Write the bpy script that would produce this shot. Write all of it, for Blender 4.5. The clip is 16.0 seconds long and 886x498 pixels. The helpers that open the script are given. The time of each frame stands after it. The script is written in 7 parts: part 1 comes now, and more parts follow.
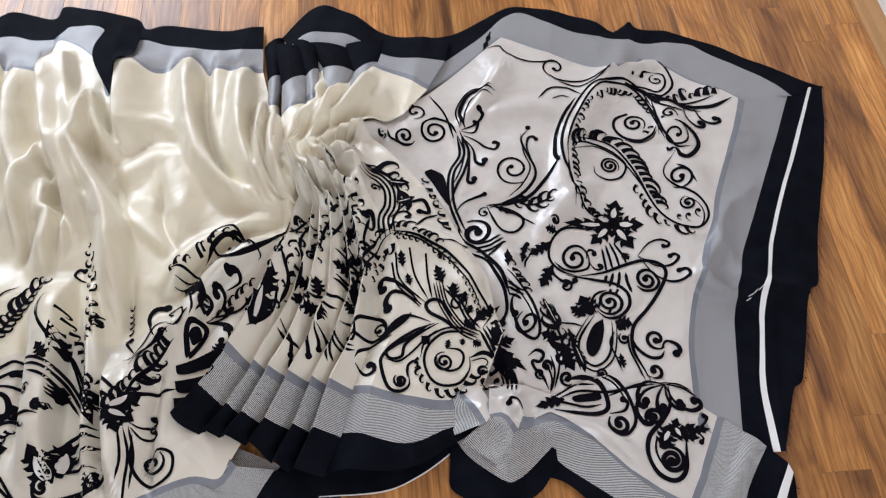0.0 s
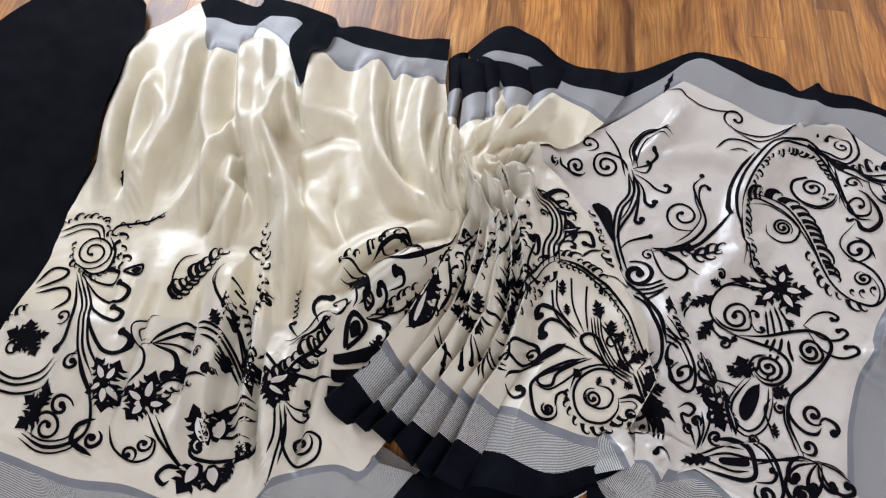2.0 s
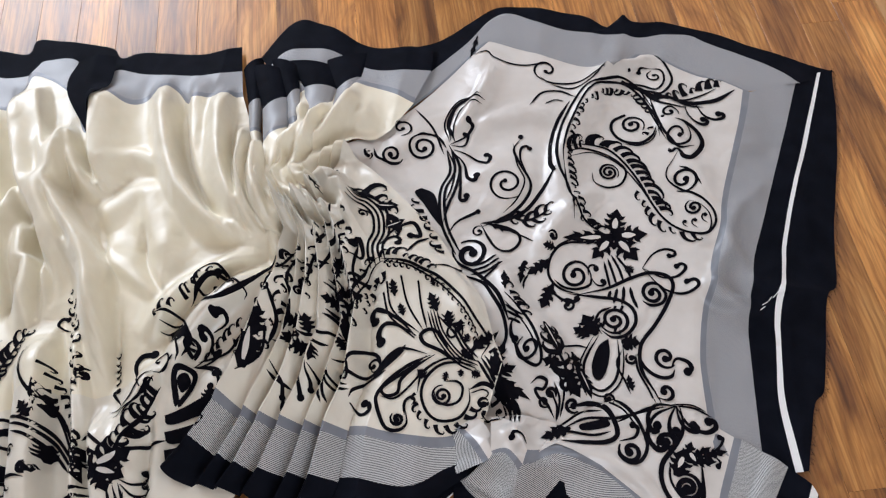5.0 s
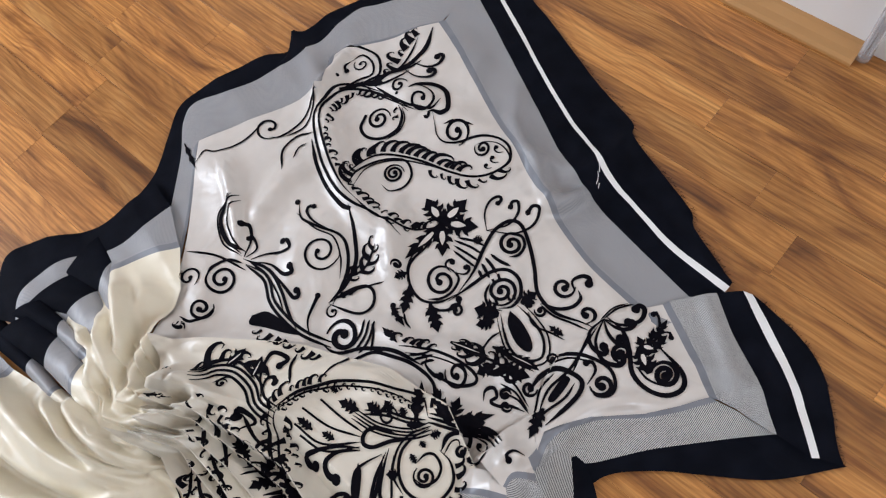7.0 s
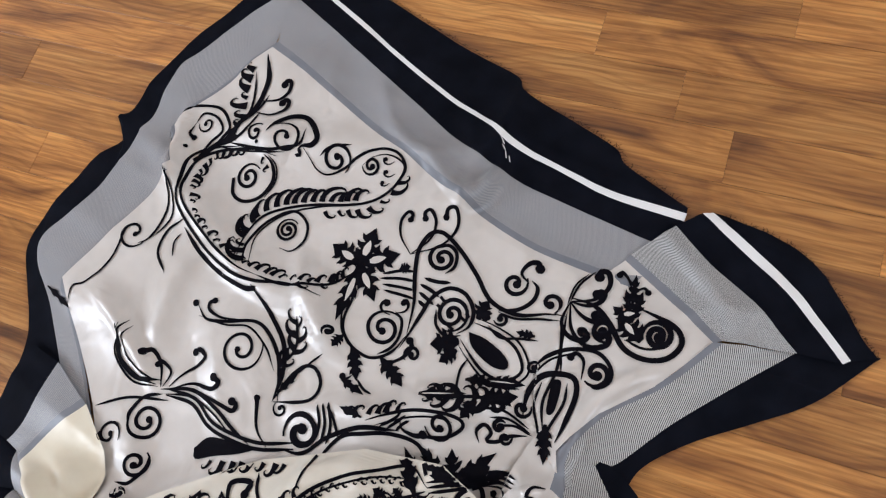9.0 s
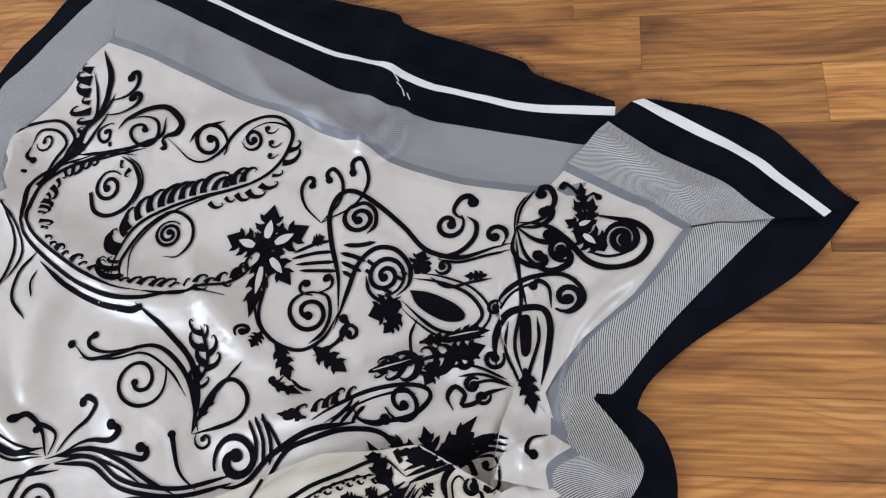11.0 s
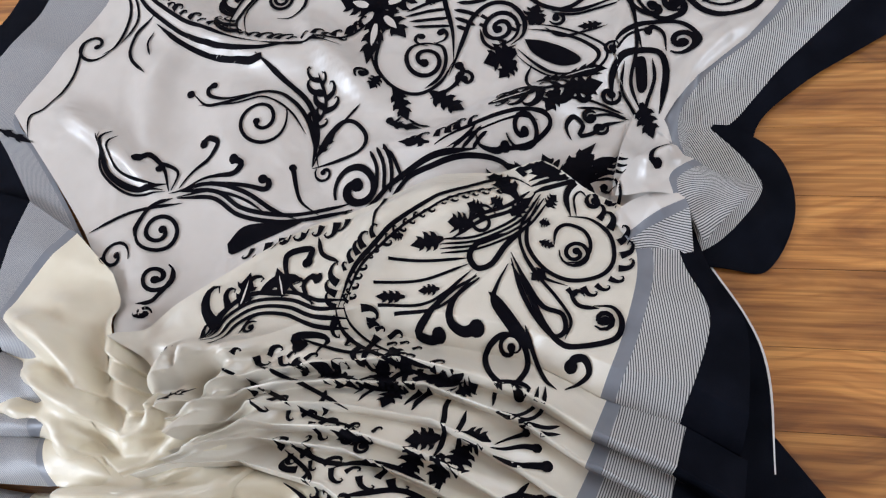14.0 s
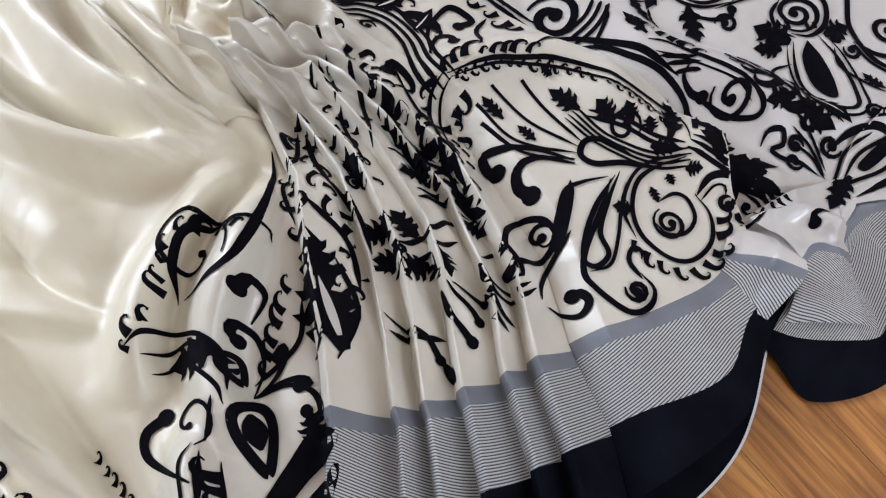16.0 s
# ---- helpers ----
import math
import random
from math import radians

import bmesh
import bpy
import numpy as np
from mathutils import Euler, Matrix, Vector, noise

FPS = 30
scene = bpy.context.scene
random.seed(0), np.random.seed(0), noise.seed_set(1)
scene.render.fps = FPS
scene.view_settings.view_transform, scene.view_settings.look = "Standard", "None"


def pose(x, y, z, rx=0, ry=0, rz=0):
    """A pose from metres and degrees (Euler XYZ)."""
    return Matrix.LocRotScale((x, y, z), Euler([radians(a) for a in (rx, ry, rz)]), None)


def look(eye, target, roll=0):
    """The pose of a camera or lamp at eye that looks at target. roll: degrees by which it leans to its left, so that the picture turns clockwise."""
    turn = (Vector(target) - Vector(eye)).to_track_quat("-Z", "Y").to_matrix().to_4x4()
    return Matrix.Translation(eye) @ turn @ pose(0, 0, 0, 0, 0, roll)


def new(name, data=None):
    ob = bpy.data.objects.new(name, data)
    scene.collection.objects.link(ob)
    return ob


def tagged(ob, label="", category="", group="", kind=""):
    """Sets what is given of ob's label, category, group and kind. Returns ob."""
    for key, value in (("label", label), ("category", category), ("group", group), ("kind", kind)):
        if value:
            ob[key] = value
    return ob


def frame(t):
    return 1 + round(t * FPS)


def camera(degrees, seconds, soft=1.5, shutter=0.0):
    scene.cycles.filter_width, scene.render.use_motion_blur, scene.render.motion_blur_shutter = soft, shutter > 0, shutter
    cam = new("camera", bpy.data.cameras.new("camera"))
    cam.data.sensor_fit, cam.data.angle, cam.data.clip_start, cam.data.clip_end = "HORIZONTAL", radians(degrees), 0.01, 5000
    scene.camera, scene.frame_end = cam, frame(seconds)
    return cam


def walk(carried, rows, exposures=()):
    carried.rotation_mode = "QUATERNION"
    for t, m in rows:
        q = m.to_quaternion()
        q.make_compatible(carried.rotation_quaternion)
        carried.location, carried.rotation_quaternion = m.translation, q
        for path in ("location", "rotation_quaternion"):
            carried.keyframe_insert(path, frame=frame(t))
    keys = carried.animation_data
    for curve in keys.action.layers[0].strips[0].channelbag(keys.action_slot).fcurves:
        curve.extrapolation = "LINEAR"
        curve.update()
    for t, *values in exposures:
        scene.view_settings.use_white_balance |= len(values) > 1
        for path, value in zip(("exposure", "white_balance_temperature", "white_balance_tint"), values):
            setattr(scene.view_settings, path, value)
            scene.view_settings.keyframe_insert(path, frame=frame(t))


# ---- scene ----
cam = camera(60.6, 16.0, soft=1.2)
PATH = [
    (0, (-0.147, -0.583, 1.114), (-0.355, 0.377, -0.628), 4.9),
    (0.5, (-0.18, -0.596, 1.119), (-0.445, 0.354, -0.621), 4.4),
    (1, (-0.215, -0.609, 1.118), (-0.542, 0.333, -0.616), 4.0),
    (1.5, (-0.243, -0.618, 1.119), (-0.631, 0.307, -0.611), 3.2),
    (2, (-0.266, -0.624, 1.126), (-0.696, 0.28, -0.605), 2.8),
    (2.5, (-0.276, -0.633, 1.121), (-0.733, 0.25, -0.615), 2.7),
    (3, (-0.271, -0.631, 1.116), (-0.737, 0.236, -0.625), 2.6),
    (3.5, (-0.263, -0.612, 1.116), (-0.71, 0.247, -0.634), 2.6),
    (4, (-0.225, -0.579, 1.109), (-0.635, 0.29, -0.646), 1.8),
    (4.5, (-0.176, -0.537, 1.103), (-0.521, 0.345, -0.659), 0.4),
    (5, (-0.124, -0.487, 1.098), (-0.378, 0.417, -0.668), -1.6),
    (5.2, (-0.11, -0.468, 1.096), (-0.322, 0.445, -0.671), -2.1),
    (7.3, (-0.153, -0.355, 1.077), (0.079, 0.433, -0.746), -17.9),
    (7.5, (-0.15, -0.35, 1.061), (0.099, 0.426, -0.766), -18.7),
    (8, (-0.117, -0.312, 1.013), (0.127, 0.435, -0.827), -21.6),
    (8.5, (-0.077, -0.279, 0.971), (0.147, 0.436, -0.883), -26.9),
    (8.7, (-0.057, -0.278, 0.969), (0.163, 0.426, -0.89), -30.1),
    (10.8, (-0.191, -0.27, 0.826), (0.37, 0.3, -1.007), -22.7),
    (11, (-0.174, -0.268, 0.791), (0.38, 0.281, -1.051), -21.9),
    (11.5, (-0.161, -0.25, 0.781), (0.246, 0.2, -1.125), -26.0),
    (12, (-0.198, -0.247, 0.8), (0.243, 0.321, -1.066), -29.8),
    (12.5, (-0.283, -0.244, 0.797), (0.174, 0.356, -1.055), -29.4),
    (13, (-0.382, -0.226, 0.789), (0.129, 0.372, -1.05), -26.7),
    (13.5, (-0.447, -0.259, 0.756), (0.089, 0.336, -1.077), -25.6),
    (14, (-0.462, -0.268, 0.731), (0.06, 0.3, -1.114), -23.0),
    (14.5, (-0.463, -0.281, 0.711), (0.007, 0.304, -1.142), -18.0),
    (15, (-0.483, -0.302, 0.687), (-0.118, 0.288, -1.189), -9.3),
    (15.5, (-0.488, -0.324, 0.65), (-0.189, 0.276, -1.234), -0.2),
    (16, (-0.504, -0.365, 0.618), (-0.212, 0.336, -1.232), 6.2),
]
walk(cam, [(t, look(e, g, r)) for t, e, g, r in PATH],
     [(0, 0.0, 6330, 10), (5.2, 0.0, 6360, 10), (8.7, 0.03, 6400, 10), (11, 0.05, 6120, 8), (13.5, 0.03, 6200, 9), (16, 0.02, 6130, 10)])

# ---- light ----
world = bpy.data.worlds.new("sky")
scene.world = world
world.use_nodes = True
wn = world.node_tree
sky = wn.nodes.new("ShaderNodeTexSky")
sky.sky_type, sky.sun_disc = "NISHITA", False
sky.sun_elevation, sky.sun_rotation = radians(40), radians(300)
wn.nodes["Background"].inputs["Strength"].default_value = 0.1
wn.links.new(sky.outputs["Color"], wn.nodes["Background"].inputs["Color"])


def area_light(name, size_x, size_y, power, eye, target, colour):
    d = bpy.data.lights.new(name, "AREA")
    d.shape, d.size, d.size_y, d.energy, d.color = "RECTANGLE", size_x, size_y, power, colour
    ob = new(name, d)
    ob.matrix_world = look(eye, target)
    return ob


area_light("north_window_daylight", 1.7, 1.4, 106, (-2.90, 2.02, 1.55), (-0.2, 0.0, 0.1), (0.815, 0.885, 1.0))
# added fill lamp, no known window here: lifts the dark south-east side
area_light("south_window_daylight", 1.3, 1.3, 38, (0.84, -2.66, 1.60), (0.0, 0.0, 0.1), (0.85, 0.905, 1.0))
scene.view_settings.exposure = 0.0


# ---- materials ----
def mat(name, colour, rough=0.5, metal=0.0, spec=0.5, sheen=0.0):
    m = bpy.data.materials.new(name)
    m.use_nodes = True
    b = m.node_tree.nodes["Principled BSDF"]
    b.inputs["Base Color"].default_value = (*colour, 1)
    b.inputs["Roughness"].default_value = rough
    b.inputs["Metallic"].default_value = metal
    b.inputs["Specular IOR Level"].default_value = spec
    b.inputs["Sheen Weight"].default_value = sheen
    return m, m.node_tree, b


def node(nt, kind, **values):
    n = nt.nodes.new(kind)
    for k, v in values.items():
        if k in n.inputs:
            n.inputs[k].default_value = v
    return n


def ramp(nt, stops):
    r = nt.nodes.new("ShaderNodeValToRGB")
    e = r.color_ramp.elements
    while len(e) < len(stops):
        e.new(0.5)
    for q, (p, c) in zip(e, stops):
        q.position, q.color = p, (*c, 1)
    return r


def weave(nt, b, scale, strength, distance=0.0004):
    """Fine thread relief with soft larger unevenness."""
    co = nt.nodes.new("ShaderNodeTexCoord")
    n1 = node(nt, "ShaderNodeTexNoise", Scale=scale, Detail=3.0)
    n2 = node(nt, "ShaderNodeTexNoise", Scale=28.0, Detail=4.0)
    add = nt.nodes.new("ShaderNodeMath")
    add.operation = "ADD"
    bump = node(nt, "ShaderNodeBump", Strength=strength, Distance=distance)
    nt.links.new(co.outputs["Object"], n1.inputs["Vector"])
    nt.links.new(co.outputs["Object"], n2.inputs["Vector"])
    nt.links.new(n1.outputs["Fac"], add.inputs[0])
    nt.links.new(n2.outputs["Fac"], add.inputs[1])
    nt.links.new(add.outputs[0], bump.inputs["Height"])
    nt.links.new(bump.outputs["Normal"], b.inputs["Normal"])
    return n2


def silk(name, a, c, rough, sheen=0.15, spec=0.5, relief=0.25):
    m, nt, b = mat(name, a, rough, 0, spec, sheen)
    n2 = weave(nt, b, 900.0, relief)
    if spec >= 0.5:
        b.inputs["IOR"].default_value = 1.6
        # the soft crumple of satin
        co = nt.nodes.new("ShaderNodeTexCoord")
        n3 = node(nt, "ShaderNodeTexNoise", Scale=11.0, Detail=2.0, Roughness=0.45, Distortion=0.9)
        crumple = node(nt, "ShaderNodeBump", Strength=0.6, Distance=0.012)
        fine = b.inputs["Normal"].links[0].from_node
        nt.links.new(co.outputs["Object"], n3.inputs["Vector"])
        nt.links.new(n3.outputs["Fac"], crumple.inputs["Height"])
        nt.links.new(crumple.outputs["Normal"], fine.inputs["Normal"])
    r = ramp(nt, [(0.3, a), (0.7, c)])
    nt.links.new(n2.outputs["Fac"], r.inputs["Fac"])
    nt.links.new(r.outputs["Color"], b.inputs["Base Color"])
    return m


IVORY = silk("ivory_silk", (0.725, 0.65, 0.485), (0.78, 0.71, 0.55), 0.47, 0.3, 0.95, 0.4)
MID = silk("cream_silk", (0.665, 0.61, 0.50), (0.72, 0.665, 0.56), 0.41, 0.25, 1.0, 0.45)
PEARL = silk("pearl_silk", (0.585, 0.54, 0.49), (0.64, 0.595, 0.545), 0.37, 0.25, 1.0, 0.45)
SLATE = silk("slate_satin", (0.16, 0.17, 0.195), (0.20, 0.21, 0.235), 0.42)
BLACK = silk("black_cotton_silk", (0.0028, 0.0034, 0.0062), (0.006, 0.007, 0.012), 0.75, 0.0, 0.045, 0.6)
WHITE = silk("white_stripe", (0.78, 0.77, 0.75), (0.84, 0.83, 0.81), 0.5)
INK = silk("black_print", (0.003, 0.0027, 0.005), (0.006, 0.0055, 0.008), 0.6, 0.0, 0.03)
BLACKCLOTH = silk("black_blouse_cloth", (0.003, 0.0033, 0.005), (0.006, 0.0066, 0.010), 0.85, 0.0, 0.05, 0.8)


def twill(name, pitch, light=0.58, dark=0.04):
    """Diagonal black and white woven lines along the band, from the band's own coordinates."""
    m, nt, b = mat(name, (0.4, 0.4, 0.4), 0.45, 0, 0.45, 0.1)
    uv = nt.nodes.new("ShaderNodeUVMap")
    sep = nt.nodes.new("ShaderNodeSeparateXYZ")
    u = nt.nodes.new("ShaderNodeMath")
    u.operation, u.inputs[1].default_value = "MULTIPLY", -0.55
    s = nt.nodes.new("ShaderNodeMath")
    s.operation = "ADD"
    k = nt.nodes.new("ShaderNodeMath")
    k.operation, k.inputs[1].default_value = "MULTIPLY", 1.0 / pitch
    fr = nt.nodes.new("ShaderNodeMath")
    fr.operation = "FRACT"
    r = ramp(nt, [(0.0, (light, light, light * 0.97)), (0.32, (light, light, light * 0.97)), (0.58, (dark, dark, dark * 1.15)), (0.80, (dark, dark, dark * 1.15))])
    e = r.color_ramp.elements.new(1.0)
    e.color = (light, light, light * 0.97, 1)
    nt.links.new(uv.outputs["UV"], sep.inputs[0])
    nt.links.new(sep.outputs["X"], u.inputs[0])
    nt.links.new(u.outputs[0], s.inputs[0])
    nt.links.new(sep.outputs["Y"], s.inputs[1])
    nt.links.new(s.outputs[0], k.inputs[0])
    nt.links.new(k.outputs[0], fr.inputs[0])
    nt.links.new(fr.outputs[0], r.inputs["Fac"])
    nt.links.new(r.outputs["Color"], b.inputs["Base Color"])
    weave(nt, b, 900.0, 0.25)
    return m


TWILL = twill("twill_band", 0.0023)
FINE = twill("fine_twill_band", 0.0021, 0.37, 0.20)


def wood(name):
    m, nt, b = mat(name, (0.3, 0.15, 0.06), 0.33, 0, 0.5)
    oi = nt.nodes.new("ShaderNodeObjectInfo")
    co = nt.nodes.new("ShaderNodeTexCoord")
    add = nt.nodes.new("ShaderNodeVectorMath")
    add.operation = "ADD"
    sc = nt.nodes.new("ShaderNodeVectorMath")
    sc.operation = "SCALE"
    sc.inputs["Scale"].default_value = 37.0
    nt.links.new(oi.outputs["Random"], sc.inputs[0])
    nt.links.new(co.outputs["Object"], add.inputs[0])
    nt.links.new(sc.outputs[0], add.inputs[1])
    warp = node(nt, "ShaderNodeTexNoise", Scale=3.2, Detail=2.0)
    nt.links.new(add.outputs[0], warp.inputs["Vector"])
    push = nt.nodes.new("ShaderNodeVectorMath")
    push.operation = "MULTIPLY_ADD"
    push.inputs[1].default_value = (0.10, 0.10, 0.0)
    nt.links.new(warp.outputs["Color"], push.inputs[0])
    nt.links.new(add.outputs[0], push.inputs[2])
    mp = node(nt, "ShaderNodeMapping", Scale=(1.7, 8.0, 1.0))
    nt.links.new(push.outputs[0], mp.inputs["Vector"])
    n1 = node(nt, "ShaderNodeTexNoise", Scale=2.1, Detail=6.0, Roughness=0.55, Distortion=0.9)
    # curved year rings and small knots
    mp3 = node(nt, "ShaderNodeMapping", Scale=(0.9, 3.4, 1.0))
    nt.links.new(push.outputs[0], mp3.inputs["Vector"])
    rings = node(nt, "ShaderNodeTexWave", Scale=7.0, Distortion=9.0, Detail=3.0)
    rings.inputs["Detail Scale"].default_value = 1.1
    rings.bands_direction = "Y"
    nt.links.new(mp3.outputs[0], rings.inputs["Vector"])
    mp4 = node(nt, "ShaderNodeMapping", Scale=(2.6, 5.2, 1.0))
    nt.links.new(push.outputs[0], mp4.inputs["Vector"])
    knots = node(nt, "ShaderNodeTexVoronoi", Scale=1.0)
    nt.links.new(mp4.outputs[0], knots.inputs["Vector"])
    mp2 = node(nt, "ShaderNodeMapping", Scale=(3.0, 160.0, 1.0))
    nt.links.new(add.outputs[0], mp2.inputs["Vector"])
    n2 = node(nt, "ShaderNodeTexNoise", Scale=1.6, Detail=4.0)
    nt.links.new(mp.outputs[0], n1.inputs["Vector"])
    nt.links.new(mp2.outputs[0], n2.inputs["Vector"])
    r = ramp(nt, [(0.28, (0.17, 0.064, 0.019)), (0.42, (0.40, 0.168, 0.045)), (0.55, (0.60, 0.27, 0.070)), (0.76, (0.74, 0.38, 0.115))])
    nt.links.new(n1.outputs["Fac"], r.inputs["Fac"])
    hsv = nt.nodes.new("ShaderNodeHueSaturation")
    mr = node(nt, "ShaderNodeMapRange")
    mr.inputs["To Min"].default_value, mr.inputs["To Max"].default_value = 0.70, 1.22
    nt.links.new(oi.outputs["Random"], mr.inputs["Value"])
    nt.links.new(mr.outputs[0], hsv.inputs["Value"])
    nt.links.new(r.outputs["Color"], hsv.inputs["Color"])
    mix = nt.nodes.new("ShaderNodeMixRGB")
    mix.blend_type = "MULTIPLY"
    mix.inputs["Fac"].default_value = 0.6
    r2 = ramp(nt, [(0.38, (0.45, 0.38, 0.32)), (0.58, (1.0, 1.0, 1.0))])
    nt.links.new(n2.outputs["Fac"], r2.inputs["Fac"])
    nt.links.new(hsv.outputs["Color"], mix.inputs["Color1"])
    nt.links.new(r2.outputs["Color"], mix.inputs["Color2"])
    last = mix
    for source, stops, fac in ((rings.outputs["Fac"], [(0.05, (0.62, 0.50, 0.42)), (0.5, (1, 1, 1))], 0.45),
                               (knots.outputs["Distance"], [(0.04, (0.30, 0.20, 0.14)), (0.20, (1, 1, 1))], 0.75)):
        tone = ramp(nt, stops)
        over = nt.nodes.new("ShaderNodeMixRGB")
        over.blend_type = "MULTIPLY"
        over.inputs["Fac"].default_value = fac
        nt.links.new(source, tone.inputs["Fac"])
        nt.links.new(last.outputs["Color"], over.inputs["Color1"])
        nt.links.new(tone.outputs["Color"], over.inputs["Color2"])
        last = over
    nt.links.new(last.outputs["Color"], b.inputs["Base Color"])
    bump = node(nt, "ShaderNodeBump", Strength=0.12, Distance=0.0005)
    nt.links.new(n2.outputs["Fac"], bump.inputs["Height"])
    nt.links.new(bump.outputs["Normal"], b.inputs["Normal"])
    rr = node(nt, "ShaderNodeMapRange")
    rr.inputs["To Min"].default_value, rr.inputs["To Max"].default_value = 0.26, 0.45
    nt.links.new(n1.outputs["Fac"], rr.inputs["Value"])
    nt.links.new(rr.outputs[0], b.inputs["Roughness"])
    return m


WOOD = wood("laminate_wood")
JOINT = mat("dark_joint", (0.06, 0.03, 0.015), 0.7)[0]


def paint(name, a, rough):
    m, nt, b = mat(name, a, rough)
    weave(nt, b, 260.0, 0.15)
    return m


# assumed tone for the unseen walls, kept dim to cut bounced light
UNSEEN_WALL = paint("unseen_wall_beige", (0.46, 0.43, 0.39), 0.85)
WALL = paint("white_wall_paint", (0.78, 0.77, 0.75), 0.8)


# ---- building helpers ----
def mesh_object(name, verts, faces, mats, indices=None, uvs=None, parent=None, smooth=True, label=""):
    me = bpy.data.meshes.new(name)
    me.from_pydata(verts, [], faces)
    for m in mats:
        me.materials.append(m)
    if indices is not None:
        me.polygons.foreach_set("material_index", indices)
    if smooth:
        me.polygons.foreach_set("use_smooth", [True] * len(faces))
    if uvs is not None:
        layer = me.uv_layers.new(name="UVMap")
        flat = [c for f in faces for i in f for c in uvs[i]]
        layer.data.foreach_set("uv", flat)
    me.update()
    ob = new(name, me)
    ob.parent = parent
    if label:
        tagged(ob, label)
    return ob


def box(name, size, at, material, parent=None, bevel=0.004, label="", turn=0.0):
    bm = bmesh.new()
    bmesh.ops.create_cube(bm, size=1)
    bmesh.ops.scale(bm, vec=size, verts=bm.verts)
    if bevel:
        bmesh.ops.bevel(bm, geom=bm.edges[:], offset=bevel, segments=2, affect="EDGES")
    me = bpy.data.meshes.new(name)
    bm.to_mesh(me)
    bm.free()
    me.materials.append(material)
    ob = new(name, me)
    ob.matrix_world = pose(*at, 0, 0, turn)
    ob.parent = parent
    if label:
        tagged(ob, label)
    return ob


def spline(points, n):
    """n places, evenly spaced, along a smooth curve through the points."""
    p = np.array(points, float)
    if len(p) == 2:
        t = np.linspace(0, 1, n)[:, None]
        return p[0] * (1 - t) + p[1] * t
    q = np.vstack([2 * p[0] - p[1], p, 2 * p[-1] - p[-2]])
    out = []
    for i in range(1, len(q) - 2):
        a, b, c, d = q[i - 1], q[i], q[i + 1], q[i + 2]
        for s in np.linspace(0, 1, 24, endpoint=False):
            out.append(0.5 * (2 * b + (c - a) * s + (2 * a - 5 * b + 4 * c - d) * s ** 2 + (3 * b - a - 3 * c + d) * s ** 3))
    out.append(p[-1])
    out = np.array(out)
    length = np.concatenate([[0], np.cumsum(np.linalg.norm(np.diff(out, axis=0), axis=1))])
    want = np.linspace(0, length[-1], n)
    return np.stack([np.interp(want, length, out[:, k]) for k in range(p.shape[1])], 1)


# ---- the folds of the cloth ----
FOLDS = []


def fold(points, width, height, sharp=0.0):
    """A raised fold along a line: it fades at both ends."""
    sharp = sharp or (0.82 if width < 0.0135 else 0.95)
    c = spline(points, 150)
    s = np.linspace(0, 1, 150)
    FOLDS.append((c, np.clip(np.minimum(s, 1 - s) * 4, 0.0, 1), width * 1.25, height * 0.85, sharp))


SWELLS = []


def swell(points, left, right, height):
    """A rounded fold along a line, with a width of its own on each side of the crest."""
    a, b = np.array(points[0]), np.array(points[1])
    lead = a + (a - b) / (np.hypot(*(a - b)) + 1e-9) * 0.045
    c = spline([tuple(lead), *points], 120)
    t = np.gradient(c, axis=0)
    t /= np.linalg.norm(t, axis=1)[:, None] + 1e-9
    s = np.linspace(0, 1, 120)
    SWELLS.append((c, t, np.sin(np.pi / 2 * np.clip(np.minimum(s * 4, (1 - s) * 3), 0, 1)) ** 2, left, right, height * 1.7))


def relief(xy):
    xy = np.asarray(xy, float)
    heap = np.zeros(len(xy))
    for c, t, fade, left, right, h in SWELLS:
        w = max(left, right) * 1.9
        near = np.where((xy[:, 0] > c[:, 0].min() - w) & (xy[:, 0] < c[:, 0].max() + w) & (xy[:, 1] > c[:, 1].min() - w) & (xy[:, 1] < c[:, 1].max() + w))[0]
        if not len(near):
            continue
        v = xy[near, None, :] - c[None]
        d = np.linalg.norm(v, axis=2)
        k = d.argmin(1)
        d, u = d[np.arange(len(near)), k], v[np.arange(len(near)), k]
        on_left = t[k, 0] * u[:, 1] - t[k, 1] * u[:, 0] > 0
        d = d / np.where(on_left, left, right)
        heap[near] += (h * fade[k] * np.exp(-np.abs(d) ** 2.5)) ** 2
    z = np.sqrt(heap)
    for c, fade, w, h, sharp in FOLDS:
        near = np.where((xy[:, 0] > c[:, 0].min() - 3 * w) & (xy[:, 0] < c[:, 0].max() + 3 * w)
                        & (xy[:, 1] > c[:, 1].min() - 3 * w) & (xy[:, 1] < c[:, 1].max() + 3 * w))[0]
        if not len(near):
            continue
        d = np.linalg.norm(xy[near, None, :] - c[None], axis=2)
        k = d.argmin(1)
        z[near] += h * fade[k] * np.exp(-(d[np.arange(len(near)), k] / w) ** (2 * sharp))
    return z


def rumple(xy):
    """Small soft unevenness of loose silk, with long fine creases."""
    return np.array([0.0050 * max(0.0, 1 - 3.2 * abs(noise.noise((x * 7 + y * 1.5, y * 1.6, 4.2)))) + 0.0045 * noise.noise((x * 8, y * 8, 0.3)) + 0.0018 * noise.noise((x * 27, y * 27, 1.7)) for x, y in xy])


SURFACE_V, SURFACE_F = [], []


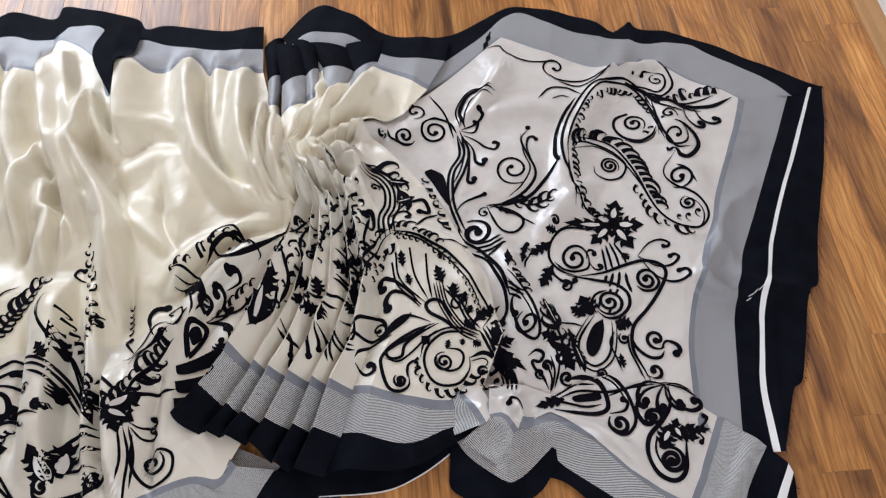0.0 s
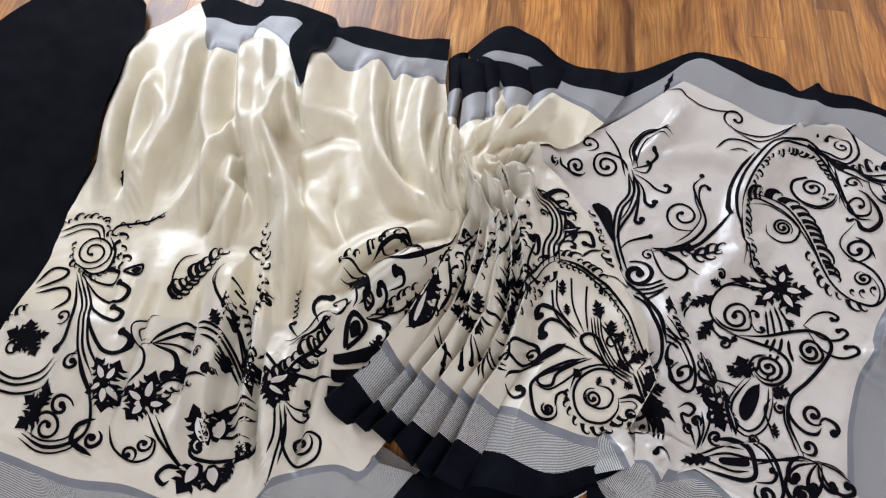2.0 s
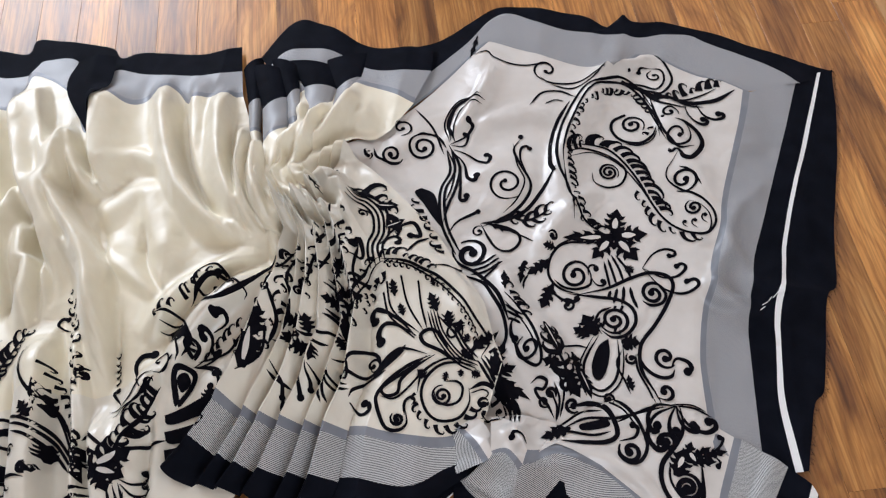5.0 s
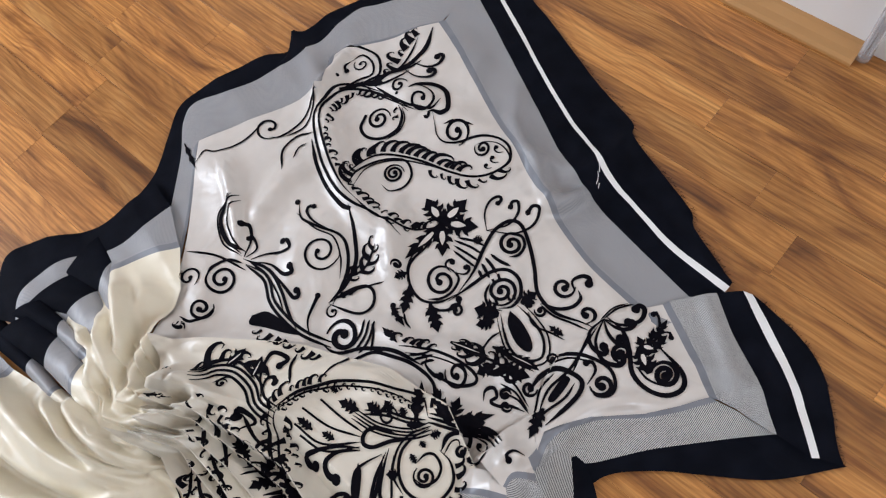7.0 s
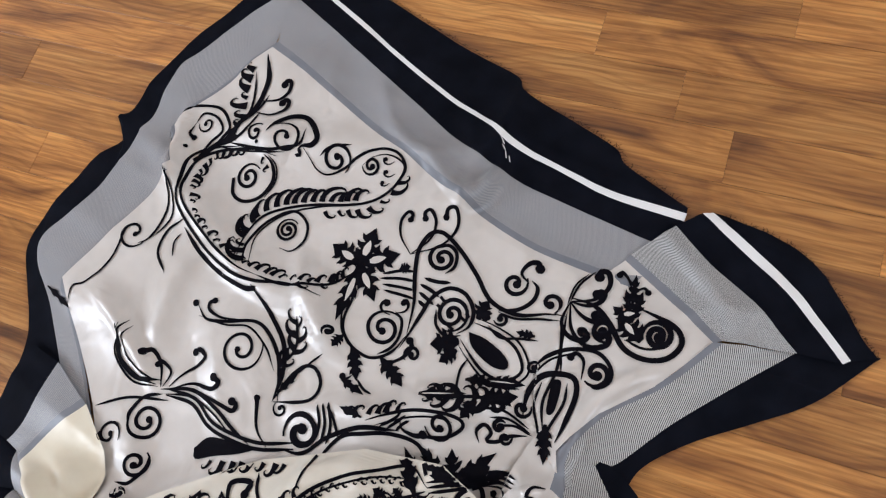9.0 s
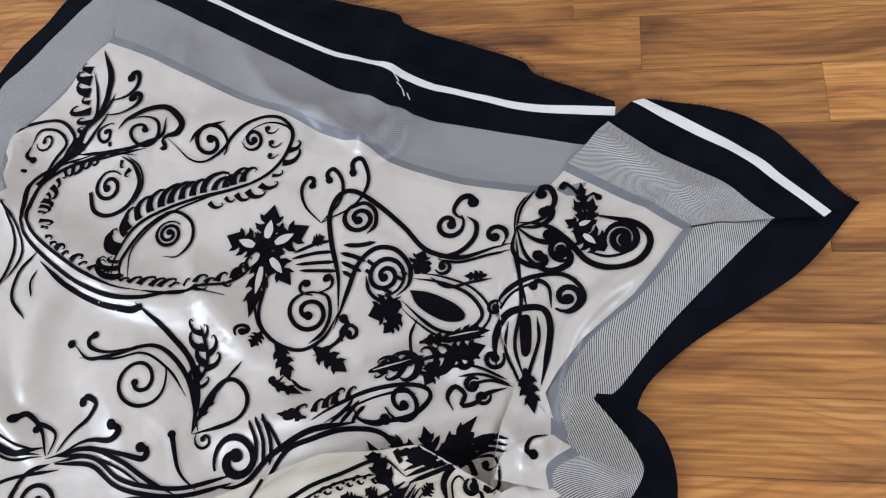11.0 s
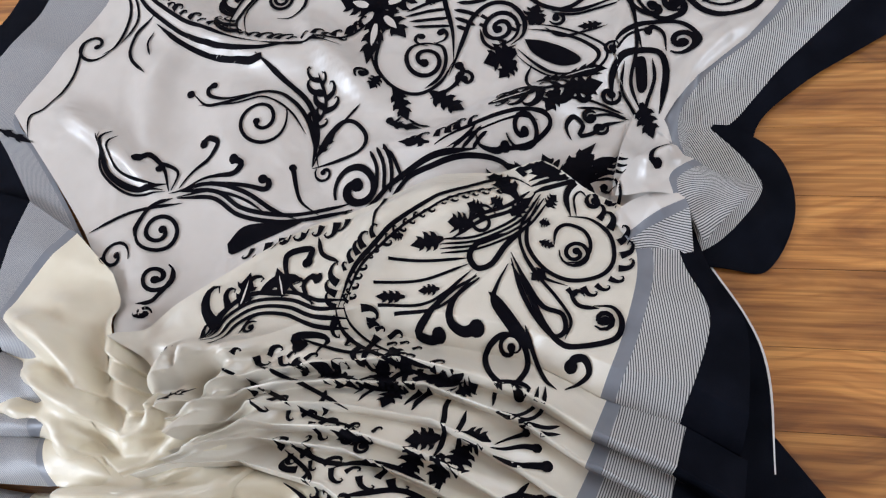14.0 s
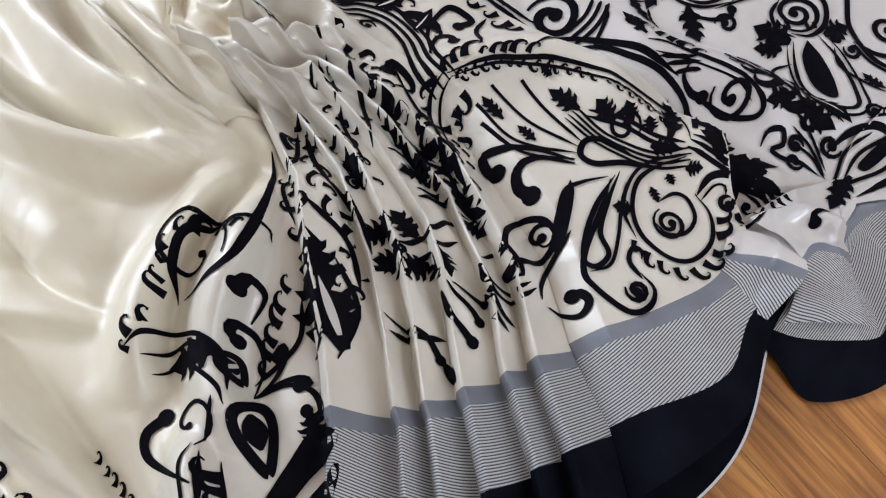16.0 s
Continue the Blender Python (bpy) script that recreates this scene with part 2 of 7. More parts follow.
def sheet(name, parent, curves, materials, n_along, n_across, label="", steps=(), step_height=0.0, lift=0.0, loose=1.0, slip=0.0, arch=0.0, bare_to=0.0, follow=1.0):
    """Cloth lofted between lines that run the same way. Each line: (points, height). A material and a count for each strip.
    steps: places along the lines, 0 to 1, where a pleat overlaps the next. arch: how far the middle stands up.
    bare_to: up to this place along the lines the woven border is turned under."""
    lines = [np.column_stack([spline(p, n_along), np.full(n_along, h)]) for p, h in curves]
    rows, owner = [lines[0]], []
    for i, n in enumerate(n_across):
        for k in range(1, n + 1):
            t = k / n
            rows.append(lines[i] * (1 - t) + lines[i + 1] * t)
            owner.append(i)
    grid = np.array(rows)
    saw = np.zeros(n_along)
    if steps:
        u = np.linspace(0, 1, n_along)
        slide = np.zeros(n_along)
        edges = [0, *steps, 1]
        for a, b in zip(edges[:-1], edges[1:]):
            inside = (u >= a) & (u <= b)
            q = (u[inside] - a) / (b - a)
            saw[inside] = (1 - q) ** 1.2 * np.clip(q * 7, 0, 1)
            slide[inside] = (q - 0.5) * min(1, (b - a) * 8)
        way = grid[-1, :, :2] - grid[0, :, :2]
        way = way / (np.linalg.norm(way, axis=1)[:, None] + 1e-9)
        grid[:, :, :2] += (way * (slide * slip)[:, None])[None]
    flat = grid.reshape(-1, 3)
    z = flat[:, 2] + follow * relief(flat[:, :2]) + loose * rumple(flat[:, :2]) + lift
    if steps:
        z = z + (np.tile(saw, (len(rows), 1)) * step_height).reshape(-1)
    if arch:
        z = z + arch * np.tile(np.sin(np.pi * np.linspace(0, 1, n_along)) ** 0.7, len(rows))
    z = np.maximum(z, 0.0015 + lift * 0.5)
    verts = np.column_stack([flat[:, :2], z])
    m = n_along
    faces = [(j * m + i, j * m + i + 1, (j + 1) * m + i + 1, (j + 1) * m + i) for j in range(len(rows) - 1) for i in range(m - 1)]
    idx = [3 if i < bare_to * m and owner[j] < 3 else owner[j] for j in range(len(rows) - 1) for i in range(m - 1)]
    along = np.concatenate([np.zeros((len(rows), 1)), np.cumsum(np.linalg.norm(np.diff(grid[:, :, :2], axis=1), axis=2), axis=1)], axis=1)
    across = np.concatenate([np.zeros((1, m)), np.cumsum(np.linalg.norm(np.diff(grid[:, :, :2], axis=0), axis=2), axis=0)], axis=0)
    along = np.tile(along.mean(0), (len(rows), 1))
    uvs = np.stack([along, across], 2).reshape(-1, 2).tolist()
    base = len(SURFACE_V)
    SURFACE_V.extend(map(tuple, verts))
    SURFACE_F.extend(tuple(base + i for i in f) for f in faces)
    return mesh_object(name, verts.tolist(), faces, materials, idx, uvs, parent, True, label)


# ---- room ----
# The room follows the floor strips: p across them, q along them.
TURN = 21.2
PX, QX = Vector((0.932, 0.362, 0)), Vector((-0.362, 0.932, 0))


def in_room(p, q, z):
    return tuple(PX * p + QX * q + Vector((0, 0, z)))


def wall(name, size, p, q, z, material=UNSEEN_WALL, label="unseen beige wall, added to close the room"):
    return tagged(box(name, size, in_room(p, q, z), material, bevel=0, turn=TURN), label, "wall", kind="structure")


# beige walls are unseen, added for closure; the south gap suits the fill lamp
wall("wall_south_low", (5.2, 0.1, 0.9), -1.65, -2.95, 0.45)
wall("wall_south_high", (5.2, 0.1, 0.3), -1.65, -2.95, 2.45)
wall("wall_south_west", (3.3, 0.1, 1.4), -2.6, -2.95, 1.6)
wall("wall_south_east", (0.35, 0.1, 1.4), 0.575, -2.95, 1.6)
wall("wall_west", (0.1, 6.0, 2.6), -4.05, 0.1, 1.3)
wall("wall_east", (0.1, 3.344, 2.6), 0.759, 1.478, 1.3, WALL, "plain white painted wall")
wall("wall_east_door_side", (0.1, 2.75, 2.6), 0.760, -1.575, 1.3, WALL, "plain white painted wall")
wall("wall_north_low", (5.2, 0.1, 0.75), -1.65, 3.15, 0.375)
wall("wall_north_high", (5.2, 0.1, 0.25), -1.65, 3.15, 2.475)
wall("wall_north_west", (1.1, 0.1, 1.6), -3.5, 3.15, 1.55)
wall("wall_north_east", (1.9, 0.1, 1.6), -0.1, 3.15, 1.55)
tagged(box("ceiling", (5.2, 6.3, 0.1), in_room(-1.65, 0.1, 2.65), WALL, bevel=0, turn=TURN), "plain white ceiling", "ceiling", kind="structure")

# ---- saree ----
saree = tagged(new("silk_saree"), "ivory silk saree with black scroll print, spread on wood floor", "saree")

# long soft folds of the plain ivory length
swell([(-1.1872, 0.1532), (-1.1432, 0.06), (-1.0904, -0.0463), (-1.0785, -0.1215), (-1.0498, -0.1936), (-0.9945, -0.2725)], 0.010, 0.036, 0.030)
swell([(-1.2752, 0.0781), (-1.2294, -0.0106), (-1.1955, -0.098), (-1.1366, -0.1842), (-1.0786, -0.2711)], 0.020, 0.020, 0.024)
swell([(-1.1998, 0.0078), (-1.1671, -0.0638), (-1.1197, -0.1457), (-1.0723, -0.2228)], 0.018, 0.010, 0.024)
swell([(-1.1964, 0.0189), (-1.1181, -0.0477), (-1.1009, -0.0984), (-1.087, -0.1498)], 0.012, 0.018, 0.016)
swell([(-1.1391, 0.139), (-1.0948, 0.054), (-1.0514, -0.0209), (-1.0022, -0.0725), (-0.9776, -0.1259), (-0.978, -0.1885), (-1.0131, -0.2504)], 0.030, 0.010, 0.026)
swell([(-1.1029, 0.1832), (-1.0347, 0.0762), (-0.9829, 0.006), (-0.9086, -0.0687), (-0.8646, -0.1562), (-0.8366, -0.2222)], 0.032, 0.009, 0.036)
swell([(-1.0586, 0.1895), (-1.0115, 0.1171), (-0.9449, 0.0213)], 0.010, 0.034, 0.026)
swell([(-0.9814, 0.1325), (-0.9354, 0.0371), (-0.9273, 0.004), (-0.8735, -0.0435), (-0.7962, -0.1029), (-0.763, -0.1552), (-0.7313, -0.222), (-0.6953, -0.3103)], 0.010, 0.036, 0.046)
swell([(-0.9578, 0.1148), (-0.9198, 0.0653), (-0.8838, 0.0411), (-0.8385, 0.0325)], 0.008, 0.022, 0.026)
swell([(-1.0009, 0.0015), (-0.9885, -0.0357), (-0.9887, -0.0797), (-0.9592, -0.1366), (-0.919, -0.2077)], 0.026, 0.009, 0.028)
swell([(-0.9476, -0.0607), (-0.9238, -0.1138), (-0.9032, -0.1244), (-0.8777, -0.1921), (-0.8535, -0.2455)], 0.008, 0.022, 0.024)
swell([(-0.9558, 0.2028), (-0.9078, 0.0985), (-0.8664, 0.0389), (-0.8416, 0.0252)], 0.042, 0.008, 0.026)
swell([(-0.8772, 0.0815), (-0.8435, 0.1165), (-0.7884, 0.1037), (-0.7608, 0.0744)], 0.016, 0.020, 0.010)
swell([(-0.8409, 0.0089), (-0.8048, 0.0474), (-0.7422, 0.0537)], 0.020, 0.026, 0.009)
swell([(-0.7962, -0.0832), (-0.7494, -0.1006), (-0.677, -0.1282)], 0.034, 0.012, 0.012)
swell([(-0.782, 0.0526), (-0.7252, -0.0311), (-0.6681, -0.0904)], 0.034, 0.030, 0.014)
swell([(-0.8509, 0.2699), (-0.7853, 0.1416), (-0.7247, 0.0616), (-0.6459, 0.0154), (-0.5683, 0.0007), (-0.5128, 0.0198)], 0.012, 0.026, 0.032)
swell([(-0.7979, 0.2849), (-0.742, 0.1511), (-0.6576, 0.0388), (-0.5976, 0.0122)], 0.026, 0.012, 0.016)
swell([(-0.7342, 0.2708), (-0.6855, 0.136), (-0.6331, 0.0604), (-0.5702, 0.0103), (-0.5175, 0.0283)], 0.010, 0.030, 0.034)
swell([(-0.6678, 0.1925), (-0.6279, 0.0947), (-0.5911, 0.0364), (-0.5438, 0.0202)], 0.008, 0.020, 0.032)
swell([(-0.629, 0.1635), (-0.597, 0.09), (-0.5628, 0.0357), (-0.5268, 0.0265)], 0.008, 0.014, 0.030)
swell([(-0.9447, -0.2564), (-0.8873, -0.3825), (-0.8464, -0.5112), (-0.8095, -0.6275)], 0.040, 0.036, 0.016)
swell([(-0.8133, -0.2321), (-0.765, -0.3475), (-0.7153, -0.4619), (-0.6678, -0.5474)], 0.010, 0.042, 0.034)
swell([(-0.7847, -0.2118), (-0.741, -0.281), (-0.702, -0.3511), (-0.6589, -0.4418), (-0.5999, -0.5405)], 0.010, 0.014, 0.028)
swell([(-0.6842, -0.3445), (-0.6432, -0.4175), (-0.5803, -0.521)], 0.034, 0.008, 0.026)
swell([(-0.9592, -0.4266), (-0.9243, -0.5299), (-0.9019, -0.6102)], 0.034, 0.034, 0.016)
swell([(-0.6309, -0.2528), (-0.6019, -0.3757), (-0.5562, -0.4875)], 0.034, 0.040, 0.012)
swell([(-0.6645, -0.1699), (-0.6437, -0.112), (-0.5869, -0.0517), (-0.5351, 0.0014)], 0.026, 0.012, 0.024)
swell([(-0.6051, -0.2382), (-0.6067, -0.1758), (-0.5645, -0.1024), (-0.5293, -0.0308)], 0.026, 0.014, 0.024)
swell([(-0.6345, -0.3448), (-0.6389, -0.2759), (-0.623, -0.2016)], 0.022, 0.014, 0.024)
swell([(-0.9815, -0.3162), (-0.925, -0.427), (-0.8633, -0.5304), (-0.7963, -0.6275)], 0.020, 0.012, 0.010)
# tight creases between the folds
for line in ([(-0.8698, 0.012), (-0.8082, -0.0788), (-0.7406, -0.1811), (-0.6859, -0.2859)], [(-0.9327, -0.0037), (-0.8805, -0.0571), (-0.8348, -0.0943)], [(-1.1267, 0.0549), (-1.0734, -0.028), (-1.0316, -0.1214), (-1.0152, -0.187)], [(-1.0294, 0.0383), (-0.9542, -0.0518), (-0.8642, -0.137), (-0.8462, -0.1977)],
             [(-0.9552, 0.1215), (-0.8917, 0.0468), (-0.8538, 0.0304)], [(-0.8007, -0.1984), (-0.7166, -0.3219), (-0.6656, -0.4146), (-0.6026, -0.5244)], [(-0.8221, 0.2693), (-0.7692, 0.1553), (-0.6902, 0.0554), (-0.5983, -0.0067)], [(-0.6925, 0.2163), (-0.6403, 0.0911), (-0.5906, 0.0132), (-0.5478, 0.0045)],
             [(-1.1901, -0.0602), (-1.1357, -0.1516), (-1.0753, -0.2322)], [(-0.9611, -0.0973), (-0.9254, -0.1715), (-0.9065, -0.2267)], [(-0.6178, -0.2988), (-0.5921, -0.3867), (-0.5515, -0.4854)], [(-0.9026, -0.3331), (-0.8563, -0.4629), (-0.818, -0.579)], [(-0.8542, -0.2806), (-0.7979, -0.4013), (-0.7456, -0.5145)], [(-0.7696, -0.0067), (-0.7398, -0.0712), (-0.6844, -0.1212)]):
    fold(line, 0.006, -0.024)
# the gathered waist and its rays
fold([(-0.499, -0.017), (-0.522, -0.069), (-0.569, -0.117), (-0.607, -0.181)], 0.045, 0.026)
fold([(-0.495, -0.039), (-0.519, -0.122), (-0.538, -0.209), (-0.567, -0.304)], 0.028, 0.018)
fold([(-0.651, 0.132), (-0.59, 0.063), (-0.529, 0.04)], 0.014, 0.022)
fold([(-0.585, 0.09), (-0.547, 0.059), (-0.506, 0.06)], 0.012, 0.020)
fold([(-0.587, 0.134), (-0.541, 0.123), (-0.489, 0.096)], 0.012, 0.024)
fold([(-0.583, 0.109), (-0.539, 0.092), (-0.494, 0.07)], 0.010, 0.022)
fold([(-0.599, 0.163), (-0.553, 0.212), (-0.496, 0.266), (-0.455, 0.308)], 0.018, 0.022)
fold([(-0.611, 0.166), (-0.577, 0.218), (-0.53, 0.269), (-0.512, 0.378)], 0.012, 0.022)
fold([(-0.613, 0.145), (-0.619, 0.211), (-0.594, 0.261), (-0.564, 0.3)], 0.010, 0.018)
fold([(-0.489, 0.096), (-0.466, 0.007), (-0.441, -0.096), (-0.385, -0.257)], 0.012, 0.014)
fold([(-0.474, 0.113), (-0.421, 0.022), (-0.427, -0.07)], 0.014, 0.020)
fold([(-0.494, 0.082), (-0.493, -0.001), (-0.491, -0.08), (-0.485, -0.212), (-0.47, -0.302)], 0.009, 0.016)
fold([(-0.484, 0.085), (-0.471, -0.018), (-0.456, -0.122), (-0.431, -0.253)], 0.008, 0.016)
fold([(-0.48, 0.087), (-0.454, -0.023), (-0.431, -0.124), (-0.397, -0.261)], 0.008, 0.014)
fold([(-0.475, 0.101), (-0.441, -0.019), (-0.406, -0.127), (-0.368, -0.261)], 0.008, 0.016)
fold([(-0.461, 0.105), (-0.405, 0.004), (-0.379, -0.097), (-0.332, -0.25)], 0.010, 0.018)
fold([(-0.266, 0.25), (-0.208, 0.205), (-0.157, 0.184)], 0.055, 0.020)
fold([(0.079, 0.506), (0.147, 0.471), (0.177, 0.384)], 0.05, 0.014)
fold([(0.21, 0.179), (0.244, 0.123), (0.258, 0.063)], 0.035, 0.012)
# the raised paisley and the creases of the printed end
fold([(-0.389, -0.014), (-0.361, 0.021), (-0.291, 0.018), (-0.223, -0.016), (-0.171, -0.073)], 0.020, 0.026)
fold([(-0.499, 0.196), (-0.416, 0.158), (-0.329, 0.111), (-0.258, 0.075)], 0.018, 0.020)
fold([(-0.27, -0.02), (-0.221, -0.058), (-0.179, -0.106), (-0.14, -0.152)], 0.016, 0.022)
fold([(-0.239, 0.116), (-0.195, 0.06), (-0.131, -0.04), (-0.05, -0.115)], 0.020, 0.024)
fold([(-0.119, -0.015), (-0.077, -0.074), (-0.015, -0.113), (0.057, -0.119), (0.133, -0.105)], 0.018, 0.020)
fold([(-0.306, 0.513), (-0.299, 0.42), (-0.318, 0.326)], 0.020, 0.010)
fold([(-0.067, 0.641), (-0.07, 0.528), (-0.094, 0.444), (-0.118, 0.296), (-0.107, 0.196), (-0.125, 0.094)], 0.018, 0.022)
fold([(-0.025, 0.562), (0.055, 0.394), (0.15, 0.207), (0.204, 0.143), (0.24, 0.116)], 0.022, 0.016)
fold([(0.196, 0.129), (0.143, 0.101), (0.081, 0.138)], 0.014, 0.010)
fold([(0.195, 0.14), (0.24, 0.114), (0.326, 0.143)], 0.012, 0.016)
fold([(0.14, 0.123), (0.205, 0.046)], 0.016, 0.010)
fold([(-0.156, 0.231), (-0.157, 0.107)], 0.03, 0.008)
fold([(-0.17, -0.073), (-0.125, -0.138), (-0.08, -0.181)], 0.014, 0.020)

fold([(-0.014, -0.209), (0.053, -0.238), (0.124, -0.274)], 0.010, 0.010)
fold([(0.034, -0.263), (0.126, -0.297), (0.193, -0.33)], 0.010, 0.009)
fold([(0.064, -0.258), (0.156, -0.288), (0.214, -0.312)], 0.010, 0.008)
fold([(0.151, -0.203), (0.212, -0.251), (0.245, -0.32)], 0.012, 0.008)
fold([(0.272, -0.232), (0.277, -0.287), (0.275, -0.342)], 0.010, 0.007)
fold([(0.228, 0.337), (0.18, 0.266), (0.155, 0.211)], 0.012, 0.007)
fold([(0.179, 0.191), (0.191, 0.133), (0.22, 0.1)], 0.012, 0.010)
fold([(0.135, 0.105), (0.175, 0.086), (0.212, 0.096)], 0.008, 0.012)
fold([(0.137, 0.168), (0.142, 0.108), (0.1, 0.072)], 0.016, 0.010)
fold([(0.218, 0.395), (0.167, 0.382), (0.15, 0.326)], 0.012, 0.006)
fold([(0.102, 0.413), (0.008, 0.387), (-0.034, 0.412)], 0.024, 0.010)
fold([(-0.141, 0.114), (-0.084, 0.109), (-0.03, 0.079)], 0.024, 0.008)
fold([(-0.147, 0.376), (-0.226, 0.353), (-0.305, 0.311)], 0.016, 0.014)
fold([(-0.155, 0.069), (-0.162, 0.009), (-0.103, -0.056), (-0.057, -0.164)], 0.016, 0.014)
fold([(-0.152, 0.014), (-0.076, -0.043), (-0.038, -0.118)], 0.014, 0.014)
fold([(-0.539, 0.118), (-0.497, 0.119), (-0.447, 0.097)], 0.006, 0.012)
# soft ridges of the printed end
for line, wide, high in (([(-0.2823, 0.4424), (-0.2966, 0.37), (-0.3299, 0.2613)], 0.014, 0.009), ([(-0.0711, 0.2281), (-0.1226, 0.1254), (-0.1259, 0.0616)], 0.018, 0.008), ([(-0.0536, -0.2101), (0.0219, -0.2039), (0.0842, -0.2277), (0.1368, -0.2639)], 0.016, 0.008),
                         ([(0.1633, 0.1795), (0.1397, 0.0892), (0.1994, 0.0819), (0.242, 0.1031)], 0.014, 0.008), ([(0.1676, 0.2469), (0.155, 0.1606), (0.135, 0.0746)], 0.014, 0.006), ([(0.249, -0.1589), (0.2222, -0.2433), (0.1814, -0.327)], 0.014, 0.006),
                         ([(-0.1306, 0.336), (-0.1351, 0.2516), (-0.1116, 0.1684)], 0.016, 0.007), ([(-0.0167, 0.5399), (-0.0863, 0.4906), (-0.1055, 0.4564)], 0.012, 0.009)):
    swell(line, wide, wide * 0.6, high)
# soft tubes that run into the knot
for line, wide, high in (([(-0.5108, 0.2999), (-0.521, 0.2315), (-0.5537, 0.1761), (-0.5621, 0.1103)], 0.012, 0.016), ([(-0.55, 0.2703), (-0.5528, 0.1952), (-0.5651, 0.127), (-0.5636, 0.0995)], 0.009, 0.014), ([(-0.4705, 0.2118), (-0.516, 0.1736), (-0.5463, 0.1247), (-0.5579, 0.0985)], 0.014, 0.018),
                         ([(-0.4881, 0.1249), (-0.5216, 0.1195), (-0.5557, 0.1104)], 0.009, 0.016), ([(-0.4767, 0.1069), (-0.5127, 0.102), (-0.5555, 0.0941)], 0.008, 0.014), ([(-0.4788, 0.0731), (-0.5121, 0.0761), (-0.5575, 0.0898)], 0.009, 0.016),
                         ([(-0.5013, 0.0354), (-0.5269, 0.048), (-0.5583, 0.068)], 0.009, 0.016), ([(-0.5342, -0.0013), (-0.5515, 0.0304), (-0.5703, 0.0947)], 0.012, 0.016), ([(-0.5935, 0.1821), (-0.5903, 0.1404), (-0.5644, 0.0436)], 0.012, 0.014)):
    swell(line, wide, wide * 1.3, high)

# tubes of silk that run into the knot
fold([(-0.492, 0.364), (-0.478, 0.276), (-0.489, 0.207), (-0.535, 0.154)], 0.016, 0.018)
fold([(-0.513, 0.374), (-0.511, 0.277), (-0.531, 0.202), (-0.558, 0.14)], 0.010, 0.018)
fold([(-0.561, 0.313), (-0.555, 0.246), (-0.571, 0.168)], 0.010, 0.018)
fold([(-0.603, 0.314), (-0.584, 0.249), (-0.58, 0.162)], 0.010, 0.018)
fold([(-0.381, 0.294), (-0.413, 0.233), (-0.471, 0.181)], 0.018, 0.012)
fold([(-0.487, 0.187), (-0.472, 0.166), (-0.455, 0.111), (-0.427, 0.057)], 0.010, 0.018)
fold([(-0.504, 0.138), (-0.461, 0.107), (-0.449, 0.045), (-0.446, -0.018)], 0.009, 0.016)
fold([(-0.582, 0.131), (-0.527, 0.137), (-0.469, 0.12), (-0.452, 0.104)], 0.008, 0.016)
fold([(-0.58, 0.118), (-0.519, 0.114), (-0.483, 0.1)], 0.007, 0.014)
fold([(-0.571, 0.104), (-0.516, 0.078), (-0.472, 0.072)], 0.008, 0.018)
fold([(-0.64, 0.17), (-0.589, 0.094), (-0.54, 0.057), (-0.513, 0.015)], 0.014, 0.018)
fold([(-0.677, 0.179), (-0.611, 0.088), (-0.576, 0.018), (-0.525, 0.005)], 0.014, 0.018)
fold([(-0.695, 0.159), (-0.636, 0.08), (-0.594, 0.009)], 0.014, 0.014)

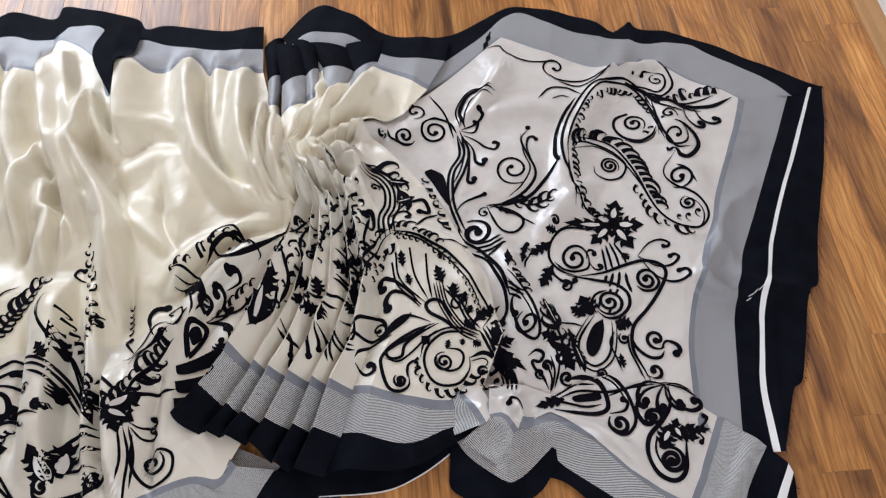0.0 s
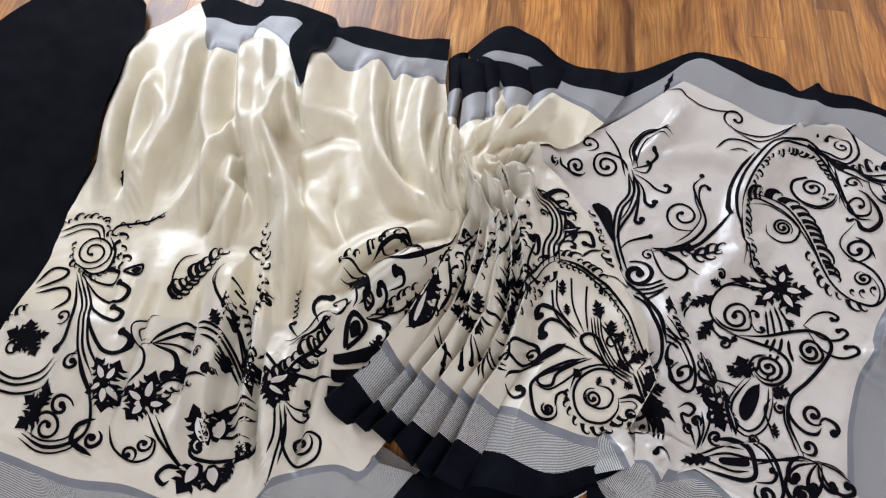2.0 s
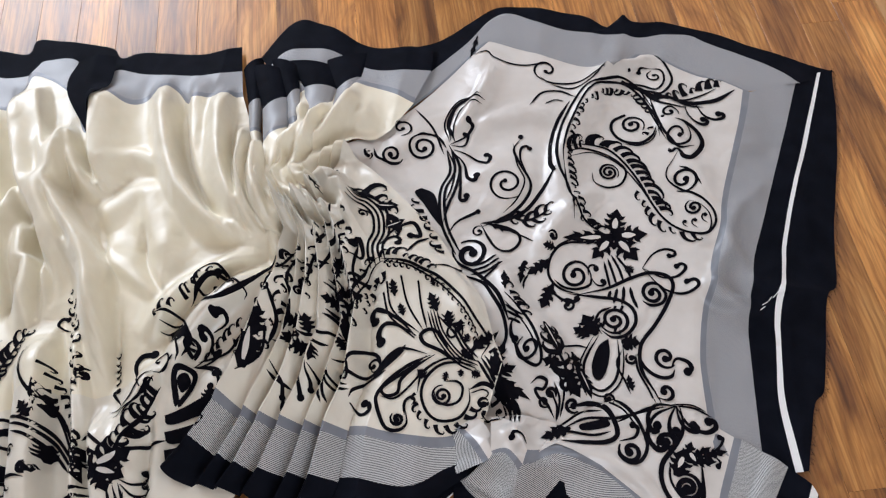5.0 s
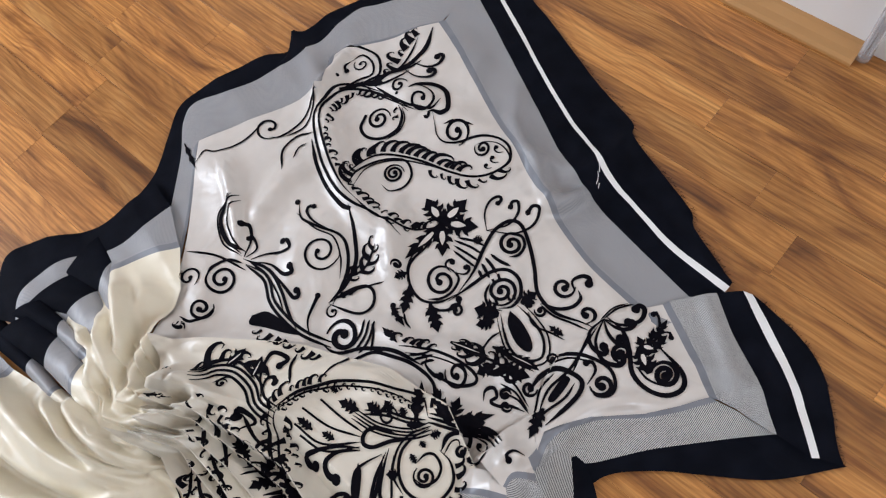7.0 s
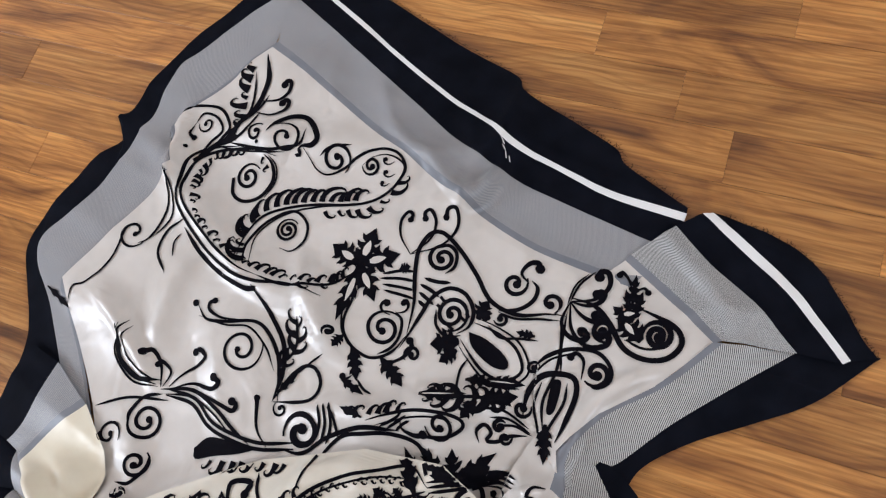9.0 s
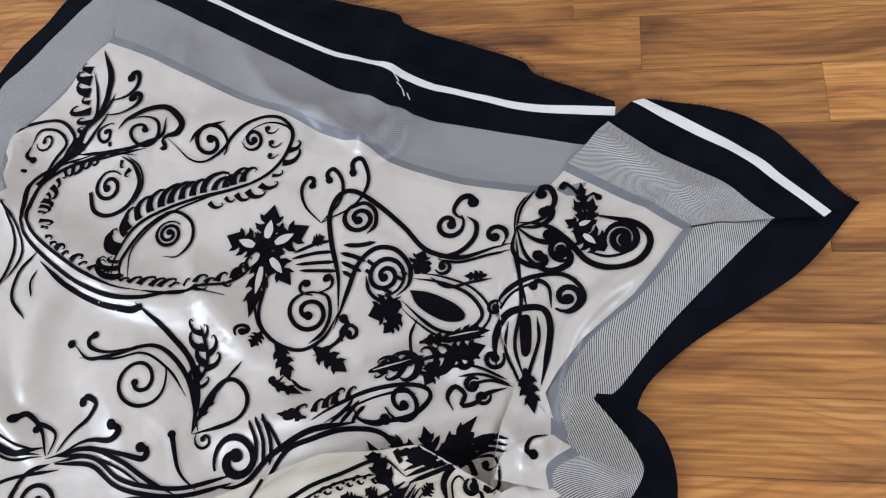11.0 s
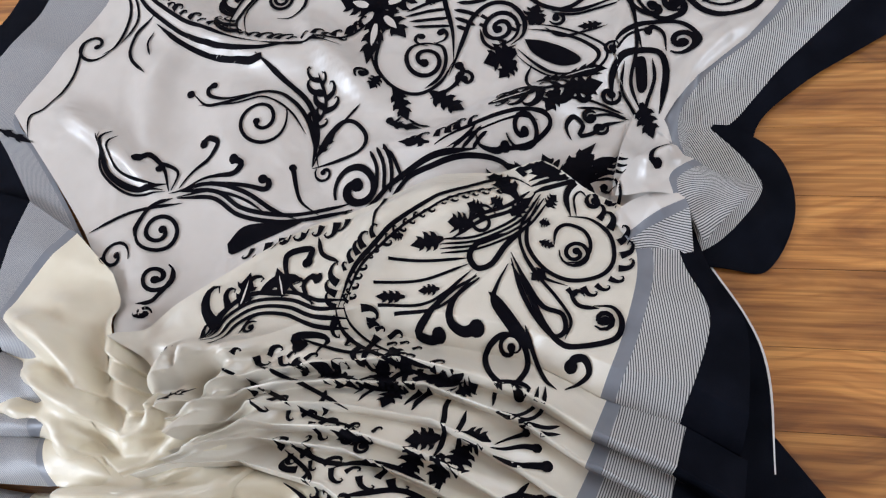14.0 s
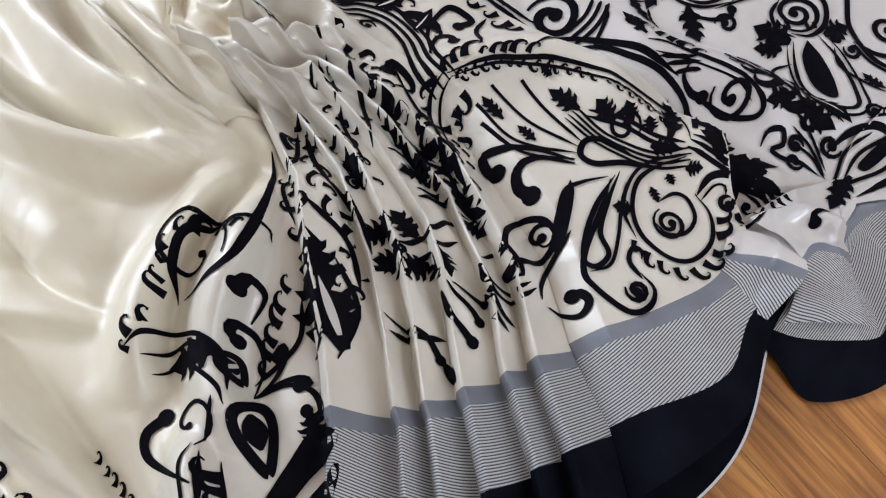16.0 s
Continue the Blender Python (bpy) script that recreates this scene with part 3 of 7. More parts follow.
# the wide printed end of the cloth
sheet("printed_end", saree, [
    ([(-0.519, 0.15), (-0.412, 0.084), (-0.321, 0.02), (-0.249, -0.056), (-0.202, -0.123), (-0.166, -0.189), (-0.144, -0.237)], 0.003),
    ([(-0.398, 0.337), (-0.322, 0.228), (-0.242, 0.127), (-0.183, 0.053), (-0.125, -0.027), (-0.063, -0.099), (-0.021, -0.171)], 0.012),
    ([(-0.305, 0.517), (-0.259, 0.331), (-0.185, 0.183), (-0.131, 0.081), (-0.073, -0.011), (-0.012, -0.083), (0.047, -0.16)], 0.013),
    ([(-0.07, 0.494), (-0.041, 0.335), (-0, 0.158), (0.028, 0.054), (0.053, -0.043), (0.074, -0.114), (0.105, -0.15)], 0.013),
    ([(-0.024, 0.556), (0.043, 0.404), (0.074, 0.255), (0.09, 0.141), (0.101, 0.034), (0.12, -0.071), (0.146, -0.138)], 0.013),
    ([(0.165, 0.508), (0.16, 0.415), (0.147, 0.267), (0.146, 0.205), (0.137, 0.122), (0.136, 0.066), (0.139, -0.016), (0.157, -0.098), (0.174, -0.156)], 0.013),
    ([(0.178, 0.509), (0.171, 0.419), (0.157, 0.27), (0.155, 0.208), (0.146, 0.124), (0.145, 0.069), (0.148, -0.013), (0.167, -0.094), (0.184, -0.153)], 0.013),
    ([(0.261, 0.566), (0.24, 0.405), (0.218, 0.244), (0.205, 0.136), (0.209, 0.05), (0.221, -0.027), (0.24, -0.134), (0.253, -0.165)], 0.006),
    ([(0.299, 0.596), (0.277, 0.43), (0.263, 0.335), (0.252, 0.221), (0.248, 0.139), (0.241, 0.104), (0.251, 0.023), (0.259, -0.053), (0.279, -0.13), (0.286, -0.154)], 0.006),
    ([(0.305, 0.598), (0.285, 0.432), (0.27, 0.338), (0.259, 0.223), (0.255, 0.141), (0.25, 0.107), (0.258, 0.025), (0.268, -0.051), (0.289, -0.127), (0.296, -0.151)], 0.006),
    ([(0.325, 0.609), (0.334, 0.512), (0.337, 0.416), (0.335, 0.275), (0.338, 0.162), (0.323, 0.133), (0.324, 0.048), (0.324, -0.021), (0.311, -0.045), (0.306, -0.102), (0.304, -0.147)], 0.004),
], [PEARL, PEARL, PEARL, PEARL, PEARL, SLATE, FINE, BLACK, WHITE, BLACK], 130, [10, 12, 20, 10, 16, 2, 12, 8, 1, 12],
    "pearl panel with twill, slate and black border")
sheet("top_border", saree, [
    ([(-0.466, 0.465), (-0.401, 0.503), (-0.357, 0.558), (-0.307, 0.617), (-0.245, 0.63), (-0.15, 0.634), (-0.079, 0.617), (-0.069, 0.66), (-0.046, 0.645), (0.034, 0.652), (0.127, 0.646), (0.219, 0.622), (0.328, 0.606)], 0.004),
    ([(-0.434, 0.365), (-0.384, 0.443), (-0.345, 0.511), (-0.315, 0.576), (-0.281, 0.604), (-0.212, 0.588), (-0.143, 0.589), (-0.075, 0.596), (-0.062, 0.603), (-0.03, 0.603), (0.053, 0.628), (0.094, 0.618), (0.186, 0.595), (0.267, 0.559)], 0.008),
    ([(-0.427, 0.306), (-0.373, 0.402), (-0.339, 0.464), (-0.309, 0.519), (-0.241, 0.504), (-0.171, 0.497), (-0.103, 0.495), (-0.072, 0.496), (-0.053, 0.53), (-0.025, 0.562), (0.044, 0.548), (0.113, 0.529), (0.176, 0.513)], 0.009),
    ([(-0.429, 0.294), (-0.371, 0.395), (-0.334, 0.457), (-0.305, 0.512), (-0.238, 0.492), (-0.168, 0.485), (-0.101, 0.484), (-0.072, 0.484), (-0.051, 0.519), (-0.023, 0.548), (0.046, 0.536), (0.114, 0.517), (0.168, 0.503)], 0.009),
], [BLACK, FINE, SLATE], 130, [8, 10, 2], "black and grey woven border")

# the folded lower corner
sheet("corner_fold", saree, [
    ([(-0.065, -0.219), (-0.084, -0.244)], 0.012),
    ([(-0.051, -0.18), (-0.075, -0.223)], 0.014),
    ([(-0.011, -0.138), (-0.048, -0.201)], 0.016),
    ([(0.045, -0.109), (-0.025, -0.204)], 0.016),
    ([(0.107, -0.096), (0.019, -0.214)], 0.015),
    ([(0.152, -0.11), (0.087, -0.247)], 0.014),
    ([(0.199, -0.125), (0.186, -0.2), (0.172, -0.271)], 0.012),
    ([(0.21, -0.125), (0.198, -0.2), (0.181, -0.278)], 0.011),
    ([(0.274, -0.15), (0.256, -0.213), (0.244, -0.28), (0.22, -0.353)], 0.012),
    ([(0.306, -0.167), (0.292, -0.233), (0.278, -0.295), (0.261, -0.349), (0.24, -0.399)], 0.011),
    ([(0.315, -0.178), (0.303, -0.238), (0.29, -0.298), (0.271, -0.353), (0.249, -0.404)], 0.011),
    ([(0.321, -0.191), (0.332, -0.254), (0.329, -0.306), (0.305, -0.361), (0.28, -0.403), (0.27, -0.428)], 0.007),
], [PEARL] * 6 + [SLATE, TWILL, BLACK, WHITE, BLACK], 60, [3, 5, 6, 7, 7, 8, 2, 10, 8, 1, 7], "folded corner of the printed end")
sheet("corner_border", saree, [
    ([(0.173, -0.27), (0.089, -0.247), (0.021, -0.213), (-0.024, -0.203), (-0.048, -0.201), (-0.075, -0.223)], 0.014),
    ([(0.178, -0.28), (0.093, -0.256), (0.028, -0.224), (-0.02, -0.213), (-0.051, -0.217), (-0.076, -0.235)], 0.014),
    ([(0.222, -0.352), (0.129, -0.313), (0.059, -0.286), (-0.007, -0.267), (-0.039, -0.253), (-0.075, -0.262)], 0.006),
    ([(0.274, -0.429), (0.185, -0.399), (0.123, -0.36), (0.058, -0.316), (-0.002, -0.289), (-0.049, -0.293)], 0.004),
], [SLATE, TWILL, BLACK], 70, [3, 12, 10], "twill and black border of the folded corner")

# the turned hem between the corner and the pleats
fold([(-0.12, -0.188), (-0.096, -0.209), (-0.094, -0.234)], 0.014, 0.026)
fold([(-0.165, -0.209), (-0.129, -0.237), (-0.076, -0.255)], 0.016, 0.020)
fold([(-0.169, -0.25), (-0.124, -0.286), (-0.074, -0.299)], 0.018, 0.020)
sheet("turned_hem", saree, [
    ([(-0.029, -0.169), (-0.092, -0.172), (-0.156, -0.186), (-0.191, -0.204)], 0.014),
    ([(-0.049, -0.206), (-0.091, -0.223), (-0.133, -0.228), (-0.178, -0.213)], 0.012),
    ([(-0.052, -0.216), (-0.086, -0.239), (-0.127, -0.246), (-0.186, -0.229)], 0.012),
    ([(-0.032, -0.246), (-0.064, -0.301), (-0.089, -0.314), (-0.147, -0.295), (-0.191, -0.258)], 0.010),
    ([(-0.017, -0.249), (-0.035, -0.315), (-0.089, -0.351), (-0.154, -0.346), (-0.167, -0.309)], 0.006),
], [PEARL, SLATE, TWILL, BLACK], 60, [12, 3, 14, 8], "crumpled twill hem")

sheet("upper_roll", saree, [
    ([(-0.144, -0.186), (-0.119, -0.185), (-0.092, -0.205)], 0.022),
    ([(-0.14, -0.211), (-0.111, -0.207), (-0.086, -0.225)], 0.034),
    ([(-0.134, -0.239), (-0.113, -0.229), (-0.088, -0.244)], 0.030),
    ([(-0.135, -0.245), (-0.115, -0.237), (-0.092, -0.254)], 0.030),
    ([(-0.16, -0.282), (-0.135, -0.29), (-0.087, -0.309)], 0.020),
], [PEARL, PEARL, SLATE, TWILL], 40, [8, 8, 3, 12], "rolled fold of silk with slate line and twill")
sheet("lower_roll", saree, [
    ([(-0.167, -0.191), (-0.147, -0.203), (-0.128, -0.232)], 0.026),
    ([(-0.183, -0.21), (-0.161, -0.225), (-0.134, -0.251)], 0.034),
    ([(-0.187, -0.216), (-0.168, -0.23), (-0.141, -0.257)], 0.034),
    ([(-0.197, -0.23), (-0.187, -0.251), (-0.173, -0.276)], 0.026),
], [PEARL, SLATE, TWILL], 40, [8, 3, 8], "rolled fold of silk with slate line and twill")

# the ivory length with its printed foot
sheet("plain_length", saree, [
    ([(-1.308, 0.125), (-1.281, 0.184), (-1.238, 0.276), (-1.155, 0.289), (-1.15, 0.328), (-1.077, 0.335), (-1, 0.339), (-0.969, 0.32), (-0.936, 0.345), (-0.827, 0.369), (-0.76, 0.402)], 0.006),
    ([(-1.295, 0.094), (-1.26, 0.156), (-1.202, 0.216), (-1.153, 0.224), (-1.118, 0.242), (-1.108, 0.28), (-1.04, 0.288), (-0.964, 0.212), (-0.965, 0.282), (-0.906, 0.293), (-0.8, 0.317), (-0.735, 0.342)], 0.012),
    ([(-1.29, 0.079), (-1.253, 0.138), (-1.169, 0.144), (-1.099, 0.173), (-1.117, 0.248), (-1.028, 0.223), (-0.96, 0.153), (-0.969, 0.233), (-0.907, 0.226), (-0.845, 0.277), (-0.795, 0.255), (-0.716, 0.296)], 0.014),
    ([(-1.283, 0.068), (-1.248, 0.123), (-1.163, 0.135), (-1.093, 0.163), (-1.109, 0.239), (-1.02, 0.214), (-0.954, 0.141), (-0.964, 0.224), (-0.902, 0.216), (-0.84, 0.266), (-0.79, 0.245), (-0.711, 0.286)], 0.014),
    ([(-1.191, -0.13), (-1.079, -0.122), (-0.985, -0.079), (-0.9, -0.042), (-0.846, 0.022), (-0.759, 0.075), (-0.695, 0.129), (-0.627, 0.156)], 0.008),
    ([(-1.144, -0.29), (-1.025, -0.245), (-0.904, -0.198), (-0.816, -0.158), (-0.77, -0.09), (-0.674, -0.058), (-0.592, -0.008), (-0.488, 0.055)], 0.016),
    ([(-1.087, -0.478), (-1.003, -0.428), (-0.884, -0.391), (-0.798, -0.316), (-0.712, -0.298), (-0.647, -0.236), (-0.614, -0.119), (-0.459, -0.013)], 0.016),
    ([(-1.061, -0.618), (-0.948, -0.571), (-0.822, -0.526), (-0.71, -0.469), (-0.644, -0.42), (-0.577, -0.369), (-0.519, -0.271), (-0.412, -0.14)], 0.016),
    ([(-1.031, -0.671), (-0.977, -0.657), (-0.926, -0.647), (-0.882, -0.641), (-0.823, -0.63), (-0.757, -0.603), (-0.693, -0.593), (-0.626, -0.577), (-0.585, -0.534), (-0.578, -0.498), (-0.514, -0.441), (-0.473, -0.43), (-0.468, -0.401)], 0.016),
    ([(-1.022, -0.68), (-0.969, -0.665), (-0.918, -0.657), (-0.876, -0.65), (-0.815, -0.64), (-0.75, -0.613), (-0.688, -0.602), (-0.62, -0.587), (-0.58, -0.544), (-0.572, -0.508), (-0.51, -0.45), (-0.469, -0.443), (-0.454, -0.407)], 0.016),
    ([(-0.962, -0.745), (-0.909, -0.732), (-0.858, -0.718), (-0.81, -0.691), (-0.704, -0.671), (-0.634, -0.658), (-0.568, -0.632), (-0.535, -0.573), (-0.495, -0.549), (-0.437, -0.524), (-0.405, -0.394)], 0.006),
    ([(-0.927, -0.78), (-0.875, -0.767), (-0.824, -0.754), (-0.773, -0.732), (-0.669, -0.712), (-0.603, -0.697), (-0.54, -0.668), (-0.505, -0.615), (-0.47, -0.585), (-0.402, -0.52), (-0.343, -0.387)], 0.003),
], [BLACK, FINE, SLATE, IVORY, IVORY, IVORY, MID, MID, SLATE, TWILL, BLACK], 300, [6, 8, 2, 44, 36, 36, 34, 18, 2, 12, 8],
    "plain ivory silk length with printed foot", bare_to=0.17)

sheet("under_border", saree, [
    ([(-0.475, -0.537), (-0.473, -0.455), (-0.467, -0.38)], 0.004),
    ([(-0.414, -0.501), (-0.414, -0.434), (-0.4, -0.385)], 0.004),
    ([(-0.333, -0.453), (-0.3, -0.397), (-0.266, -0.341)], 0.003),
], [TWILL, BLACK], 40, [8, 10], "woven border showing below the pleats", loose=0.3)

# flap behind the pleats
sheet("back_flap", saree, [
    ([(-0.712, 0.381), (-0.68, 0.48), (-0.609, 0.484), (-0.516, 0.457), (-0.402, 0.484)], 0.008),
    ([(-0.687, 0.357), (-0.663, 0.404), (-0.586, 0.424), (-0.497, 0.401), (-0.393, 0.424)], 0.012),
    ([(-0.634, 0.306), (-0.584, 0.353), (-0.486, 0.368), (-0.403, 0.352)], 0.014),
    ([(-0.624, 0.295), (-0.58, 0.343), (-0.483, 0.357), (-0.403, 0.34)], 0.014),
    ([(-0.619, 0.211), (-0.545, 0.249), (-0.486, 0.269), (-0.426, 0.268)], 0.014),
    ([(-0.594, 0.151), (-0.551, 0.179), (-0.515, 0.198), (-0.48, 0.205)], 0.012),
], [BLACK, FINE, SLATE, IVORY, IVORY], 70, [8, 8, 2, 10, 8], "flap with woven border beside the pleats", lift=0.003)
# gathered pleats at the top, each laid over the next
for rise, top, dark, band, line, middle, foot in (
    (0.010, [(-0.7367, 0.3503), (-0.709, 0.3848)], [(-0.6954, 0.2698), (-0.6733, 0.2889)], [(-0.6711, 0.2117), (-0.6532, 0.2236)], [(-0.6681, 0.2063), (-0.6488, 0.2153)], [(-0.6355, 0.1264), (-0.6182, 0.1515)], [(-0.59, 0.0463), (-0.5936, 0.1065)]),
    (0.014, [(-0.6035, 0.3895), (-0.5179, 0.4401)], [(-0.5508, 0.337), (-0.5125, 0.379)], [(-0.543, 0.2752), (-0.5166, 0.3032)], [(-0.5351, 0.2531), (-0.5155, 0.2951)], [(-0.5673, 0.1803), (-0.5372, 0.2226)], [(-0.5899, 0.1358), (-0.566, 0.1259)]),
    (0.018, [(-0.6672, 0.3756), (-0.5734, 0.3927)], [(-0.6067, 0.3263), (-0.5494, 0.3394)], [(-0.5791, 0.2522), (-0.5428, 0.2504)], [(-0.5665, 0.2186), (-0.5406, 0.2412)], [(-0.5805, 0.1712), (-0.5611, 0.1884)], [(-0.5931, 0.1278), (-0.5848, 0.1373)]),
    (0.024, [(-0.6863, 0.3719), (-0.6337, 0.3708)], [(-0.6263, 0.2867), (-0.6106, 0.3173)], [(-0.6042, 0.2383), (-0.5839, 0.2491)], [(-0.6008, 0.232), (-0.5735, 0.2192)], [(-0.5958, 0.1656), (-0.573, 0.1758)], [(-0.5954, 0.123), (-0.5914, 0.1383)]),
    (0.028, [(-0.712, 0.3482), (-0.6524, 0.3508)], [(-0.6579, 0.2538), (-0.6237, 0.2912)], [(-0.6331, 0.1931), (-0.5994, 0.2291)], [(-0.6287, 0.1844), (-0.5976, 0.2241)], [(-0.6136, 0.1387), (-0.5847, 0.1722)], [(-0.5931, 0.1015), (-0.5927, 0.1316)]),
):
    sheet("pleat", saree, [(top, rise - 0.004), (dark, rise), (band, rise + 0.002), (line, rise + 0.002), (middle, rise), (foot, rise - 0.002)],
          [BLACK, FINE, SLATE, IVORY, IVORY], 24, [8, 7, 2, 10, 10], "pressed pleat with black and grey border", loose=0.3, arch=0.012, follow=0.35)

sheet("folded_back_corner", saree, [
    ([(-1.031, 0.281), (-1.021, 0.214), (-0.944, 0.136)], 0.026),
    ([(-1.004, 0.303), (-0.983, 0.228), (-0.943, 0.142)], 0.028),
    ([(-0.97, 0.311), (-0.954, 0.258), (-0.941, 0.145)], 0.020),
], [BLACK, BLACK], 40, [8, 8], "black border folded back over the ivory silk")

# the gathered waist
sheet("gathered_waist", saree, [
    ([(-0.667, 0.195), (-0.63, 0.186), (-0.592, 0.172), (-0.549, 0.2), (-0.482, 0.226)], 0.010),
    ([(-0.632, 0.1), (-0.605, 0.137), (-0.585, 0.154), (-0.54, 0.177), (-0.484, 0.201)], 0.014),
    ([(-0.595, 0.049), (-0.592, 0.106), (-0.58, 0.127), (-0.536, 0.138), (-0.489, 0.17)], 0.018),
    ([(-0.561, 0.018), (-0.549, 0.064), (-0.53, 0.095), (-0.506, 0.116), (-0.484, 0.142)], 0.018),
    ([(-0.51, 0.005), (-0.505, 0.03), (-0.488, 0.066), (-0.477, 0.094), (-0.457, 0.125)], 0.014),
    ([(-0.512, -0.053), (-0.472, -0.029), (-0.435, 0.006), (-0.414, 0.06), (-0.392, 0.115)], 0.006),
], [IVORY] * 5, 110, [8, 8, 8, 8, 8], "ivory silk gathered to a knot", (0.2, 0.38, 0.55, 0.68, 0.8, 0.9), 0.010)

# the fan of pleats
sheet("pleat_fan", saree, [
    ([(-0.581, 0.091), (-0.539, 0.079), (-0.516, 0.112), (-0.503, 0.136), (-0.489, 0.17), (-0.486, 0.206)], 0.018),
    ([(-0.532, 0.021), (-0.503, 0.025), (-0.477, 0.039), (-0.46, 0.075), (-0.437, 0.126), (-0.407, 0.161)], 0.018),
    ([(-0.517, -0.066), (-0.478, -0.065), (-0.447, -0.043), (-0.417, 0.011), (-0.368, 0.074), (-0.29, 0.082)], 0.018),
    ([(-0.528, -0.155), (-0.484, -0.147), (-0.44, -0.138), (-0.396, -0.103), (-0.346, -0.022), (-0.273, 0.024), (-0.194, -0.017)], 0.020),
    ([(-0.532, -0.212), (-0.477, -0.21), (-0.415, -0.202), (-0.364, -0.189), (-0.303, -0.155), (-0.222, -0.119), (-0.147, -0.106)], 0.020),
    ([(-0.538, -0.25), (-0.474, -0.264), (-0.406, -0.261), (-0.333, -0.251), (-0.273, -0.246), (-0.205, -0.231), (-0.155, -0.195)], 0.020),
    ([(-0.538, -0.266), (-0.471, -0.278), (-0.402, -0.275), (-0.33, -0.264), (-0.268, -0.259), (-0.202, -0.246), (-0.151, -0.212)], 0.020),
    ([(-0.556, -0.32), (-0.462, -0.34), (-0.382, -0.332), (-0.317, -0.321), (-0.234, -0.311), (-0.187, -0.269), (-0.136, -0.234)], 0.018),
    ([(-0.576, -0.366), (-0.548, -0.379), (-0.453, -0.375), (-0.385, -0.391), (-0.299, -0.37), (-0.224, -0.342), (-0.179, -0.293), (-0.14, -0.251)], 0.010),
], [MID, MID, MID, MID, MID, SLATE, TWILL, BLACK], 280, [12, 14, 16, 14, 12, 2, 12, 10],
    "fan of pressed pleats with twill and black hem", (0.125, 0.18, 0.255, 0.35, 0.41, 0.51), 0.030, 0.004, slip=0.007)
sheet("under_hem", saree, [
    ([(-0.193, -0.25), (-0.24, -0.299), (-0.295, -0.328), (-0.379, -0.341)], 0.006),
    ([(-0.162, -0.282), (-0.206, -0.34), (-0.25, -0.376), (-0.333, -0.409)], 0.004),
    ([(-0.161, -0.284), (-0.204, -0.341), (-0.249, -0.378), (-0.332, -0.41)], 0.004),
], [BLACK, WHITE], 60, [8, 1], "lower layer of the black hem with a pale selvedge thread", loose=0.4)

# ---- black cloth ----
blouse_cloth = tagged(new("black_cloth"), "matt black cloth spread flat beside the saree", "cloth")
fold([(-1.338, -0.367), (-1.367, -0.206), (-1.436, -0.048)], 0.02, 0.008)
fold([(-1.14, -0.407), (-1.216, -0.235), (-1.314, -0.008)], 0.025, 0.008)
sheet("cloth_sheet", blouse_cloth, [
    ([(-1.623, -0.395), (-1.634, -0.206), (-1.57, -0.095), (-1.575, -0.015), (-1.544, 0.111), (-1.451, 0.231)], 0.006),
    ([(-1.466, -0.487), (-1.472, -0.271), (-1.428, -0.146), (-1.418, -0.037), (-1.397, 0.067), (-1.346, 0.176)], 0.012),
    ([(-1.325, -0.569), (-1.311, -0.392), (-1.292, -0.281), (-1.289, -0.158), (-1.285, -0.024), (-1.288, 0.098)], 0.014),
    ([(-1.222, -0.623), (-1.209, -0.511), (-1.195, -0.415), (-1.206, -0.3), (-1.208, -0.186), (-1.234, -0.013)], 0.014),
    ([(-1.133, -0.657), (-1.118, -0.605), (-1.095, -0.547), (-1.094, -0.477), (-1.104, -0.398), (-1.116, -0.366), (-1.144, -0.297), (-1.165, -0.218)], 0.012),
    ([(-1.03, -0.62), (-1.02, -0.56), (-1.01, -0.47), (-1.03, -0.35), (-1.06, -0.22), (-1.17, -0.13), (-1.20, -0.05)], -0.010),
], [BLACKCLOTH] * 5, 90, [8, 12, 12, 10, 8], "", lift=0.006)

# ---- wall foot ----
WOODTRIM = mat("moulding_wood", (0.45, 0.24, 0.09), 0.4)[0]
bm = bmesh.new()
prof = [(0.0, 0.0), (-0.040, 0.0), (-0.040, 0.006), (-0.034, 0.010), (-0.020, 0.012), (-0.008, 0.020), (0.0, 0.022)]
ends = []
for q in (-0.19, 3.05):
    ends.append([bm.verts.new(in_room(0.7085 + a, q, z)) for a, z in prof])
for k in range(len(prof)):
    n = (k + 1) % len(prof)
    bm.faces.new((ends[0][k], ends[0][n], ends[1][n], ends[1][k]))
bm.faces.new(ends[0][::-1])
bm.faces.new(ends[1])
bmesh.ops.recalc_face_normals(bm, faces=bm.faces[:])
me = bpy.data.meshes.new("baseboard")
bm.to_mesh(me)
bm.free()
me.materials.append(WOODTRIM)
tagged(new("baseboard", me), "low brown wooden moulding along the white wall", "baseboard", kind="structure")
guard_mat, gn, gb = mat("clear_plastic", (0.9, 0.92, 0.95), 0.12)
gb.inputs["Transmission Weight"].default_value = 0.75
bm = bmesh.new()
bmesh.ops.create_cone(bm, segments=20, radius1=0.011, radius2=0.011, depth=1.2, cap_ends=True)
bmesh.ops.bevel(bm, geom=[e for e in bm.edges if abs(e.verts[0].co.z - e.verts[1].co.z) < 0.01], offset=0.002, segments=2, affect="EDGES")
me = bpy.data.meshes.new("corner_guard")
bm.to_mesh(me)
bm.free()
me.materials.append(guard_mat)
guard = tagged(new("corner_guard", me), "clear plastic guard strip on the white wall edge", "guard strip")
guard.matrix_world = pose(*in_room(0.695, -0.199, 0.6))

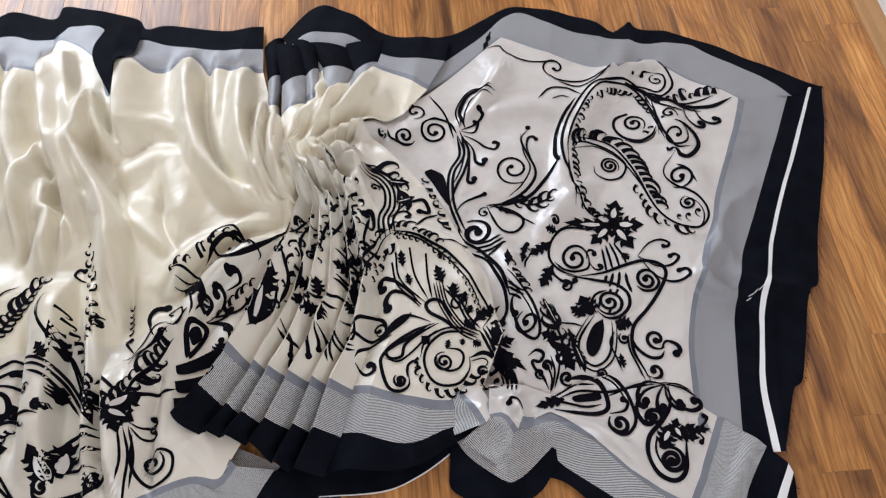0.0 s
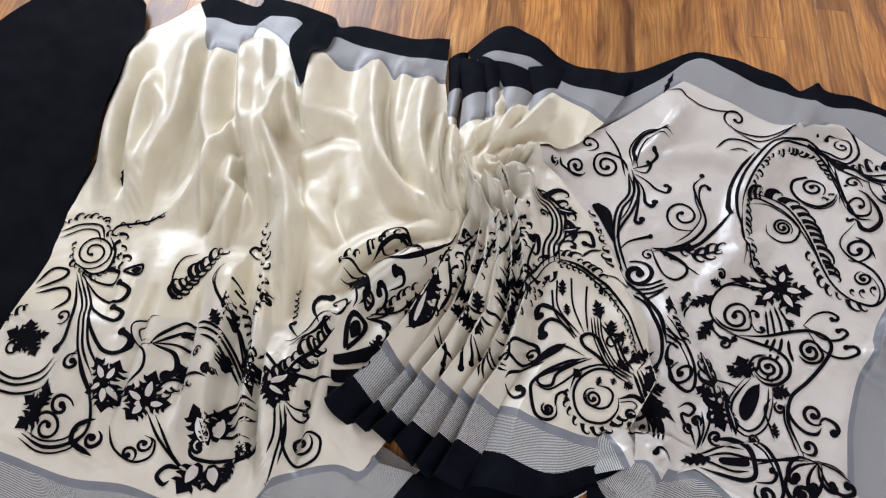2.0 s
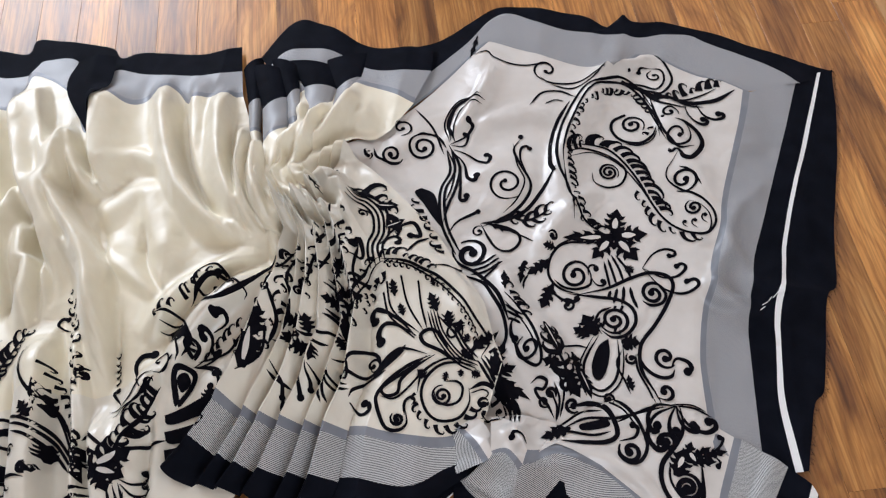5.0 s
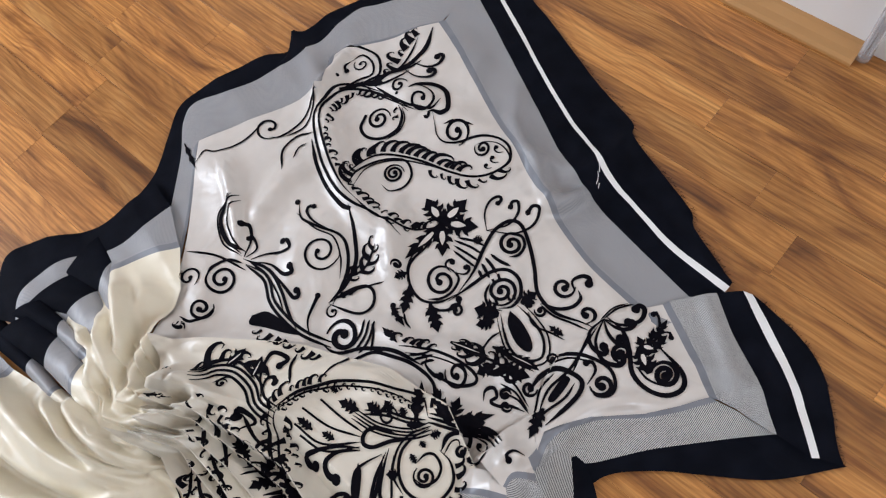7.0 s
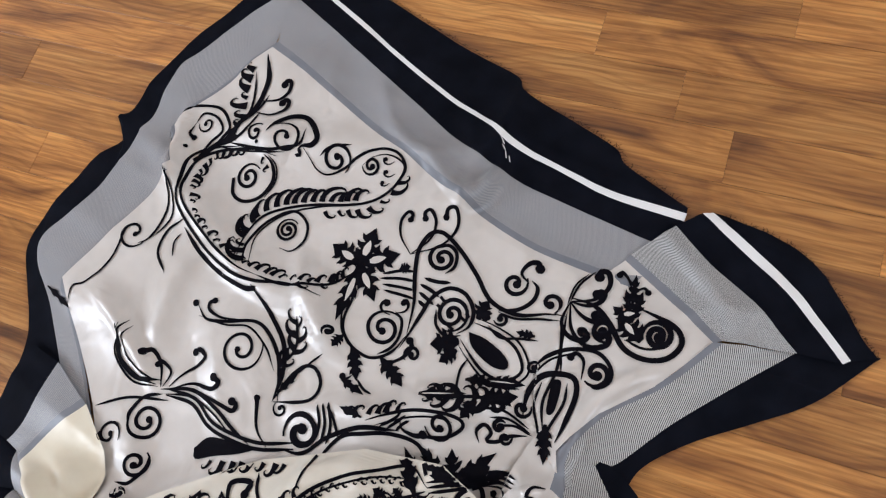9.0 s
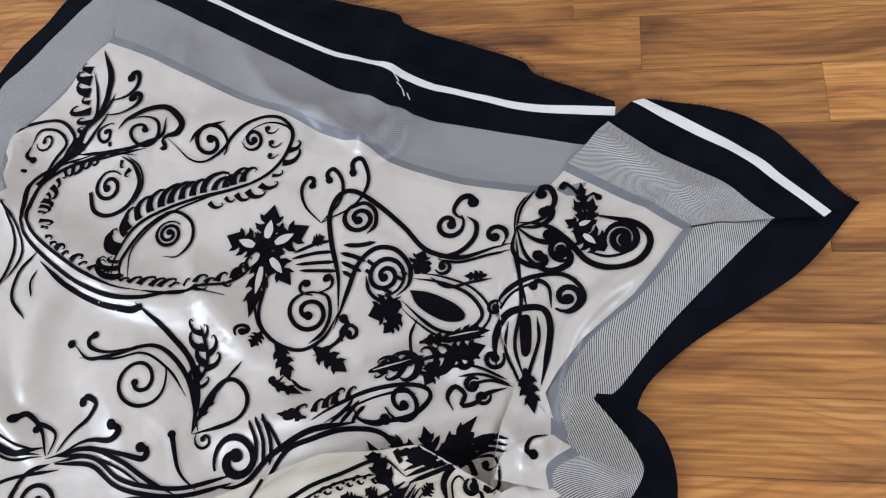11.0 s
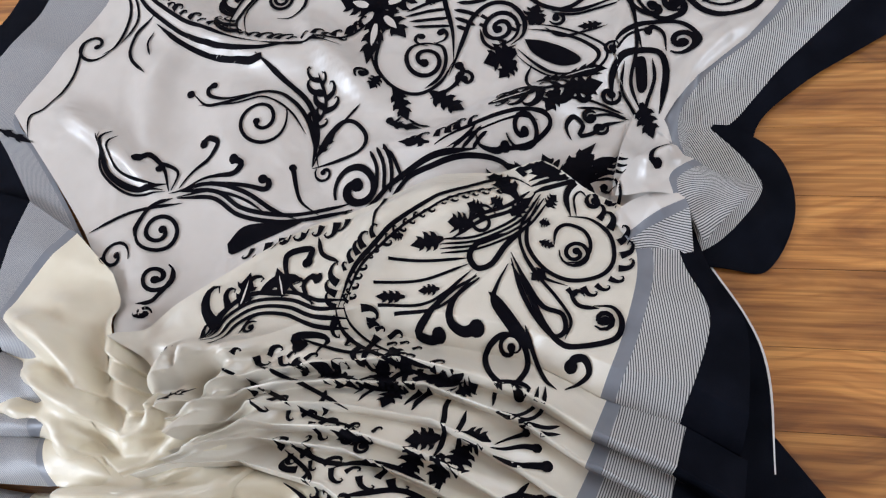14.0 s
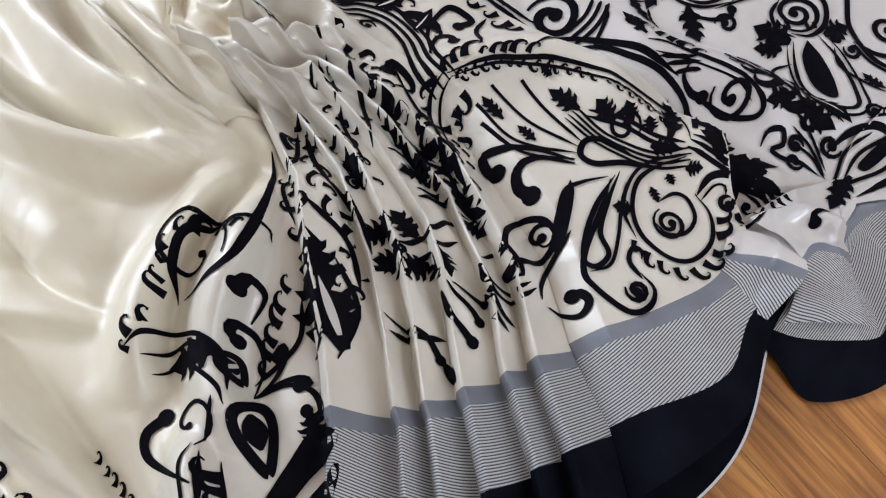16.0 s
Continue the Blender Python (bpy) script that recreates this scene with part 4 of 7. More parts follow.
# ---- floor ----
floor = tagged(box("floor", (5.2, 6.3, 0.1), in_room(-1.65, 0.1, -0.0505), JOINT, bevel=0, turn=TURN), "brown wood-look laminate floor in staggered strips", "floor", kind="structure")


def plank_mesh(length, width):
    bm = bmesh.new()
    bmesh.ops.create_cube(bm, size=1)
    bmesh.ops.scale(bm, vec=(length - 0.0004, width - 0.0004, 0.004), verts=bm.verts)
    bmesh.ops.bevel(bm, geom=[e for e in bm.edges if all(v.co.z > 0 for v in e.verts)], offset=0.0003, segments=1, affect="EDGES")
    me = bpy.data.meshes.new("plank")
    bm.to_mesh(me)
    bm.free()
    me.materials.append(WOOD)
    return me


rng = random.Random(4)
rest_v, rest_f = [], []
STRIP = 0.0775
AX, NX = -QX, PX
plank_sizes = [plank_mesh(q, STRIP) for q in (0.48, 0.60, 0.74, 0.90)]
lengths = (0.48, 0.60, 0.74, 0.90)
for row in range(-52, 11):
    s = -3.3 + rng.uniform(0, 0.4)
    off = -0.110 + row * STRIP
    while s < 3.4:
        k = rng.randrange(4)
        c = AX * (s + lengths[k] / 2) + NX * (off + STRIP / 2)
        if -2.0 < c.x < 1.3 and -1.4 < c.y < 1.6 and off < 0.72:
            ob = new("plank", plank_sizes[k])
            ob.matrix_world = pose(c.x, c.y, -0.002 + rng.uniform(0, 0.0002), 0, 0, TURN - 90)
            ob.parent = floor
            ob.matrix_parent_inverse = floor.matrix_world.inverted()
        elif off < 0.72:
            base = len(rest_v)
            for u, v in ((-1, -1), (1, -1), (1, 1), (-1, 1)):
                w = c + AX * (u * (lengths[k] / 2 - 0.0003)) + NX * (v * (STRIP / 2 - 0.0003))
                rest_v.extend([(w.x, w.y, 0.0), (w.x, w.y, -0.003)])
            rest_f.append(tuple(base + 2 * q for q in range(4)))
            for q in range(4):
                n = (q + 1) % 4
                rest_f.append((base + 2 * q, base + 2 * q + 1, base + 2 * n + 1, base + 2 * n))
        s += lengths[k]
far = mesh_object("outer_planks", rest_v, rest_f, [WOOD], None, None, floor, False, "outer laminate strips")
far.matrix_parent_inverse = floor.matrix_world.inverted()
tagged(far, kind="stuff")

# ---- printed ornament ----
# Ink lies on the cloth: every stroke is a thin strip that follows the surface under it.
from mathutils.bvhtree import BVHTree
from mathutils.geometry import delaunay_2d_cdt

CLOTH = BVHTree.FromPolygons(SURFACE_V, SURFACE_F)
BUCKET = {"v": [], "f": [], "pale": [], "rise": 0.0012}
chance = random.Random(11)


def ground(x, y):
    hit = CLOTH.ray_cast(Vector((x, y, 1.0)), Vector((0, 0, -1)))
    return None if hit[0] is None else hit[0].z


def strip(path, widths):
    """A ribbon of ink along a path with the half widths given."""
    p = np.asarray(path)
    t = np.gradient(p, axis=0)
    t /= np.linalg.norm(t, axis=1)[:, None] + 1e-9
    n = np.column_stack([-t[:, 1], t[:, 0]])
    V, F = BUCKET["v"], BUCKET["f"]
    last = None
    for c, m, w in zip(p, n, widths):
        row = []
        for s in (-1, 0, 1):
            q = c + m * w * s
            z = ground(q[0], q[1])
            row.append(None if z is None else (q[0], q[1], z + BUCKET["rise"]))
        if any(r is None for r in row) or max(r[2] for r in row) - min(r[2] for r in row) > 0.020:
            last = None
            continue
        base = len(V)
        V.extend(row)
        if last is not None and abs(V[last + 1][2] - row[1][2]) < 0.014:
            F.append((last, base, base + 1, last + 1))
            F.append((last + 1, base + 1, base + 2, last + 2))
        last = base


def path_of(points, step=0.003):
    rough = spline(points, 60)
    length = np.linalg.norm(np.diff(rough, axis=0), axis=1).sum()
    return spline(points, max(4, int(length / step)))


def ink(points, w=0.0045, ends="both"):
    """A brush stroke, pointed where it ends."""
    p = path_of(points)
    s = np.linspace(0, 1, len(p))
    k = np.ones(len(p))
    if ends in ("both", "start"):
        k = np.minimum(k, 0.15 + s * 5)
    if ends in ("both", "end"):
        k = np.minimum(k, 0.15 + (1 - s) * 5)
    strip(p, w * 0.40 * k)


def dot(x, y, r):
    strip([(x + r * q, y) for q in np.linspace(-0.98, 0.98, 7)], [r * math.sqrt(1 - q * q) + 1e-5 for q in np.linspace(-0.98, 0.98, 7)])


def scroll(ends, turns=1.6, way=1, w=0.0045, core=0.16):
    """A spiral from its outer end into its middle, with a round bulb. ends: middle, outer end."""
    (cx, cy), (ex, ey) = ends
    R, a0 = math.hypot(ex - cx, ey - cy), math.atan2(ey - cy, ex - cx)
    n = max(14, int(R * turns * 4.2 / 0.004))
    out, ws = [], []
    for i in range(n):
        s = i / (n - 1)
        r = R * (1 - s) ** 0.8 + R * core * s
        a = a0 + way * turns * 2 * math.pi * s
        out.append((cx + r * math.cos(a), cy + r * math.sin(a)))
        ws.append(w * 0.42 * min(1, 0.35 + 3 * s))
    strip(out, ws)
    dot(*out[-1], w * 0.8)


def comma(points, w=0.008):
    """A thick curl: swollen at its head, thin at its tail."""
    p = path_of(points)
    s = np.linspace(0, 1, len(p))
    strip(p, w / 2 * (0.15 + 0.85 * s ** 0.8))
    dot(*p[-1], w * 0.75)


def fill(outline):
    """A printed shape with a sharp outline, laid on the cloth."""
    p = np.asarray(outline, float)
    lo, hi = p.min(0), p.max(0)
    inner = [Vector((x, y)) for x in np.arange(lo[0] + 0.002, hi[0], 0.005) for y in np.arange(lo[1] + 0.002, hi[1], 0.005)]
    rim = []
    for a, b in zip(p, np.roll(p, -1, axis=0)):
        n = max(1, int(np.hypot(*(b - a)) / 0.005))
        rim.extend(Vector(a + (b - a) * k / n) for k in range(n))
    edges = [(i, (i + 1) % len(rim)) for i in range(len(rim))]
    co, _, faces, _, _, _ = delaunay_2d_cdt(rim + inner, edges, [], 1, 1e-5)
    heights = [ground(q.x, q.y) for q in co]
    base = len(BUCKET["v"])
    BUCKET["v"].extend((q.x, q.y, (z or 0.0) + BUCKET["rise"]) for q, z in zip(co, heights))
    for f in faces:
        z = [heights[i] for i in f]
        if None not in z and max(z) - min(z) < 0.030:
            BUCKET["f"].append(tuple(base + i for i in f))


def blot(points):
    """A rounded printed patch inside a closed curve."""
    fill(spline([*points, points[0]], 40)[:-1])


def petal(foot, tip, w=0.02, lobes=3):
    """A jagged leaf: pointed lobes on both sides, a pointed tip."""
    a, b = np.array(foot, float), np.array(tip, float)
    d = b - a
    m = np.array([-d[1], d[0]]) / (np.hypot(*d) + 1e-9)
    sides = []
    for side in (1, -1):
        row = [a + m * side * w * 0.10]
        for k in range(lobes):
            s = 0.16 + 0.62 * k / lobes
            wide = w / 2 * math.sin(math.pi * min(1.0, 0.30 + 0.55 * s + 0.15 * k / lobes)) * chance.uniform(0.88, 1.12)
            row.append(a + d * s + m * side * wide * (0.52 if k else 0.45))
            row.append(a + d * (s + 0.07) + m * side * wide * 0.92)
            row.append(a + d * (s + 0.20) + m * side * wide * 1.12)
            row.append(a + d * (s + 0.17) + m * side * wide * 0.72)
        sides.append(row)
    fill(sides[0] + [b] + sides[1][::-1])


def leaf(points, w=0.018, teeth=3):
    """A jagged leaf from its foot to its tip, with a bare vein."""
    petal(points[0], points[-1], w * 1.05, max(2, min(3, teeth)))
    if w > 0.015:
        a, b = np.array(points[0]), np.array(points[-1])
        bare([tuple(a * 0.92 + b * 0.08), tuple(a * 0.5 + b * 0.5), tuple(a * 0.25 + b * 0.75)], w * 0.11)


def flames(points, size=0.015, gap=0.012, sides=(1,), lean=0.6):
    """A row of flame-shaped lobes with curled tips along a line."""
    p = path_of(points, 0.002)
    t = np.gradient(p, axis=0)
    t /= np.linalg.norm(t, axis=1)[:, None] + 1e-9
    i, k = 2.0, 0
    while i < len(p) - 3:
        c, d = p[int(i)], t[int(i)]
        m = np.array([-d[1], d[0]]) * sides[k % len(sides)]
        z, g = size * chance.uniform(0.55, 1.35), gap * 0.5
        curl = lean * chance.uniform(1.25, 1.9)
        mid = spline([tuple(c - d * g * 0.3), tuple(c + m * z * 0.45), tuple(c + m * z * 0.90 + d * z * 0.35 * curl), tuple(c + m * z * 1.05 + d * z * 0.95 * curl), tuple(c + m * z * 0.78 + d * z * 1.30 * curl), tuple(c + m * z * 0.60 + d * z * 1.05 * curl)], 10)
        way = np.gradient(mid, axis=0)
        way /= np.linalg.norm(way, axis=1)[:, None] + 1e-9
        across = np.column_stack([-way[:, 1], way[:, 0]]) * (min(g * 0.8, z * 0.30) * (1 - np.linspace(0, 1, 10)) ** 1.0 + 0.0005)[:, None]
        fill(np.vstack([mid + across, (mid - across)[::-1]]))
        i += max(2, gap * chance.uniform(0.8, 1.5) / 0.002)
        k += 1 if len(sides) > 1 else 0


def vine(points, w=0.005, size=0.018, gap=0.014, sides=(1, -1), lean=0.9):
    """A stem with small curled leaves along it."""
    ink(points, w)
    for side in sides:
        flames(points, size * 0.78, gap * 1.25, (side,), lean * 0.75)


def spray(foot, tip, bend=0.25, w=0.007):
    """A curling tendril from foot to tip, hooked at its end."""
    a, b = np.array(foot), np.array(tip)
    d = b - a
    m = np.array([-d[1], d[0]]) * bend
    comma([tuple(a), tuple(a + d * 0.45 + m * 0.9), tuple(a + d * 0.85 + m * 0.8), tuple(b + d * 0.05), tuple(b - d * 0.04 - m * 0.45), tuple(b - d * 0.16 - m * 0.2)], w)


def drop(points, w=0.016, line=0.004):
    """A tear drop: an outline round a filled heart. points: tip, round end."""
    (ax, ay), (bx, by) = points
    d = np.array([bx - ax, by - ay])
    L = np.hypot(*d)
    d /= L
    m = np.array([-d[1], d[0]])
    a = np.linspace(0, 2 * math.pi, 40)
    along = (1 - np.cos(a)) / 2
    wide = np.sin(a) * w / 2 * (0.25 + 0.75 * along)
    strip([np.array([ax, ay]) + d * L * u + m * v for u, v in zip(along, wide)], [line / 2] * 40)
    s = np.linspace(0.35, 0.88, 16)
    strip([np.array([ax, ay]) + d * L * u for u in s], [w * 0.22 * math.sin(math.pi * (u - 0.33) / 0.57) + 0.0004 for u in s])


def bundle(points, n=3, gap=0.007, w=0.0035):
    """Strokes that run side by side."""
    p = path_of(points)
    t = np.gradient(p, axis=0)
    t /= np.linalg.norm(t, axis=1)[:, None] + 1e-9
    m = np.column_stack([-t[:, 1], t[:, 0]])
    s = np.linspace(0, 1, len(p))
    for k in range(n):
        strip(p + m * ((k - (n - 1) / 2) * gap), w * 0.42 * np.minimum(1, 0.3 + 6 * np.minimum(s, 1 - s)))


def bare(points, w):
    """Cloth left bare inside a printed shape."""
    first = len(BUCKET["f"])
    BUCKET["rise"] = 0.0018
    p = path_of(points, 0.003)
    s = np.linspace(0, 1, len(p))
    strip(p, w / 2 * np.sin(np.pi * (s * 0.8 + 0.17)))
    BUCKET["rise"] = 0.0012
    BUCKET["pale"].extend(range(first, len(BUCKET["f"])))


def motif(name, parent, label=""):
    """Closes the ornament drawn since the last one and makes it a part."""
    V, F = BUCKET["v"], BUCKET["f"]
    if F:
        pale = set(BUCKET["pale"])
        mesh_object(name, V[:], F[:], [INK, PEARL], [1 if i in pale else 0 for i in range(len(F))], None, parent, True, label)
    BUCKET["pale"].clear()
    V.clear()
    F.clear()


PARTS = {o.name: o for o in saree.children}
END, FAN, LENGTH, CORNER, HEM = (PARTS[k] for k in ("printed_end", "pleat_fan", "plain_length", "corner_fold", "turned_hem"))

# flower and its leafy arc
for tip, w in zip([(-0.0179, 0.2098), (0.0364, 0.1704), (0.0283, 0.1197), (-0.0444, 0.1036), (-0.0967, 0.1266)], (0.034, 0.036, 0.034, 0.030, 0.026)):
    petal([(-0.0166, 0.1575)][0], tip, w)
    pale = (np.array([(-0.0166, 0.1575)][0]) * 0.75 + np.array(tip) * 0.25, np.array([(-0.0166, 0.1575)][0]) * 0.35 + np.array(tip) * 0.65)
    bare([tuple(pale[0]), tuple(pale[1])], w * 0.30)
BUCKET["rise"] = 0.0022
scroll([(-0.0166, 0.1575), (-0.0078, 0.1543)], 1.1, 1, 0.0026)
BUCKET["rise"] = 0.0012
motif("printed_flower", END)
flames([(0.0155, 0.4178), (-0.0064, 0.4497), (-0.0332, 0.4619), (-0.0673, 0.4562), (-0.0963, 0.4226), (-0.1128, 0.3926), (-0.1195, 0.3516), (-0.1196, 0.3055), (-0.1142, 0.273), (-0.0994, 0.2275), (-0.0771, 0.1917), (-0.0521, 0.1672), (-0.0304, 0.1592)], 0.0096, 0.0112, (1,), 0.5)
flames([(-0.09, 0.2042), (-0.0746, 0.1856), (-0.0553, 0.1653)], 0.0118, 0.0129, (-1, 1), 0.6)
ink([(0.031, 0.3673), (0.0155, 0.4134), (-0.013, 0.4553), (-0.0482, 0.4753), (-0.0822, 0.4568), (-0.1043, 0.4335), (-0.1156, 0.3979), (-0.1242, 0.3459), (-0.1258, 0.2917), (-0.1177, 0.2586)], 0.0057)
ink([(0.0163, 0.4226), (-0.015, 0.4672), (-0.0497, 0.4876), (-0.0861, 0.4609), (-0.1118, 0.4428), (-0.1267, 0.4028), (-0.137, 0.3495), (-0.137, 0.2916), (-0.1249, 0.2535), (-0.0982, 0.2119), (-0.0839, 0.1666)], 0.0062)
ink([(-0.1329, 0.4088), (-0.1452, 0.3632), (-0.1492, 0.3138), (-0.1429, 0.2658), (-0.1325, 0.2458)], 0.0079, "start")
ink([(-0.1177, 0.2586), (-0.1059, 0.2216), (-0.0846, 0.1932), (-0.0608, 0.1702), (-0.0335, 0.1576)], 0.0053)
motif("printed_leafy_arc", END)
ink([(-0.0316, 0.1586), (-0.0522, 0.1355), (-0.0857, 0.1208), (-0.1015, 0.1065), (-0.1091, 0.0837), (-0.1039, 0.0581), (-0.0815, 0.0418), (-0.0519, 0.0395)], 0.0053)
ink([(-0.0411, 0.1473), (-0.0747, 0.1336), (-0.0977, 0.114), (-0.11, 0.0933)], 0.0035)
motif("printed_flower_stem", END)

# paisley beside the arc
scroll([(-0.0422, 0.2792), (-0.026, 0.273)], 2.1, 1, 0.0053)
ink([(-0.1163, 0.2876), (-0.092, 0.3114), (-0.0595, 0.3153), (-0.0289, 0.3035), (-0.0135, 0.287), (-0.0184, 0.2609), (-0.0389, 0.2473), (-0.0618, 0.251), (-0.0694, 0.2714)], 0.0053)
ink([(-0.1217, 0.2934), (-0.0913, 0.3207), (-0.0553, 0.3271), (-0.0223, 0.3074), (0.0086, 0.274), (0.0378, 0.2301), (0.064, 0.203), (0.0972, 0.1923), (0.1274, 0.1946), (0.1389, 0.2132), (0.1341, 0.2343), (0.119, 0.2511), (0.0982, 0.2635), (0.079, 0.2703), (0.0556, 0.2849), (0.052, 0.3034), (0.0587, 0.3226), (0.0647, 0.3404)], 0.0053)
ink([(-0.1131, 0.2804), (-0.0818, 0.3088), (-0.0492, 0.3086), (-0.0147, 0.2906), (0.0151, 0.2601), (0.042, 0.2241), (0.0721, 0.1995), (0.1052, 0.1924), (0.1283, 0.1967), (0.1328, 0.2111), (0.127, 0.2299), (0.1112, 0.2446), (0.0941, 0.2507)], 0.0035)
flames([(-0.1126, 0.2892), (-0.0869, 0.3211), (-0.0541, 0.3304), (-0.0234, 0.3154), (0.0081, 0.282), (0.0334, 0.2447), (0.0569, 0.2158)], 0.0155, 0.0112, (1,), 0.7)
flames([(0.0105, 0.254), (0.0311, 0.2266), (0.0532, 0.2011), (0.0857, 0.1906), (0.1249, 0.1923)], 0.0104, 0.0146, (-1,), 0.7)
scroll([(0.1027, 0.2385), (0.0948, 0.2497)], 1.4, 1, 0.0053)
for foot, tip in zip([(0.1272, 0.2132), (0.1133, 0.2024), (0.0984, 0.2011)], [(0.1199, 0.2275), (0.1062, 0.2167), (0.0911, 0.2111)]):
    spray(foot, tip, 0.35, 0.004)
scroll([(0.0806, 0.2885), (0.0732, 0.2664)], 1.35, 1, 0.0062)
ink([(0.0702, 0.3115), (0.0861, 0.3069), (0.0995, 0.2933), (0.1095, 0.2792)], 0.0044)
motif("printed_paisley", END)
scroll([(-0.017, 0.3848), (0.0021, 0.3765)], 1.5, 1, 0.0062)
ink([(0.0225, 0.3849), (0.0189, 0.3665), (0.0003, 0.3501), (-0.0276, 0.3487), (-0.0491, 0.3659), (-0.0508, 0.3885), (-0.0316, 0.4067)], 0.0070, "start")
ink([(0.0257, 0.3781), (0.0197, 0.359), (-0.0004, 0.3455), (-0.0272, 0.3427)], 0.0031)
flames([(0.0195, 0.3856), (0.0131, 0.3693), (0.0013, 0.361)], 0.0074, 0.0112, (-1,), 0.3)
motif("printed_scroll", END)
ink([(0.1504, 0.5022), (0.1217, 0.4703), (0.0921, 0.4596), (0.0597, 0.455), (0.0176, 0.4512), (-0.0129, 0.4685), (-0.0496, 0.4788)], 0.0106, "start")
flames([(0.0152, 0.4409), (0.0484, 0.4539), (0.0787, 0.4825), (0.1048, 0.4944), (0.1388, 0.5079)], 0.0192, 0.0163, (1,), 0.35)
ink([(0.1171, 0.4955), (0.0912, 0.4758), (0.0484, 0.4539), (0.0091, 0.4579), (-0.0258, 0.475)], 0.0053)
spray([(0.086, 0.4554)][0], [(0.1321, 0.4337)][0], -0.30, 0.008)
spray([(0.067, 0.4482)][0], [(0.1053, 0.4149)][0], -0.30, 0.008)
ink([(0.0154, 0.4484), (0.0616, 0.4501), (0.0996, 0.4504)], 0.0053)
ink([(-0.0039, 0.4574), (0.0343, 0.4348), (0.0721, 0.4444)], 0.0053)
ink([(0.005, 0.4519), (0.0286, 0.3882), (0.0502, 0.3617), (0.0685, 0.3474), (0.0908, 0.3576)], 0.0053)
ink([(-0.009, 0.4613), (0.0208, 0.3945), (0.043, 0.3597)], 0.0035)
scroll([(0.0596, 0.3719), (0.0676, 0.396)], 1.3, -1, 0.0053)
ink([(0.0505, 0.4002), (0.0689, 0.3991), (0.0934, 0.3902), (0.1046, 0.3675), (0.0902, 0.3326), (0.0755, 0.3305), (0.0665, 0.3423), (0.0573, 0.3459)], 0.0106)
scroll([(0.0408, 0.4165), (0.0561, 0.4133)], 1.1, 1, 0.0053)
ink([(0.0608, 0.3454), (0.0533, 0.3385), (0.0495, 0.3449)], 0.0070)
ink([(-0.0242, 0.55), (0.0071, 0.5537), (0.0291, 0.5284), (0.0391, 0.4998), (0.0247, 0.4623), (0.0035, 0.4649), (-0.0372, 0.4733)], 0.0062)
ink([(-0.0482, 0.4798), (-0.0112, 0.4773), (0.0143, 0.4709), (0.0247, 0.4954), (0.0172, 0.521), (-0.0052, 0.521)], 0.0053)
scroll([(0.0067, 0.5028), (0.0001, 0.5158)], 1.0, 1, 0.0044)
comma([(-0.0052, 0.521), (-0.0198, 0.5174), (-0.0214, 0.5065)], 0.0062)
dot(*[(-0.039, 0.5064)][0], 0.003)
dot(*[(0.0302, 0.406)][0], 0.003)
motif("printed_corner_spray", END)
ink([(-0.083, 0.498), (-0.103, 0.463), (-0.133, 0.44), (-0.173, 0.442)], 0.0044)
ink([(-0.123, 0.418), (-0.153, 0.43), (-0.185, 0.415), (-0.2, 0.379)], 0.0053)
ink([(-0.143, 0.408), (-0.159, 0.407), (-0.175, 0.391)], 0.0035)
scroll([(-0.187, 0.473), (-0.188, 0.448)], 1.0, -1, 0.0053)
ink([(-0.085, 0.488), (-0.127, 0.456), (-0.175, 0.446), (-0.195, 0.454)], 0.0053)
ink([(-0.183, 0.49), (-0.237, 0.473), (-0.284, 0.476), (-0.303, 0.489), (-0.327, 0.476)], 0.0044)
leaf([(-0.33, 0.531), (-0.329, 0.465)], 0.010, 2)
motif("printed_tendril", END)

# the tall scrolls
ink([(0.0909, -0.112), (0.0801, -0.0893), (0.0565, -0.0584), (0.0508, -0.0211), (0.0668, 0.0154), (0.081, 0.0547), (0.0867, 0.0889), (0.0752, 0.1038), (0.0489, 0.102), (0.0184, 0.085), (-0.0154, 0.0591), (-0.0519, 0.0395)], 0.0075)
ink([(0.0812, -0.1094), (0.0701, -0.0866), (0.0515, -0.0604), (0.0449, -0.0376)], 0.0044)
ink([(-0.0577, 0.0371), (-0.0238, 0.0419), (0.0077, 0.0452), (0.0302, 0.0346), (0.0377, 0.0119), (0.0271, -0.0106), (0.0072, -0.0192), (-0.0113, -0.0123)], 0.0070)
ink([(-0.0713, 0.0365), (-0.0339, 0.0399), (0.0002, 0.0461), (0.0198, 0.0402)], 0.0035)
scroll([(0.0061, 0.0099), (-0.0168, 0.0028)], 1.9, 1, 0.0066, 0.10)
ink([(-0.0015, 0.0308), (-0.0179, 0.0167), (-0.0213, -0.0042), (-0.0089, -0.0181)], 0.0053)
scroll([(0.0579, 0.0679), (0.0783, 0.066)], 1.5, 1, 0.0070)
ink([(0.064, 0.0835), (0.0773, 0.0728), (0.074, 0.0566), (0.0576, 0.0472), (0.043, 0.0511)], 0.0062)
for a in ([(-0.0077, 0.1226), (0.011, 0.1038), (0.0217, 0.0857)], [(-0.0147, 0.1214), (0.0011, 0.0992), (0.0111, 0.0773)], [(-0.0193, 0.1139), (-0.0078, 0.0911), (0.0011, 0.07)], [(-0.0243, 0.1066), (-0.0153, 0.084), (-0.0079, 0.0628)]):
    ink(a, 0.0053)
